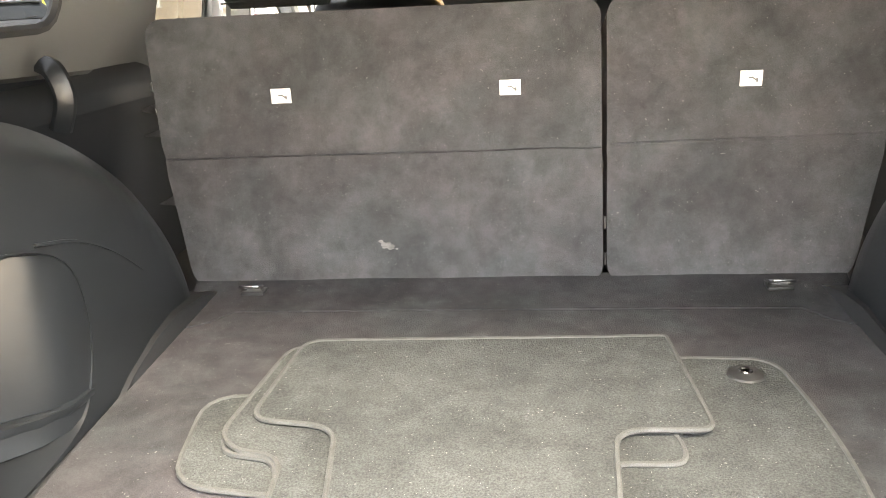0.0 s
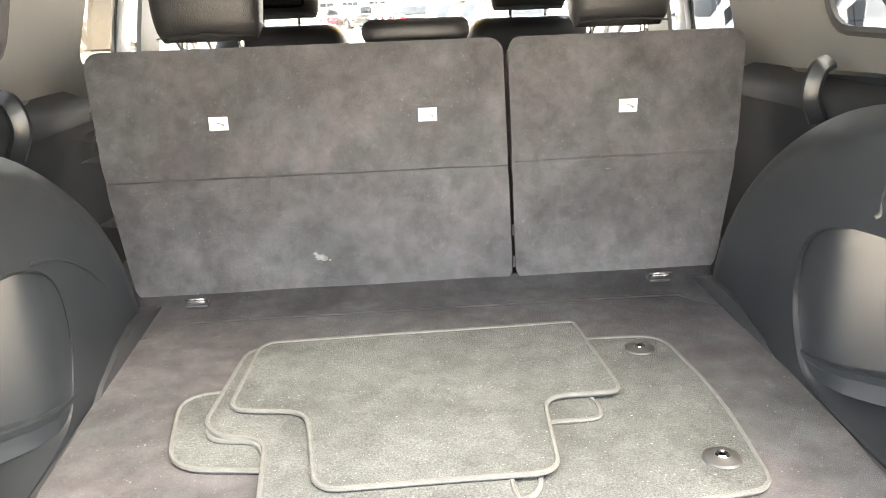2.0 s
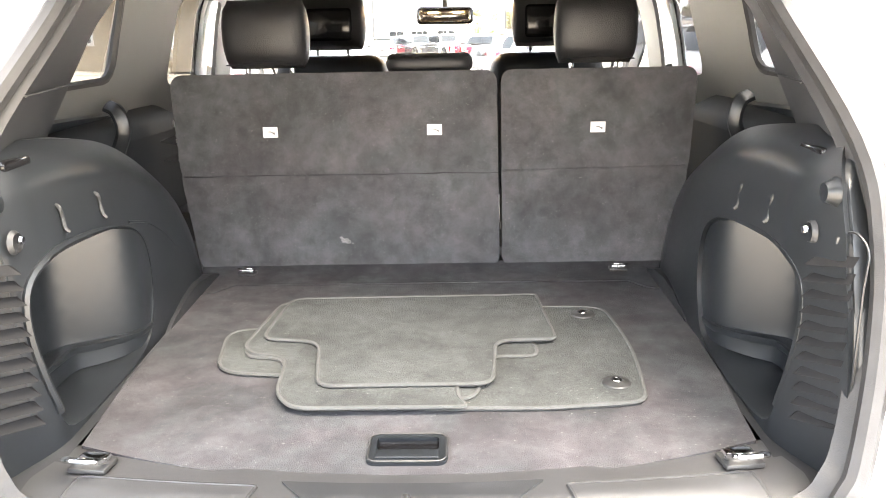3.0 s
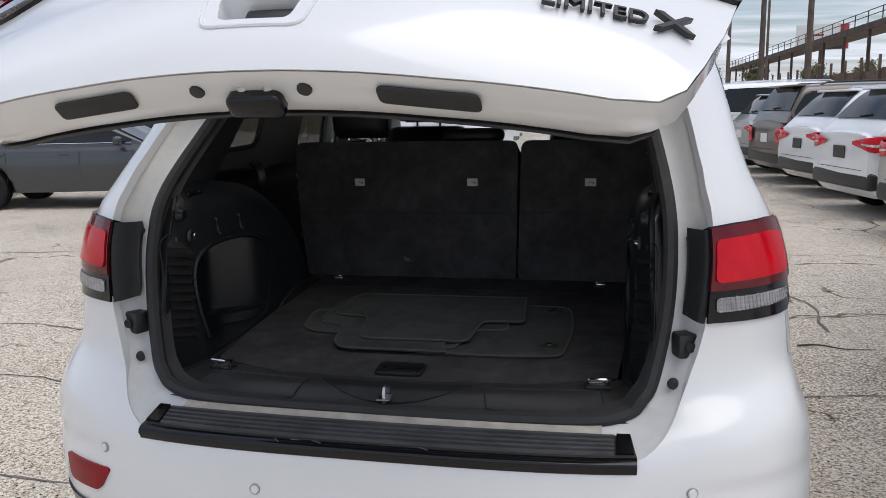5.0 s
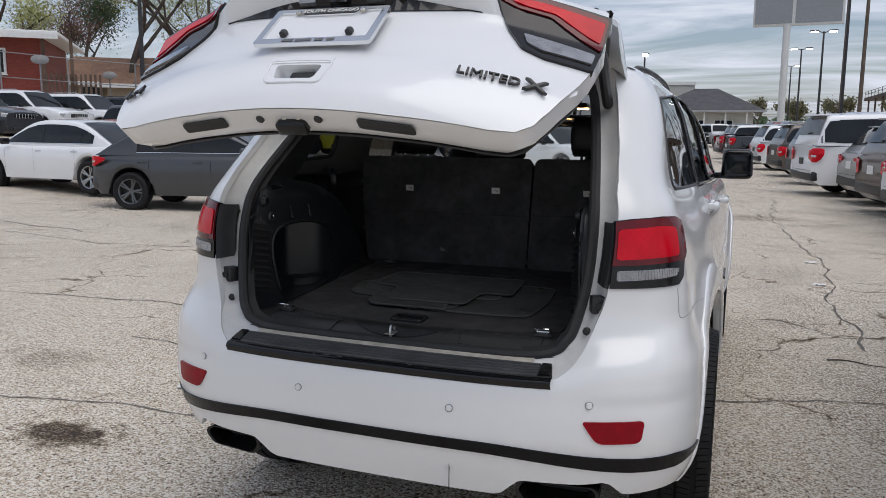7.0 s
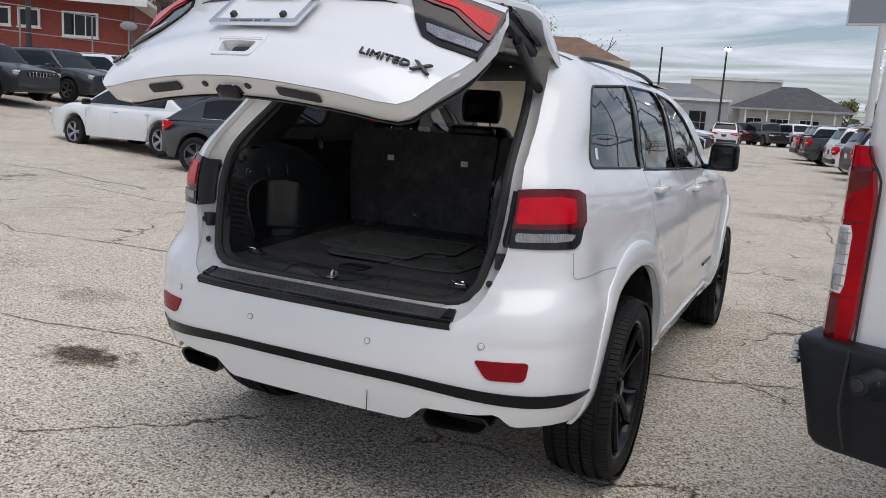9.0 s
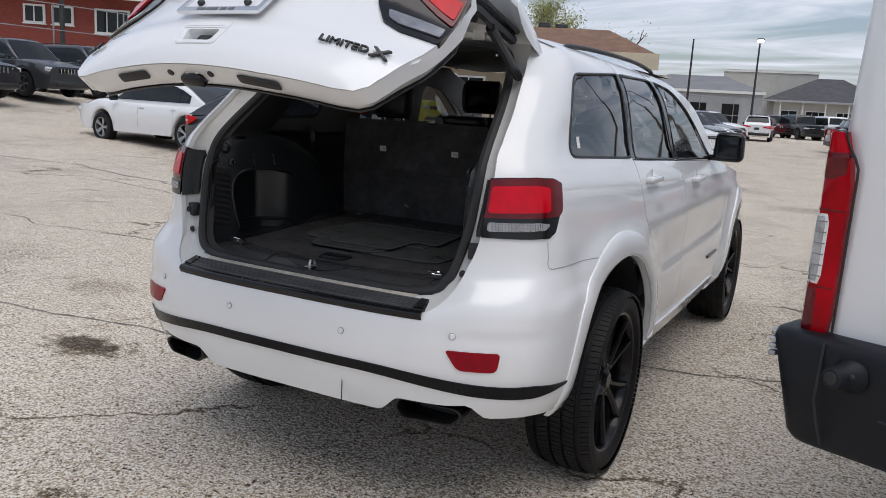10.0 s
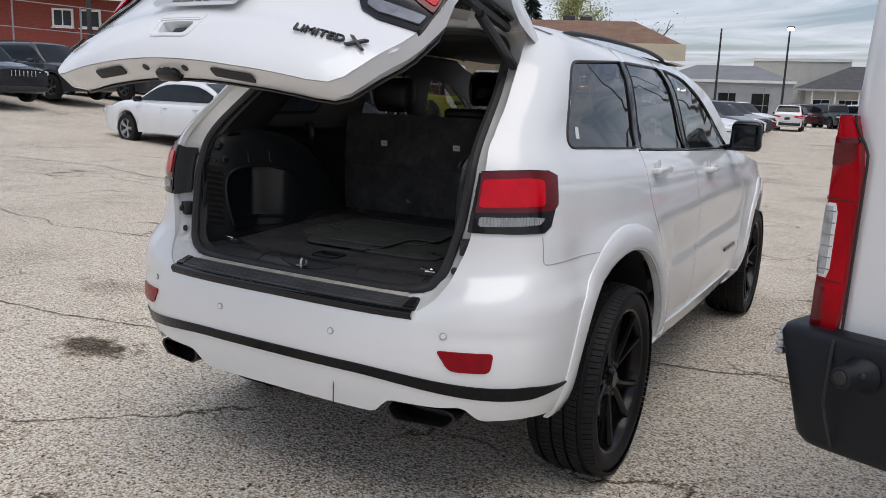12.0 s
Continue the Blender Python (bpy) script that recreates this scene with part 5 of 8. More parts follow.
for x in (-0.075, 0.075):
    part("rim_plug", spun([(0, -0.004), (0.010, -0.002), (0.011, 0.003)], 10, "z"), BLACK_PLASTIC, G, m=pose(x, gate_base(0.745) + 0.036, 0.7450))
for s in (-1, 1):
    frame_in = [gate(s * (0.600 - 0.085 * k / 6), 1.25 + 0.34 * k / 6, -0.035) for k in range(7)]
    part("window_frame_inside", tube(frame_in, 0.034, 8, squash=0.6), BLACK_PLASTIC, G, "black trim beside the rear window")
    # gas strut, from the body to the gate
    a, b = Vector((s * 0.556, 0.628, 1.520)), swing @ Vector((s * 0.592, 0.315, 1.300))
    mid = a.lerp(b, 0.62)
    st = part("gas_strut", tube([a, mid], 0.0165, 10), BLACK_PLASTIC, suv, "black tailgate strut")
    part("strut_rod", tube([mid, b], 0.008, 8), DARK_STEEL, st)
    part("strut_ball", spun([(0, -0.016), (0.013, -0.010), (0.016, 0.0), (0.013, 0.010), (0, 0.016)], 10, "x"), DARK_STEEL, st, m=Matrix.Translation(a))
    part("gate_hinge", merge(block(0.05, 0.10, 0.012, 0.003, 1, (s * 0.36, 0.74, 1.694)), block(0.05, 0.012, 0.05, 0.003, 1, (s * 0.36, 0.70, 1.675))), WHITE_PAINT, suv, "white tailgate hinge")

# ---- cargo bay ----
def floor_z(y):
    return 0.846 + 0.043 * (y - 0.65)


def on_floor(u, v, h=0.0):
    return Vector((u, v, floor_z(v) + h))


carpet_outline = [(x, 0.292 + 0.42 * x * x) for x in [k * 0.06 for k in range(-8, 9)]]
carpet_outline = [Vector(p) for p in carpet_outline] + [Vector(p) for p in ((0.498, 0.60), (0.510, 1.0), (0.470, 1.02), (0.440, 1.062), (0.30, 1.064), (-0.30, 1.064), (-0.440, 1.062), (-0.470, 1.02), (-0.510, 1.0), (-0.498, 0.60))]
part("load_floor", sheet(carpet_outline, [rounded([(-0.066, 0.330), (0.046, 0.330), (0.046, 0.405), (-0.066, 0.405)], 0.018)], lambda u, v: on_floor(u, v), 0.05, 0.014), CARPET, suv, "charcoal carpeted load floor")
flap_outline = [Vector(p) for p in ((-0.512, 1.004), (-0.474, 1.025), (-0.443, 1.067), (-0.30, 1.069), (0.30, 1.069), (0.443, 1.067), (0.474, 1.025), (0.512, 1.004), (0.540, 1.10), (0.550, 1.19), (-0.550, 1.19), (-0.540, 1.10))]


def flap(u, v):
    k = ease(1.140, 1.185, v)
    return Vector((u, v, floor_z(v) + 0.010 * k * k))


part("floor_flap", sheet(flap_outline, [], flap, 0.03, 0.008), CARPET, suv, "carpeted flap at the foot of the seatbacks")
# pull handle in the floor
hb = Matrix.Translation(on_floor(-0.010, 0.3675, 0.001)) @ pose(0, 0, 0, 2.4, 0, 0)
pull = part("floor_handle", sheet(rounded([(-0.056, -0.038), (0.056, -0.038), (0.056, 0.038), (-0.056, 0.038)], 0.016), [rounded([(-0.044, -0.004), (0.044, -0.004), (0.044, 0.028), (-0.044, 0.028)], 0.006)], lambda u, v: Vector((u, v, 0.004)), 0.02, 0.012), TRIM_PLASTIC, suv, "black plastic pull handle set in the floor", m=hb)
part("grip", block(0.086, 0.028, 0.008, 0.003, 2, (0, 0.012, -0.004)), GLOSS_BLACK, pull)
part("cup", block(0.10, 0.068, 0.012, 0.005, 2, (0, 0, -0.014)), RUBBER, pull)
part("front_bar", block(0.088, 0.016, 0.004, 0.0015, 1, (0, -0.020, 0.005)), TRIM_PLASTIC, pull)
part("handle_rim", tube([Vector((p[0], p[1], 0.0052)) for p in densify(rounded([(-0.054, -0.036), (0.054, -0.036), (0.054, 0.036), (-0.054, 0.036)], 0.016), 0.01)], 0.0016, 5, closed=True), DARK_STEEL, pull)
# sill trim behind the floor, its plastic lightened for the sky it mirrors
def scuff(u, v):
    y = 0.200 + v * (0.315 + 0.42 * u * u - 0.200)
    z = 0.812 + 0.021 * ease(0.0, 0.45, v) - 0.004 * (abs(u) / 0.5) ** 2
    return Vector((u, y, z))


scuff_ob = part("sill_trim", sheet([Vector(p) for p in ((-0.505, 0), (0.505, 0), (0.515, 0.5), (0.49, 0.92), (-0.49, 0.92), (-0.515, 0.5))], [], scuff, 0.04, 0.02), SILL_PLASTIC, suv, "charcoal plastic sill trim with raised pads")
for s in (-1, 1):
    o = rounded([(s * 0.215, 0.08), (s * 0.455, 0.08), (s * 0.445, 0.56), (s * 0.20, 0.60)], [0.03, 0.05, 0.03, 0.02])
    part("sill_pad", sheet(o, [], lambda u, v: scuff(u, v) + Vector((0, 0, 0.0030)), 0.03, 0.006), SILL_PLASTIC, scuff_ob)
    part("pad_line", tube([scuff(p[0], p[1]) + Vector((0, 0, 0.002)) for p in densify(o, 0.05)], 0.0026, 5, closed=True), RUBBER, scuff_ob)
scoop = [Vector((x, 0.70 - 0.0 * x)) for x in (-0.17, 0.17)] + [Vector((0.17 - 0.34 * k / 10, 0.70 - 0.62 * math.sin(math.pi * k / 10) ** 0.6)) for k in range(1, 10)]
part("latch_scoop", sheet(scoop, [], lambda u, v: scuff(u, v) + Vector((0, 0, 0.0032)), 0.025, 0.006), BLACK_PLASTIC, scuff_ob, "shallow scoop round the striker")
part("striker", merge(tube([(-0.003, 0.206, 0.815), (-0.003, 0.206, 0.838), (-0.003, 0.211, 0.847), (-0.003, 0.231, 0.847), (-0.003, 0.236, 0.838), (-0.003, 0.236, 0.815)], 0.0046, 8), block(0.03, 0.05, 0.004, 0.001, 1, (-0.003, 0.221, 0.826))), STEEL, suv, "bright steel latch striker")

# tie-down rings
def tie_down(x, y, yaw, z=None, size=0.8):
    zz = floor_z(y) if z is None else z
    base = part("tie_down", block(0.050, 0.034, 0.008, 0.003, 2), DARK_STEEL, suv, "chromed folding tie-down loop", m=pose(x, y, zz + 0.003, 2, 0, yaw) @ Matrix.Diagonal((size, size, size, 1)))
    part("loop", tube(smooth_line([(-0.019, 0.0, 0.004), (-0.021, -0.016, 0.016), (-0.016, -0.028, 0.022), (0.016, -0.028, 0.022), (0.021, -0.016, 0.016), (0.019, 0.0, 0.004)], 4), 0.0038, 8), CHROME, base)
    part("plate", block(0.038, 0.018, 0.010, 0.004, 2, (0, 0.006, 0.006)), CHROME, base)


for s in (-1, 1):
    tie_down(s * 0.438, 0.333, s * 8, 0.833, 1.1)
    tie_down(s * 0.432, 1.142, 0)

# ---- seatbacks ----
def back_y(z):
    return 1.180 + 0.190 * (z - 0.868) + 0.004 * math.cos((z - 1.087) / 0.012) * (1 if abs(z - 1.087) < 0.012 * math.pi / 2 else 0)


def seatback(x0b, x1b, x0t, x1t, nm):
    outline = rounded([(x0b, 0.868), (x1b, 0.868), (x1b + (x1t - x1b) * 0.5 + (0.012 if abs(x1b) > 0.3 else 0), 1.085), (x1t, 1.322), (x0t, 1.322), (x0b + (x0t - x0b) * 0.5 - (0.012 if abs(x0b) > 0.3 else 0), 1.085)], [0.03, 0.03, 0.004, 0.03, 0.03, 0.004], 5)

    def f(u, v):
        d = min(abs(v - 1.322), 1)
        bul = 0.010 * ease(0.03, 0.0, d)
        c = 0.0035 * math.exp(-((v - 1.087) / 0.007) ** 2)
        wav = 0.003 * noise.noise(Vector((u * 6, v * 6, 0)))
        return Vector((u, back_y(v) + bul + c + wav, v))
    return part(nm, sheet(outline, [], f, 0.022, 0.09), SEAT_CARPET, suv, "folding rear seatback covered in charcoal carpet", 50)


left_back = seatback(-0.552, 0.160, -0.616, 0.158, "seatback")
right_back = seatback(0.166, 0.556, 0.168, 0.628, "seatback")
part("crease", tube([(x, back_y(1.087) - 0.0015 + 0.003 * noise.noise(Vector((x * 9, 3, 1))), 1.087 + 0.002 * noise.noise(Vector((x * 12, 7, 1)))) for x in [-0.590 + 0.748 * k / 30 for k in range(31)]], 0.0014, 5), CARPET, left_back, "fold line")
part("crease", tube([(x, back_y(1.087) - 0.0015, 1.090 + 0.012 * (x - 0.17)) for x in [0.172 + 0.425 * k / 20 for k in range(21)]], 0.0040, 6, squash=0.6), SEAT_CARPET, right_back, "raised fold line")
for x, ob in ((-0.378, left_back), (0.010, left_back), (0.393, right_back)):
    lm = pose(x, back_y(1.188) - 0.0035, 1.188, 93, 0, 0)
    part("child_seat_label", block(0.035, 0.025, 0.0016, 0.0005, 1), LABEL_WHITE, ob, "small white label", m=lm)
    part("label_mark", merge(block(0.007, 0.0022, 0.0006, 0, 1, (-0.001, 0.001, 0.001)), moved(block(0.010, 0.0022, 0.0006, 0, 1), pose(0.005, -0.001, 0.001, 0, 0, -38)), block(0.003, 0.006, 0.0006, 0, 1, (0.009, -0.003, 0.001))), LABEL_GREY, ob, m=lm)
rng = random.Random(5)
blot = None
for k in range(46):
    r = rng.uniform(0.0008, 0.0024)
    t = rng.gauss(0, 0.8)
    b = moved(spun([(0, -0.0012), (r * 0.7, -0.001), (r, 0.001)], 8, "y"), pose(-0.205 + 0.0065 * t + rng.gauss(0, 0.003), back_y(0.933) - 0.001, 0.933 - 0.005 * t + rng.gauss(0, 0.0025)) @ Matrix.Diagonal((1.8, 1, 0.9, 1)))
    blot = b if blot is None else merge(blot, b)
part("scuff_mark", blot, STAIN, left_back, "pale scuff on the carpet")
for z, y in ((0.905, 1.184), (0.965, 1.196)):
    part("hinge_peg", block(0.004, 0.006, 0.022, 0.001, 1, (0.163, y + 0.004, z)), DARK_STEEL, right_back)
# latch fittings beside the seatbacks
for s in (-1, 1):
    for z, k in ((1.21, 0.018), (1.17, 0.012), (1.075, 0.022), (1.03, 0.016)):
        part("seat_latch", block(0.006, 0.014, k * 0.9, 0.002, 1, (s * (0.562 + 0.15 * (z - 0.88)), back_y(z) + 0.016, z)), STEEL, left_back if s < 0 else right_back, "bright latch fitting")


def headrest(x0, x1, z0, z1, y, nm, lean=0.0):
    w, h = x1 - x0, z1 - z0
    rows = []
    for k in range(9):
        a = -1 + 2 * k / 8
        wk, yk = w / 2 * (1 - 0.10 * a ** 2), 0.052 * (1 - abs(a) ** 3) ** 0.5 + 0.006
        ring = []
        for j in range(16):
            t = 2 * math.pi * j / 16
            cx, cy = math.copysign(abs(math.cos(t)) ** 0.45, math.cos(t)), math.copysign(abs(math.sin(t)) ** 0.7, math.sin(t))
            ring.append(((x0 + x1) / 2 + wk * cx * (0.96 if k in (0, 8) else 1), y + yk * cy + lean * (a + 1) * h, z0 + h * k / 8))
        rows.append(ring)
    ob = part(nm, loft(rows, closed=True, caps=True), LEATHER, suv, "black leather headrest with a seam", 60)
    seam = [((x0 + x1) / 2 + w * 0.435 * math.copysign(1, c), y - 0.045 + lean * h, z0 + h * 0.06) for c in (-1, 1)]
    part("stitching", tube([seam[0], ((x0 + x1) / 2, y - 0.052, z0 + h * 0.10), seam[1]], 0.0016, 5), BLACK_PLASTIC, ob)
    for dx in (-0.055, 0.055):
        part("post", tube([((x0 + x1) / 2 + dx, y + 0.01, z0 - 0.07), ((x0 + x1) / 2 + dx, y + 0.01, z0 + 0.02)], 0.006, 8), CHROME, ob)
    return ob


headrest(-0.500, -0.292, 1.332, 1.492, 1.345, "headrest")
headrest(0.298, 0.498, 1.332, 1.492, 1.345, "headrest")
headrest(-0.108, 0.104, 1.315, 1.362, 1.345, "headrest")
# rear bench seen past the seatbacks, front seats, dash
part("rear_bench", block(1.20, 0.55, 0.22, 0.06, 3, (0, 1.66, 0.80)), LEATHER, suv, "black leather rear bench")
for s in (-1, 1):
    fs = part("front_seat", block(0.50, 0.15, 0.66, 0.06, 4, (s * 0.385, 2.30, 1.02), (0.80, 0.9)), LEATHER, suv, "black leather front seat")
    hr = headrest(s * 0.385 - 0.125, s * 0.385 + 0.125, 1.368, 1.560, 2.31, "front_headrest")
    part("headrest_panel", block(0.16, 0.006, 0.11, 0.012, 3, (s * 0.385, 2.254, 1.455)), GLOSS_BLACK, hr, "panel in the headrest's back")
    part("coat_hook", tube(smooth_line([(s * 0.668, 1.035, 1.270), (s * 0.645, 1.025, 1.258), (s * 0.636, 1.025, 1.217), (s * 0.655, 1.03, 1.172)], 4), 0.016, 8, squash=0.5), TRIM_PLASTIC, suv, "charcoal belt guide")
part("dashboard", loft([[(x, 3.02 + 0.05 * (x / 0.7) ** 2, 0.90), (x, 2.98 + 0.04 * (x / 0.7) ** 2, 1.06), (x, 3.06, 1.115 + 0.02 * math.exp(-((x + 0.38) / 0.16) ** 2)), (x, 3.42, 1.115)] for x in [k * 0.07 for k in range(-11, 12)]]), BLACK_PLASTIC, suv, "black dashboard", 50)
wheel_ring = [(-0.38 + 0.185 * math.cos(a), 2.72 - 0.06 * math.sin(a), 1.06 + 0.175 * math.sin(a)) for a in [2 * math.pi * k / 28 for k in range(28)]]
sw = part("steering_wheel", tube(wheel_ring, 0.015, 8, closed=True), LEATHER, suv, "black steering wheel")
part("wheel_hub", block(0.15, 0.05, 0.13, 0.03, 3, (-0.38, 2.73, 1.05)), BLACK_PLASTIC, sw)
mirror_ob = part("cabin_mirror", block(0.235, 0.03, 0.070, 0.018, 3, (0.016, 2.80, 1.497)), GLOSS_BLACK, suv, "inside mirror")
part("glass", block(0.215, 0.003, 0.054, 0.012, 2, (0.016, 2.784, 1.497)), CHROME, mirror_ob)
part("mirror_stem", tube([(0.016, 2.81, 1.52), (0.016, 2.84, 1.585)], 0.011, 8), BLACK_PLASTIC, mirror_ob)
con = part("overhead_console", block(0.24, 0.20, 0.030, 0.012, 2, (0.016, 2.66, 1.580)), TRIM_PLASTIC, suv, "overhead console with two lit map lamps")
for x in (-0.075, 0.107):
    part("map_lamp", block(0.058, 0.06, 0.012, 0.005, 2, (x, 2.60, 1.563)), AMBER_LIGHT, con, "lit amber map lamp")

# ---- trim of the walls and ceiling ----
for s in (-1, 1):
    left = s < 0
    # pillars and window surrounds, following the skin
    inner_q = rounded([(0.715, 1.312), (0.87, 1.505), (1.155 if left else 1.105, 1.518), (1.15 if left else 1.10, 1.318)], [0.05, 0.06, 0.05, 0.06])
    inner_r = rounded([(1.51, 1.295), (1.53, 1.520), (1.90, 1.525), (1.98, 1.265)], 0.04)
    inner_f = rounded([(2.16, 1.240), (2.10, 1.520), (2.30, 1.500), (2.60, 1.400), (2.98, 1.215)], 0.04)
    wall = wy([(0.52, 1.225), (0.66, 1.40), (0.80, 1.60), (1.0, 1.63), (2.2, 1.62), (2.75, 1.52), (3.25, 1.19), (2.2, 1.16), (1.2, 1.19)])
    part("pillar_trim", sheet(wall, [wy(inner_q), wy(inner_r), wy(inner_f)], skin(-0.062, left), 0.05, 0.012, left), PILLAR_GREY, suv, "grey pillar trim round the side windows", 60)
    part("pillar_seam", tube([Vector((-1 if left else 1, 1, 1)) * body(w_of_y(0.66 + 0.06 * k, 1.318 - 0.002 * k), 1.318 - 0.002 * k, -0.0605) for k in range(13) if not 0.70 < 0.66 + 0.06 * k < 1.16], 0.002, 5), RUBBER, suv)
    part("belt_trim", sheet(wy([(0.60, 1.20), (0.66, 1.262), (1.0, 1.252), (1.40, 1.238), (1.40, 1.17), (0.9, 1.18)]), [], skin(-0.074, left), 0.05, 0.012, left), TRIM_PLASTIC, suv, "charcoal belt trim below the windows", 60)
    # the recess beside the seatbacks
    part("side_lining", loft([[(s * 0.668, y, z) for y in [0.50 + 0.1 * k for k in range(27)]] for z in (0.80, 1.0, 1.14, 1.19)]), LINING_DARK, suv, "black side lining", 50)

    part("belt_ledge", loft([[(s * (x + 0.015 * ease(0.95, 0.55, y)), y, z) for y in [0.50 + 0.045 * k for k in range(22)]] for x, z in ((0.664, 1.185), (0.668, 1.206), (0.682, 1.222), (0.715, 1.238), (0.752, 1.250))]), LINING_DARK, suv, "charcoal ledge below the side window", 60)

    # wheelhouse cover with a storage pocket
    hump = smooth_line([(0.40, 1.252), (0.50, 1.260), (0.73, 1.232), (0.865, 1.185), (0.985, 1.10), (1.085, 1.0), (1.165, 0.885)], 5) + [Vector(p) for p in ((1.165, 0.850), (0.80, 0.838), (0.40, 0.818), (0.282, 0.815), (0.288, 0.95), (0.302, 1.05), (0.322, 1.14), (0.345, 1.20))]
    pocket = smooth_line([(0.430, 0.846), (0.396, 0.90), (0.372, 1.00), (0.374, 1.065), (0.402, 1.098), (0.47, 1.110), (0.60, 1.104), (0.70, 1.086), (0.760, 1.045), (0.775, 0.97), (0.755, 0.90), (0.71, 0.856), (0.58, 0.842)], 4, closed=True)
    seal_y = curve_of([(0.80, 0.205), (0.885, 0.245), (1.01, 0.282), (1.14, 0.315), (1.255, 0.375), (1.43, 0.575)])

    def hx(y, z, d=0.0):
        base = 0.508 + 0.045 * ease(0.42, 0.27, y) + 0.012 * ease(0.85, 1.12, y) + 0.016 * ease(1.08, 1.26, z)
        edge = 0.055 * ease(0.0, 1.0, max(0, (math.hypot((y - 0.50) / 0.685, (z - 0.80) / 0.475) - 0.86) / 0.15))
        return Vector((s * (base + edge + d), y, z))
    cover = part("wheelhouse_cover", sheet(hump, [pocket], lambda y, z: hx(y, z), 0.024, 0.006), TRIM_PLASTIC, suv, "moulded charcoal wheelhouse cover with a storage pocket", 50)
    loopd = densify(hump, 0.03)

    def outer(p):
        if p[0] > 0.42:
            return Vector((s * 0.665, p[0] + (0.03 if p[0] > 0.6 else 0), p[1] + 0.004))
        return Vector((s * 0.585, max(p[0], seal_y(p[1]) + 0.035), p[1] + 0.002))
    part("cover_edge", loft([[hx(p[0], p[1]) for p in loopd], [outer(p) for p in loopd]], closed=True), TRIM_PLASTIC, cover, smooth=60)
    pk = densify(pocket, 0.02)

    def scoop_in(y):
        t = 0.700 - y
        t = 0.5 * (t + math.sqrt(t * t + 0.0003)) * 1.7
        return 0.5 * (t + 0.122 - math.sqrt((t - 0.122) ** 2 + 0.0001)) + 0.0004

    def shrink(p, k):
        return (0.57 + (p[0] - 0.57) * k, 0.985 + (p[1] - 0.985) * k)

    def low(y):
        """How far the lower wall stands before the upper one."""
        return 0.030 * ease(0.72, 0.64, y)
    SH = 0.892
    first = max(range(len(pk)), key=lambda i: pk[i][0])
    ring = pk[first:] + pk[:first]
    wall_ = ring + ring[:1]

    def drawn(p, k):
        return shrink(p, 1 - (1 - k) * ease(0.0, 0.012, scoop_in(p[0]) - 0.002))
    rows = [[hx(p[0], p[1]) for p in wall_], [hx(*drawn(p, 0.992), scoop_in(p[0]) * 0.12) for p in wall_], [hx(*drawn(p, 0.975), scoop_in(p[0]) * 0.85) for p in wall_], [hx(*drawn(p, 0.965), scoop_in(drawn(p, 0.965)[0])) for p in wall_]]
    part("pocket_wall", loft(rows), TRIM_PLASTIC, cover, smooth=80)
    inner = [Vector(drawn(p, 0.965)) for p in pk]
    over, under = [p for p in inner if p[1] > SH + 0.004], [p for p in inner if p[1] < SH - 0.004]
    ends = sorted((p[0] for p in inner if abs(p[1] - SH) < 0.018))
    ya, yb = ends[0], ends[-1]

    def sweep(pts):
        """The points of one side of the shelf, with its line as the closing edge."""
        c = Vector((0.57, SH))
        line = [Vector((ya + (yb - ya) * k / 12, SH)) for k in range(13)]
        allp = pts + line
        return sorted(allp, key=lambda q: math.atan2(q[1] - (SH + (0.06 if pts[0][1] > SH else -0.015)), q[0] - c[0]))
    part("pocket_back", sheet(sweep(over), [], lambda y, z: hx(y, z, scoop_in(y)), 0.02), TRIM_PLASTIC, cover, smooth=80)
    part("pocket_bin", sheet(sweep(under), [], lambda y, z: hx(y, z, scoop_in(y) - low(y)), 0.02), TRIM_PLASTIC, cover, smooth=80)
    sy = [ya + (yb - ya) * k / 14 for k in range(15)]
    part("pocket_shelf", loft([[hx(y, SH, scoop_in(y)) for y in sy], [hx(y, SH + 0.001, scoop_in(y) - low(y) + 0.004) for y in sy], [hx(y, SH - 0.002, scoop_in(y) - low(y) - 0.004) for y in sy], [hx(y, SH - 0.010, scoop_in(y) - low(y) - 0.003) for y in sy], [hx(y, SH - 0.014, scoop_in(y) - low(y)) for y in sy]]), TRIM_PLASTIC, cover, "narrow shelf in the pocket", 60)
    part("pocket_rim", tube([hx(p[0], p[1], -0.001) for p in pk if p[0] < 0.70 and p[1] > 0.87], [0.0055 * ease(0.74, 0.50, p[0]) + 0.0008 for p in pk if p[0] < 0.70 and p[1] > 0.87], 6), TRIM_PLASTIC, cover)
    part("moulded_line", tube(smooth_line([hx(0.70, 1.094, -0.0006), hx(0.78, 1.075, -0.0006), hx(0.86, 1.035, -0.0006), hx(0.93, 0.985, -0.0006)], 5), [0.0022 * (1 - k / 17) + 0.0004 for k in range(16)], 5), TRIM_PLASTIC, cover)
    # louvres, their shade put into the slats' dark colour
    part("vent_back", sheet(rounded([(0.296, 0.890), (0.312, 1.135), (0.335, 1.145), (0.360, 1.12), (0.362, 0.890)], 0.010), [], lambda y, z: hx(y, z, -0.0015), 0.03), RUBBER, cover)
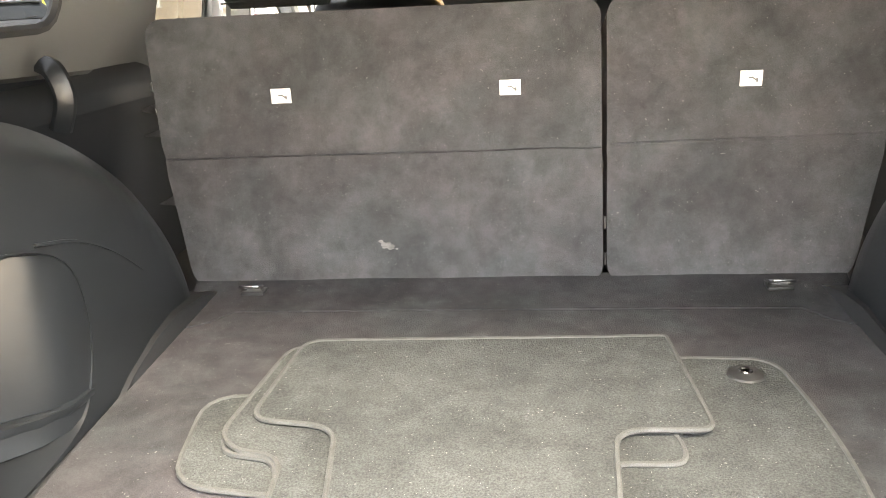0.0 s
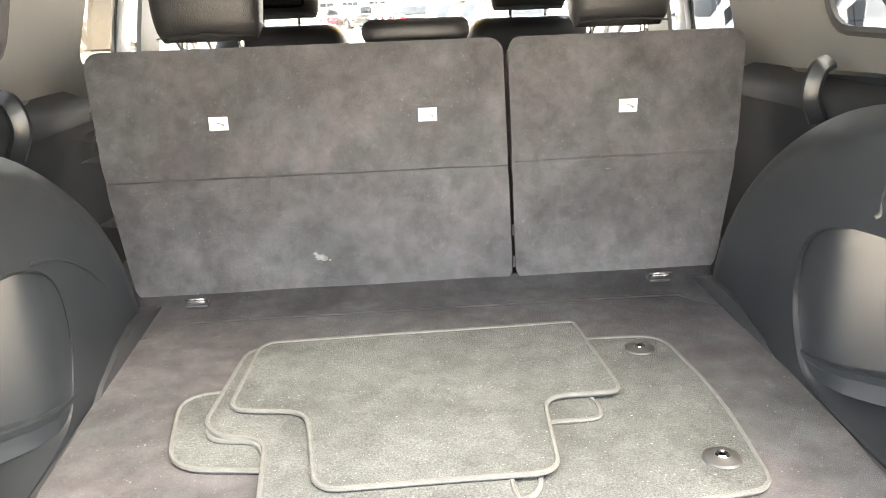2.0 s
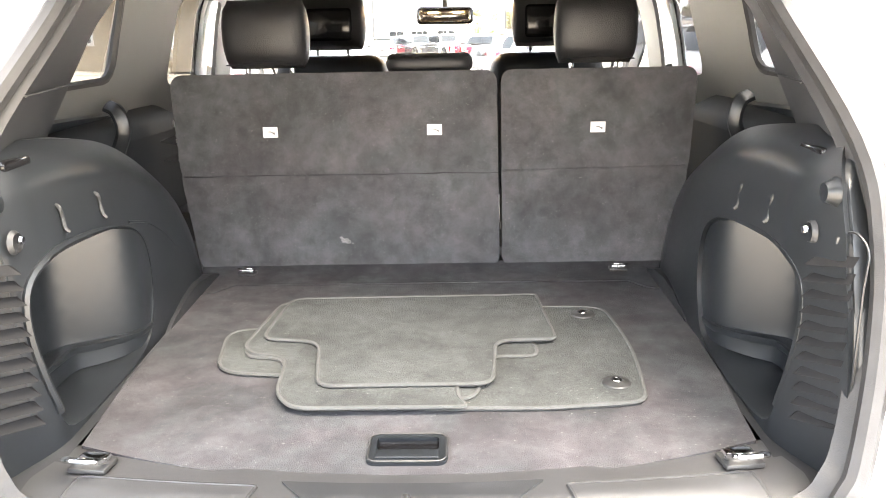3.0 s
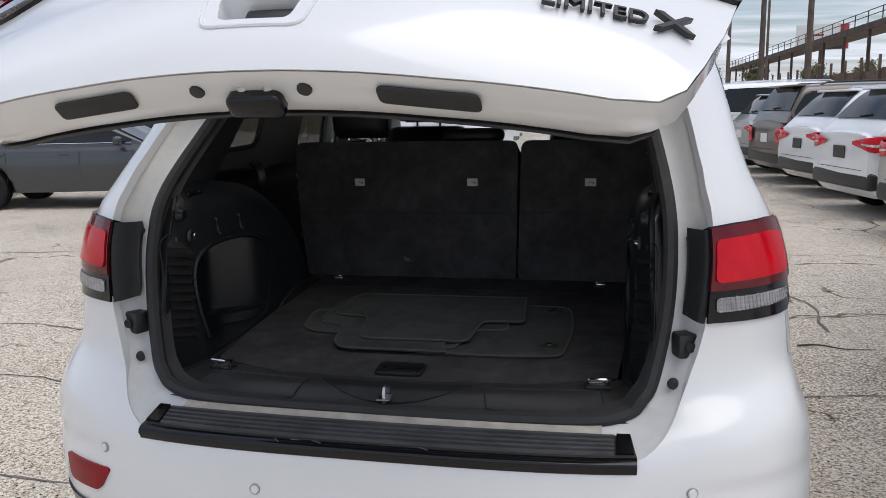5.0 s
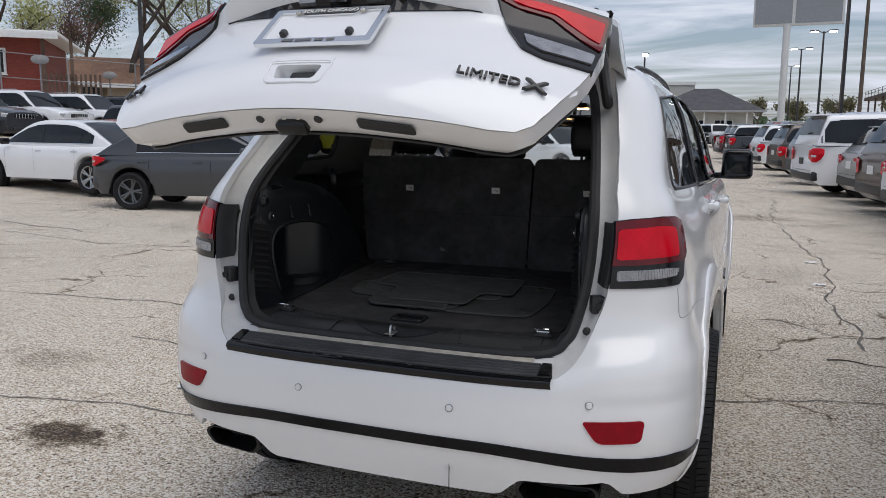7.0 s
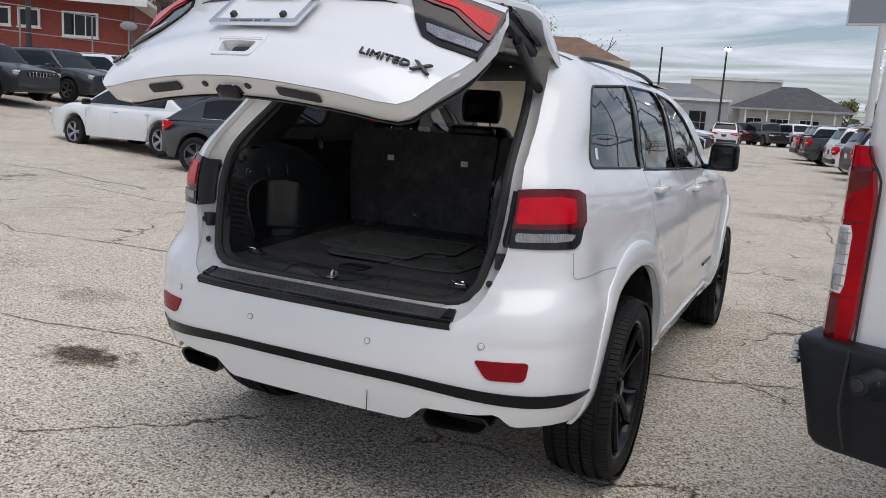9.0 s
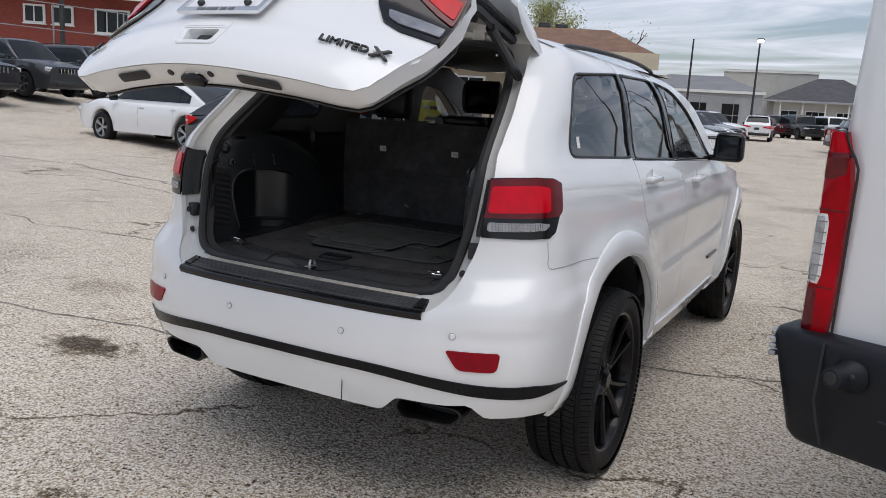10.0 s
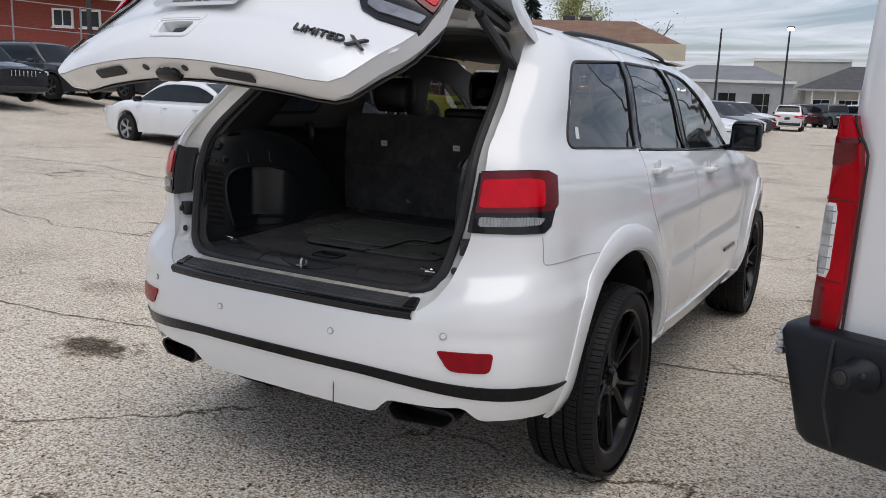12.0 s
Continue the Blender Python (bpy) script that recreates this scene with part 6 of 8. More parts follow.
    for k in range(11):
        z = 0.897 + 0.0215 * k
        part("louvre", loft([[hx(0.300 + 0.055 * j, z + 0.013 * i2 - 0.011 * j, -0.003 - 0.017 * (1 - i2) * (0.3 + 0.7 * j)) for j in (0, 1)] for i2 in (0, 1)]), VENT_BLACK, cover)
        part("louvre_end", loft([[hx(0.355, z - 0.011, -0.020), hx(0.355, z + 0.002, -0.003)], [hx(0.361, z - 0.006, -0.002), hx(0.361, z, -0.002)]]), VENT_BLACK, cover)
    vent_ring = rounded([(0.288, 0.895), (0.288, 1.135), (0.318, 1.155), (0.352, 1.13), (0.356, 0.895)], 0.014)
    part("vent_frame", tube([hx(p[0], p[1], -0.001) for p in densify(vent_ring, 0.03)], 0.0018, 6, closed=True), TRIM_PLASTIC, cover)
    part("vent_lamp", block(0.006, 0.014, 0.014, 0.003, 1, tuple(hx(0.335, 1.138, -0.003))), DARK_STEEL, cover)
    # bag hooks and fittings
    for y, z in ((0.482, 1.148), (0.604, 1.143)):
        part("bag_hook", tube(smooth_line([hx(y, z + 0.020, 0.0), hx(y - 0.003, z + 0.016, -0.006), hx(y + 0.003, z, -0.003), hx(y - 0.002, z - 0.014, -0.006), hx(y, z - 0.020, -0.010)], 4), 0.0032, 8), BLACK_PLASTIC, cover, "small black bag hook")
    part("lamp_bezel", spun([(0.0, 0.0), (0.010, -0.002 * s), (0.013, -0.006 * s), (0.017, 0.0)], 16, "x"), BLACK_PLASTIC, cover, m=Matrix.Translation(hx(0.372, 1.140, -0.002)))
    part("lamp_pin", spun([(0.0, -0.006 * s), (0.005, -0.006 * s), (0.006, 0.0)], 10, "x"), CHROME, cover, m=Matrix.Translation(hx(0.376, 1.142, -0.006)))
    part("cargo_net_knob", spun([(0.0, -0.016 * s), (0.012, -0.014 * s), (0.016, -0.004 * s), (0.020, 0.0)], 14, "x"), TRIM_PLASTIC, cover, m=Matrix.Translation(hx(0.352, 1.195, -0.004)))
    part("cover_slot", block(0.012, 0.070, 0.016, 0.005, 2, tuple(hx(0.44, 1.235, 0.0))), GLOSS_BLACK, cover, "slot for the cargo cover", m=None)
    # ledge between carpet and cover
    part("floor_edge", loft([[(s * 0.49, y, floor_z(y) - 0.004) for y in (0.26, 0.5, 0.8, 1.02)], [(s * 0.56, y, floor_z(y) - 0.006) for y in (0.26, 0.5, 0.8, 1.02)]]), BLACK_PLASTIC, suv, "black plastic edge of the floor")
    # lower pillar trim beside the seal
    pil = [Vector((s * (abs(p.x) - 0.014), p.y + 0.022, p.z)) for p in smooth_line(seal_half[6:11], 5)]
    pil2 = [Vector((s * (0.622 - 0.30 * max(0.0, p.z - 1.42)), max(p.y + 0.05, 0.75 + 1.25 * (p.z - 1.29)), p.z + 0.004)) for p in pil]
    pil3 = [p + Vector((s * 0.055, -0.02, 0)) for p in pil2]
    part("rear_pillar_trim", loft([pil, [a.lerp(b, 0.12) + Vector((s * -0.006, 0, 0)) for a, b in zip(pil, pil2)], [a.lerp(b, 0.55) + Vector((s * -0.010, 0, 0)) for a, b in zip(pil, pil2)], [a.lerp(b, 0.94) + Vector((s * -0.004, 0, 0)) for a, b in zip(pil, pil2)], pil2, pil3]), PILLAR_DARK, suv, "charcoal trim of the rear pillar", 60)
    seam_ = [a.lerp(b, k / 8) + Vector((s * -0.012, 0, 0)) for k in range(9) for a, b in [min(zip(pil, pil2), key=lambda ab: abs(ab[0].z - 1.325))]]
    part("pillar_joint", tube(seam_, 0.0016, 5), RUBBER, suv, "joint across the rear pillar trim")
    # the cover's edge turned on to the seal
    back_edge = curve_of([(0.815, 0.282), (0.95, 0.288), (1.05, 0.302), (1.14, 0.322), (1.20, 0.345), (1.255, 0.40)])
    zs = [0.825 + 0.0215 * k for k in range(21)]
    part("cover_return", loft([[hx(back_edge(z) + 0.012, z, 0.002) for z in zs], [hx(back_edge(z), z, 0.004) for z in zs], [Vector((s * (seal_x(z) - 0.006), seal_y_(z) + 0.010, z)) for z in zs], [Vector((s * (seal_x(z) + 0.02), seal_y_(z) + 0.012, z)) for z in zs]]), TRIM_PLASTIC, cover, smooth=60)
    # black rubber round the front of the quarter window, and the floor beside the seats
    part("window_edging", tube([Vector((s, 1, 1)) * body(w_of_y(p[0], p[1]), p[1], -0.070) for p in densify(inner_q, 0.03) if p[0] > 0.80], 0.009, 6), RUBBER, suv, "black rubber edging of the quarter window")
    part("side_floor", loft([[(s * x, y, 0.846 + 0.02 * (y > 1.0)) for y in (0.92, 1.05, 1.3, 1.7)] for x in (0.50, 0.68)]), BLACK_PLASTIC, suv, "dark floor beside the seatback")
part("headliner", loft([[(0.60 * k / 8, y, 1.640 - 0.018 * (abs(k) / 8) ** 2 + 0.010 * math.sin((y - 0.8) * 1.3)) for k in range(-8, 9)] for y in [0.79 + 0.13 * i for i in range(16)]]), HEADLINER, suv, "dark cloth headliner", 60)
part("headliner_lip", block(1.0, 0.10, 0.018, 0.006, 2, (0, 0.86, 1.630)), HEADLINER, suv)
for x in (-0.19, 0.30):
    part("ceiling_fitting", spun([(0, 0.0), (0.008, 0.001), (0.010, 0.008)], 10, "z"), CHROME, suv, m=pose(x, 1.0, 1.612))
part("cabin_floor", block(1.30, 2.9, 0.02, 0, 1, (0, 2.0, 0.62)), BLACK_PLASTIC, suv, "dark cabin floor")
part("cargo_tub", block(1.30, 1.0, 0.02, 0, 1, (0, 0.75, 0.70)), BLACK_PLASTIC, suv)

# ---- loose floor mats, stacked on the load floor ----
def mat_thing(nm, label, outline, h, wave=0.0, grommets=()):
    loop_ = [Vector(p) for p in outline]

    def g(u, v, e=0.0):
        return Vector((u, v, floor_z(v) + h + e + 0.004 * noise.noise(Vector((u * 4, v * 4, h * 50))) * wave))
    pile = sheet(loop_, [], lambda u, v: g(u, v), 0.025, 0.006)
    ob = part(nm, pile, MAT_PILE, None, smooth=60)
    tagged(ob, label, "floor mat", "car floor mats")
    part("binding", tube([g(p[0], p[1], -0.001) for p in densify(loop_, 0.02)], 0.0035, 6, closed=True), MAT_EDGE, ob, "stitched grey edging")
    for x, y in grommets:
        gr = part("grommet", spun([(0.006, 0.004), (0.010, 0.005), (0.014, 0.003), (0.022, 0.0015), (0.024, -0.001)], 20, "z"), DARK_STEEL, ob, "black eyelet ring", m=Matrix.Translation(g(x, y, 0.001)))
        part("eyelet", spun([(0.004, 0.005), (0.007, 0.0065), (0.010, 0.004)], 14, "z"), CHROME, ob, m=Matrix.Translation(g(x, y, 0.001)))
    return ob


mat_thing("floor_mat", "long grey carpet floor mat with two eyelets, lying lowest", rounded([(-0.378, 0.790), (-0.20, 0.80), (0.0, 0.90), (0.352, 0.892), (0.372, 0.70), (0.352, 0.494), (0.20, 0.478), (0.0, 0.48), (-0.10, 0.58), (-0.352, 0.612)], [0.05, 0.02, 0.02, 0.04, 0.3, 0.03, 0.02, 0.02, 0.02, 0.05], 5), 0.006, 0.4, ((0.306, 0.850), (0.316, 0.556)))
mat_thing("floor_mat", "grey carpet floor mat with notched sides, half hidden", rounded([(-0.298, 0.865), (0.10, 0.87), (0.20, 0.70), (0.198, 0.655), (0.12, 0.655), (0.085, 0.500), (-0.205, 0.505), (-0.235, 0.62), (-0.250, 0.655), (-0.315, 0.665), (-0.322, 0.715)], [0.03, 0.02, 0.03, 0.02, 0.02, 0.03, 0.05, 0.03, 0.03, 0.03, 0.03], 5), 0.0095, 0.3)
mat_thing("floor_mat", "grey carpet floor mat with rounded tab, below the top one", rounded([(-0.302, 0.915), (0.05, 0.92), (0.06, 0.50), (0.078, 0.470), (-0.195, 0.470), (-0.228, 0.520), (-0.238, 0.655), (-0.300, 0.668), (-0.325, 0.700)], [0.03, 0.02, 0.02, 0.03, 0.03, 0.05, 0.03, 0.03, 0.03], 5), 0.013, 0.3)
mat_thing("floor_mat", "grey carpet floor mat with cut-out sides on top of the stack", rounded([(-0.282, 0.925), (0.222, 0.938), (0.238, 0.708), (0.128, 0.706), (0.116, 0.536), (-0.165, 0.533), (-0.190, 0.708), (-0.298, 0.722)], [0.03, 0.008, 0.02, 0.035, 0.03, 0.03, 0.035, 0.03], 6), 0.0180, 0.3)

# ---- other vehicles ----
PAINTS = {
    "white": WHITE_PAINT,
    "charcoal": surface("charcoal_paint", (0.050, 0.053, 0.058), 0.28, metal=0.35, vary=0.05, scale=2.0, coat=0.8),
    "black": surface("black_paint", (0.014, 0.015, 0.017), 0.22, vary=0.1, scale=2.0, coat=0.8),
    "slate": surface("slate_paint", (0.075, 0.085, 0.095), 0.28, metal=0.3, vary=0.05, scale=2.0, coat=0.8),
    "silver": surface("silver_paint", (0.42, 0.43, 0.44), 0.28, metal=0.5, vary=0.05, scale=2.0, coat=0.7),
    "red": surface("red_paint", (0.36, 0.020, 0.022), 0.25, vary=0.06, scale=2.0, coat=0.8),
    "maroon": surface("maroon_paint", (0.10, 0.012, 0.018), 0.25, vary=0.06, scale=2.0, coat=0.8),
    "yellow": surface("yellow_paint", (0.62, 0.60, 0.020), 0.3, vary=0.05, scale=2.0, coat=0.7),
    "bronze": surface("bronze_paint", (0.12, 0.095, 0.080), 0.28, metal=0.3, vary=0.05, scale=2.0, coat=0.7),
}
HEAD_LENS = surface("headlamp_lens", (0.55, 0.56, 0.57), 0.10, vary=0.4, scale=18.0, coat=0.8)
KINDS = {
    # length, half width, roof, belt, hood, deck, cabin at the belt (rear, front), cabin at the roof (rear, front), wheel radius, wheelbase
    "suv": (4.78, 0.950, 1.74, 1.10, 1.06, 1.10, (-2.32, 1.12), (-1.98, 0.42), 0.375, 2.85),
    "big_suv": (5.30, 1.010, 1.90, 1.20, 1.18, 1.20, (-2.58, 1.30), (-2.32, 0.62), 0.41, 3.07),
    "crossover": (4.55, 0.920, 1.64, 1.04, 1.00, 1.06, (-2.20, 1.15), (-1.62, 0.35), 0.36, 2.70),
    "sedan": (4.90, 0.925, 1.46, 0.96, 0.93, 1.03, (-2.02, 1.24), (-1.02, 0.26), 0.335, 2.83),
    "hatchback": (4.30, 0.900, 1.47, 0.98, 0.93, 1.00, (-2.07, 1.12), (-1.22, 0.10), 0.335, 2.73),
    "coupe": (4.60, 0.900, 1.38, 0.93, 0.90, 1.00, (-1.90, 0.95), (-0.95, 0.05), 0.335, 2.70),
    "pickup": (5.85, 1.020, 1.93, 1.25, 1.20, 1.25, (-0.55, 1.62), (-0.35, 1.00), 0.41, 3.65),
    "boxy_suv": (4.35, 0.930, 1.86, 1.16, 1.10, 1.16, (-2.12, 0.66), (-2.02, 0.36), 0.41, 2.55),
}
far_wheels = {}


def far_wheel(r, dark, spare=None):
    key = (r, dark)
    if key not in far_wheels:
        w = 0.23
        ty = spun([(r * 0.64, -w * 0.45), (r * 0.86, -w * 0.5), (r * 0.97, -w * 0.42), (r, -w * 0.25), (r, w * 0.25), (r * 0.97, w * 0.42), (r * 0.86, w * 0.5), (r * 0.66, w * 0.45)], 28, "x")
        ri = spun([(0.0, w * 0.30), (0.05, w * 0.30), (0.055, w * 0.24)], 14, "x")
        ri = merge(ri, spun([(r * 0.60, w * 0.05), (r * 0.62, w * 0.40), (r * 0.67, w * 0.44), (r * 0.67, w * 0.30)], 28, "x"))
        for k in range(5):
            for d in (-0.13, 0.13):
                a = 2 * math.pi * k / 5 + d
                ri = merge(ri, tube([(w * 0.26, 0.04 * math.cos(a), 0.04 * math.sin(a)), (w * 0.36, r * 0.63 * math.cos(a), r * 0.63 * math.sin(a))], [0.020, 0.026], 6, squash=0.7))
        di = spun([(0.0, 0.0), (r * 0.62, 0.0)], 24, "x")
        far_wheels[key] = (ty, ri, di)
        t = part("wheel", ty, TYRE, None)
        far_wheels[key] = [t, part("rim", ri, RIM_GREY if dark else RIM_SILVER, t), part("wheel_well", di, RUBBER, t)]
        return far_wheels[key], True
    return far_wheels[key], False


def vehicle(kind, paint, x, y, az, label, dark_rims=False, group="parked cars", cladding=True, z=None, detail=True, tails="wide", grille="bars"):
    L, W, roof, belt_, hood, deck, cb, ct, wr, wb = KINDS[kind]
    mat_ = PAINTS[paint]
    zz = ground_z(x, y) if z is None else z
    car = thing("parked_" + ("pickup" if kind == "pickup" else "car"), label, "pickup" if kind == "pickup" else "car", group, pose(x, y, zz, 0, 0, -az))
    ax = (-wb / 2 - 0.02, wb / 2 - 0.02)
    h = L / 2

    def top(yy):
        t = deck + (belt_ - deck) * ease(cb[0] - 0.15, cb[0] + 0.25, yy)
        t += (hood + 0.05 - belt_) * ease(cb[1] - 0.25, cb[1] + 0.05, yy)
        t -= (0.16 if kind != "boxy_suv" else 0.04) * ease(cb[1], h, yy) ** 1.6
        return t

    def wid(yy):
        return W * (1 - 0.17 * (abs(yy) / h) ** 7 - 0.02 * (abs(yy) / h) ** 2)
    ys = sorted(set([round(-h + L * k / 56, 4) for k in range(57)] + [-h + 0.02, -h + 0.05, h - 0.02, h - 0.05]))
    rows = []
    for yy in ys:
        e = (abs(yy) / h)
        w, t = wid(yy), top(yy)
        end = ease(0.93, 1.0, e)
        zb = 0.26 + 0.13 * end
        for a in ax:
            d = abs(yy - a)
            if d < wr + 0.065:
                zb = max(zb, wr + math.sqrt((wr + 0.065) ** 2 - d * d))
        t -= 0.10 * end if kind in ("sedan", "coupe", "hatchback") else 0.05 * end
        half = [(0.0, zb), (w - 0.16, zb), (w - 0.03, zb + 0.015), (w - 0.004, max(zb + 0.05, 0.46)), (w, max(zb + 0.09, 0.66)), (w - 0.012, max(zb + 0.12, 0.84)), (w - 0.045, max(zb + 0.15, t - 0.05)), (w - 0.12, max(zb + 0.16, t)), (w * 0.5, max(zb + 0.17, t + 0.025)), (0, max(zb + 0.17, t + 0.035))]
        bow = 0.05 * end
        rows.append([(px, yy - math.copysign(bow * ((pz - 0.65) / 0.5) ** 2, yy), pz) for px, pz in half] + [(-px, yy - math.copysign(bow * ((pz - 0.65) / 0.5) ** 2, yy), pz) for px, pz in reversed(half[1:-1])])
    part("body", loft(rows, closed=True, caps=True), mat_, car, "", 40)

    # cabin: a shell over the belt line, its roof an arch between the slopes of the two screens
    base = belt_ - 0.03
    arch_ = {"sedan": 0.075, "hatchback": 0.075, "coupe": 0.085, "crossover": 0.055}.get(kind, 0.022)
    sweep_ = 0.10 if kind != "boxy_suv" else 0.03
    r0, f0 = ct[0], ct[1]

    def smin(a, b, k):
        q = max(k - abs(a - b), 0.0) / k
        return min(a, b) - q * q * k * 0.25

    def crest(yy):
        mid = (r0 + f0) / 2 + 0.22
        rear = base + (yy - cb[0]) * (roof - base) / (r0 - cb[0])
        front = base + (cb[1] - yy) * (roof - base) / (cb[1] - f0)
        return max(base + 0.004, smin(smin(rear, front, 0.10), roof - arch_ * ((yy - mid) / 1.2) ** 2, 0.16))

    def flank(yy, z):
        """Half width of the cabin at a height, drawn in towards the two screens."""
        k = (z - base) / (roof - base)
        e = max(0.0, (yy - f0) / (cb[1] - f0), (r0 - yy) / (r0 - cb[0]) * 0.8)
        return W - 0.075 - (0.20 if kind != "boxy_suv" else 0.09) * max(k, 0) ** 1.2 - sweep_ * min(e, 1) ** 2

    def shoulder(yy):
        return base + max(0.0, (crest(yy) - base) * 0.86 - 0.015)

    def section(yy):
        t, hs = crest(yy), shoulder(yy)
        pts = [(flank(yy, base + (hs - base) * k / 3), base + (hs - base) * k / 3) for k in range(4)]
        xs, rise = pts[-1][0], t - hs
        pts += [(xs - rise * (0.18 + 0.0), hs + rise * 0.48), (xs - rise * 0.62, hs + rise * 0.84), (xs - rise * 1.5 if rise < xs / 2 else xs * 0.4, t - rise * 0.02), (xs * 0.35, t + 0.016), (0.0, t + 0.022)]
        return [Vector((px, yy, pz)) for px, pz in pts] + [Vector((-px, yy, pz)) for px, pz in reversed(pts[:-1])]

    n_st = 44
    st = [cb[0] + (cb[1] - cb[0]) * k / n_st for k in range(n_st + 1)]
    part("cabin", loft([section(yy) for yy in st], caps=True), mat_, car, smooth=60)

    def screen(nm, ya, yb, dy):
        """A pane lying on the front or rear slope, inside its pillars."""
        def at(u, yy):
            xs = max(0.2, flank(yy, shoulder(yy)) - (crest(yy) - shoulder(yy)) * 0.7 - 0.05)
            q = 2 * u - 1
            return Vector((q * xs, yy + dy * (1 + 1.2 * (1 - q * q)), crest(yy) + 0.012 + 0.010 * (1 - q * q)))
        return part(nm, loft([[at(u / 8, ya + (yb - ya) * v / 8) for u in range(9)] for v in range(9)]), DARK_GLASS, car, smooth=60)
    screen("windshield", f0 + 0.05, cb[1] - 0.05, 0.010)
    if kind != "pickup":
        screen("rear_glass", cb[0] + 0.30 * (r0 - cb[0]) if kind not in ("sedan", "coupe", "hatchback") else cb[0] + 0.12 * (r0 - cb[0]), r0 - 0.02, -0.010)
    splits = {"suv": (0.035, 0.29, 0.62, 0.955), "big_suv": (0.035, 0.30, 0.62, 0.95), "crossover": (0.10, 0.27, 0.61, 0.93), "sedan": (0.17, 0.25, 0.58, 0.90), "hatchback": (0.26, 0.56, 0.90), "coupe": (0.18, 0.28, 0.57, 0.90), "pickup": (0.05, 0.10, 0.52, 0.94), "boxy_suv": (0.03, 0.36, 0.66, 0.96)}[kind]

    def pane_on(nm, a, b, lo, hi, out, s, material):
        """A side pane between two stations, its top edge under the roof's shoulder."""
        rows_ = []
        for v in range(5):
            row = []
            for u in range(10):
                yy = cb[0] + (cb[1] - cb[0]) * (a + (b - a) * u / 9)
                zz_ = base + lo + (max(shoulder(yy) - base - hi, lo + 0.004) - lo) * v / 4
                row.append(Vector((s * (flank(yy, zz_) + out), yy, zz_)))
            rows_.append(row)
        return part(nm, loft(rows_), material, car, smooth=60)
    for s in (-1, 1):
        pane_on("window_band", splits[0] - 0.012, splits[-1] + 0.012, 0.060, 0.004, 0.004, s, GLOSS_BLACK)
        for a, b in zip(splits[:-1], splits[1:]):
            pane_on("side_glass", a + 0.006, b - 0.006, 0.074, 0.020, 0.008, s, DARK_GLASS)
        if kind in ("sedan", "hatchback", "suv") and paint != "yellow":
            lo_ = [cb[0] + (cb[1] - cb[0]) * (splits[0] - 0.012 + (splits[-1] - splits[0] + 0.024) * u / 12) for u in range(13)]
            part("window_trim", tube([Vector((s * (flank(yy, base + 0.058) + 0.008), yy, base + 0.058)) for yy in lo_], 0.007, 5), CHROME, car, "bright window trim")
        # lamps, mirrors, handles, wheels
        big = kind in ("suv", "big_suv", "boxy_suv", "pickup")
        zc = deck - (0.20 if big else 0.15)
        lens_path = [(0.40 if tails == "wide" and not big else 0.56, 0.0, 0.022, 0.015), (0.62, 0.004, 0.060, 0.010), (0.80, 0.012, 0.085, 0.0), (0.875, 0.055, 0.095, 0.0), (0.935, 0.13, 0.085, 0.010), (0.975, 0.26, 0.045, 0.030), (0.985, 0.34, 0.010, 0.045)]
        if big:
            lens_path = [(0.60, 0.0, 0.10, -0.04), (0.76, 0.004, 0.14, -0.05), (0.83, 0.015, 0.16, -0.05), (0.90, 0.07, 0.16, -0.05), (0.945, 0.15, 0.13, -0.02), (0.965, 0.22, 0.06, 0.02)]
        rows_ = []
        for off in (0.0, 0.026, 0.026, 0.0):
            rows_.append([Vector((s * (fx * W + off * (fx - 0.3)), -h + fy - off * (1.15 - fx), zc + dz + (1 if len(rows_) < 2 else -1) * hh_ * (1.0 if off == 0 else 0.9))) for fx, fy, hh_, dz in lens_path])
        tl = part("tail_lamp", loft(rows_), RED_LENS, car, "red tail lamp wrapped round the corner", 60)
        part("lens_strip", loft([[Vector((s * (fx * W + 0.030 * (fx - 0.3)), -h + fy - 0.030 * (1.15 - fx), zc + dz + q * hh_)) for fx, fy, hh_, dz in lens_path[1:-2]] for q in (-0.28, 0.05)]), HEAD_LENS, tl)
        part("headlamp", block(0.36, 0.18, 0.13, 0.04, 3, (s * (wid(h - 0.1) - 0.16), h - 0.10, hood - 0.23)), HEAD_LENS, car, "headlamp")
        part("door_mirror", block(0.20, 0.09, 0.13, 0.035, 3, (s * (W + 0.06), cb[1] - 0.42, belt_ + 0.06)), mat_ if paint != "white" else GLOSS_BLACK, car)
        for hy in (cb[0] + 0.36 * (cb[1] - cb[0]) + 0.02, cb[0] + 0.68 * (cb[1] - cb[0])):
            if kind not in ("coupe",) or hy > 0:
                part("door_handle", block(0.02, 0.17, 0.025, 0.008, 2, (s * (W - 0.012), hy - 0.35 + 0.1, belt_ - 0.13)), CHROME if dark_rims is False else mat_, car)
        for gy_ in (ax[1] - wr - 0.12, 0.08, ax[0] + wr + 0.02):
            part("door_seam", block(0.003, 0.005, belt_ - 0.50, 0, 1, (s * (wid(gy_) - 0.002), gy_, 0.42 + (belt_ - 0.50) / 2)), SENSOR_GREY if paint == "white" else RUBBER, car)
        if cladding:
            part("sill_cladding", block(0.05, wb - 2 * wr - 0.16, 0.12, 0.02, 2, (s * (W - 0.035), -0.02, 0.335)), BLACK_PLASTIC, car)
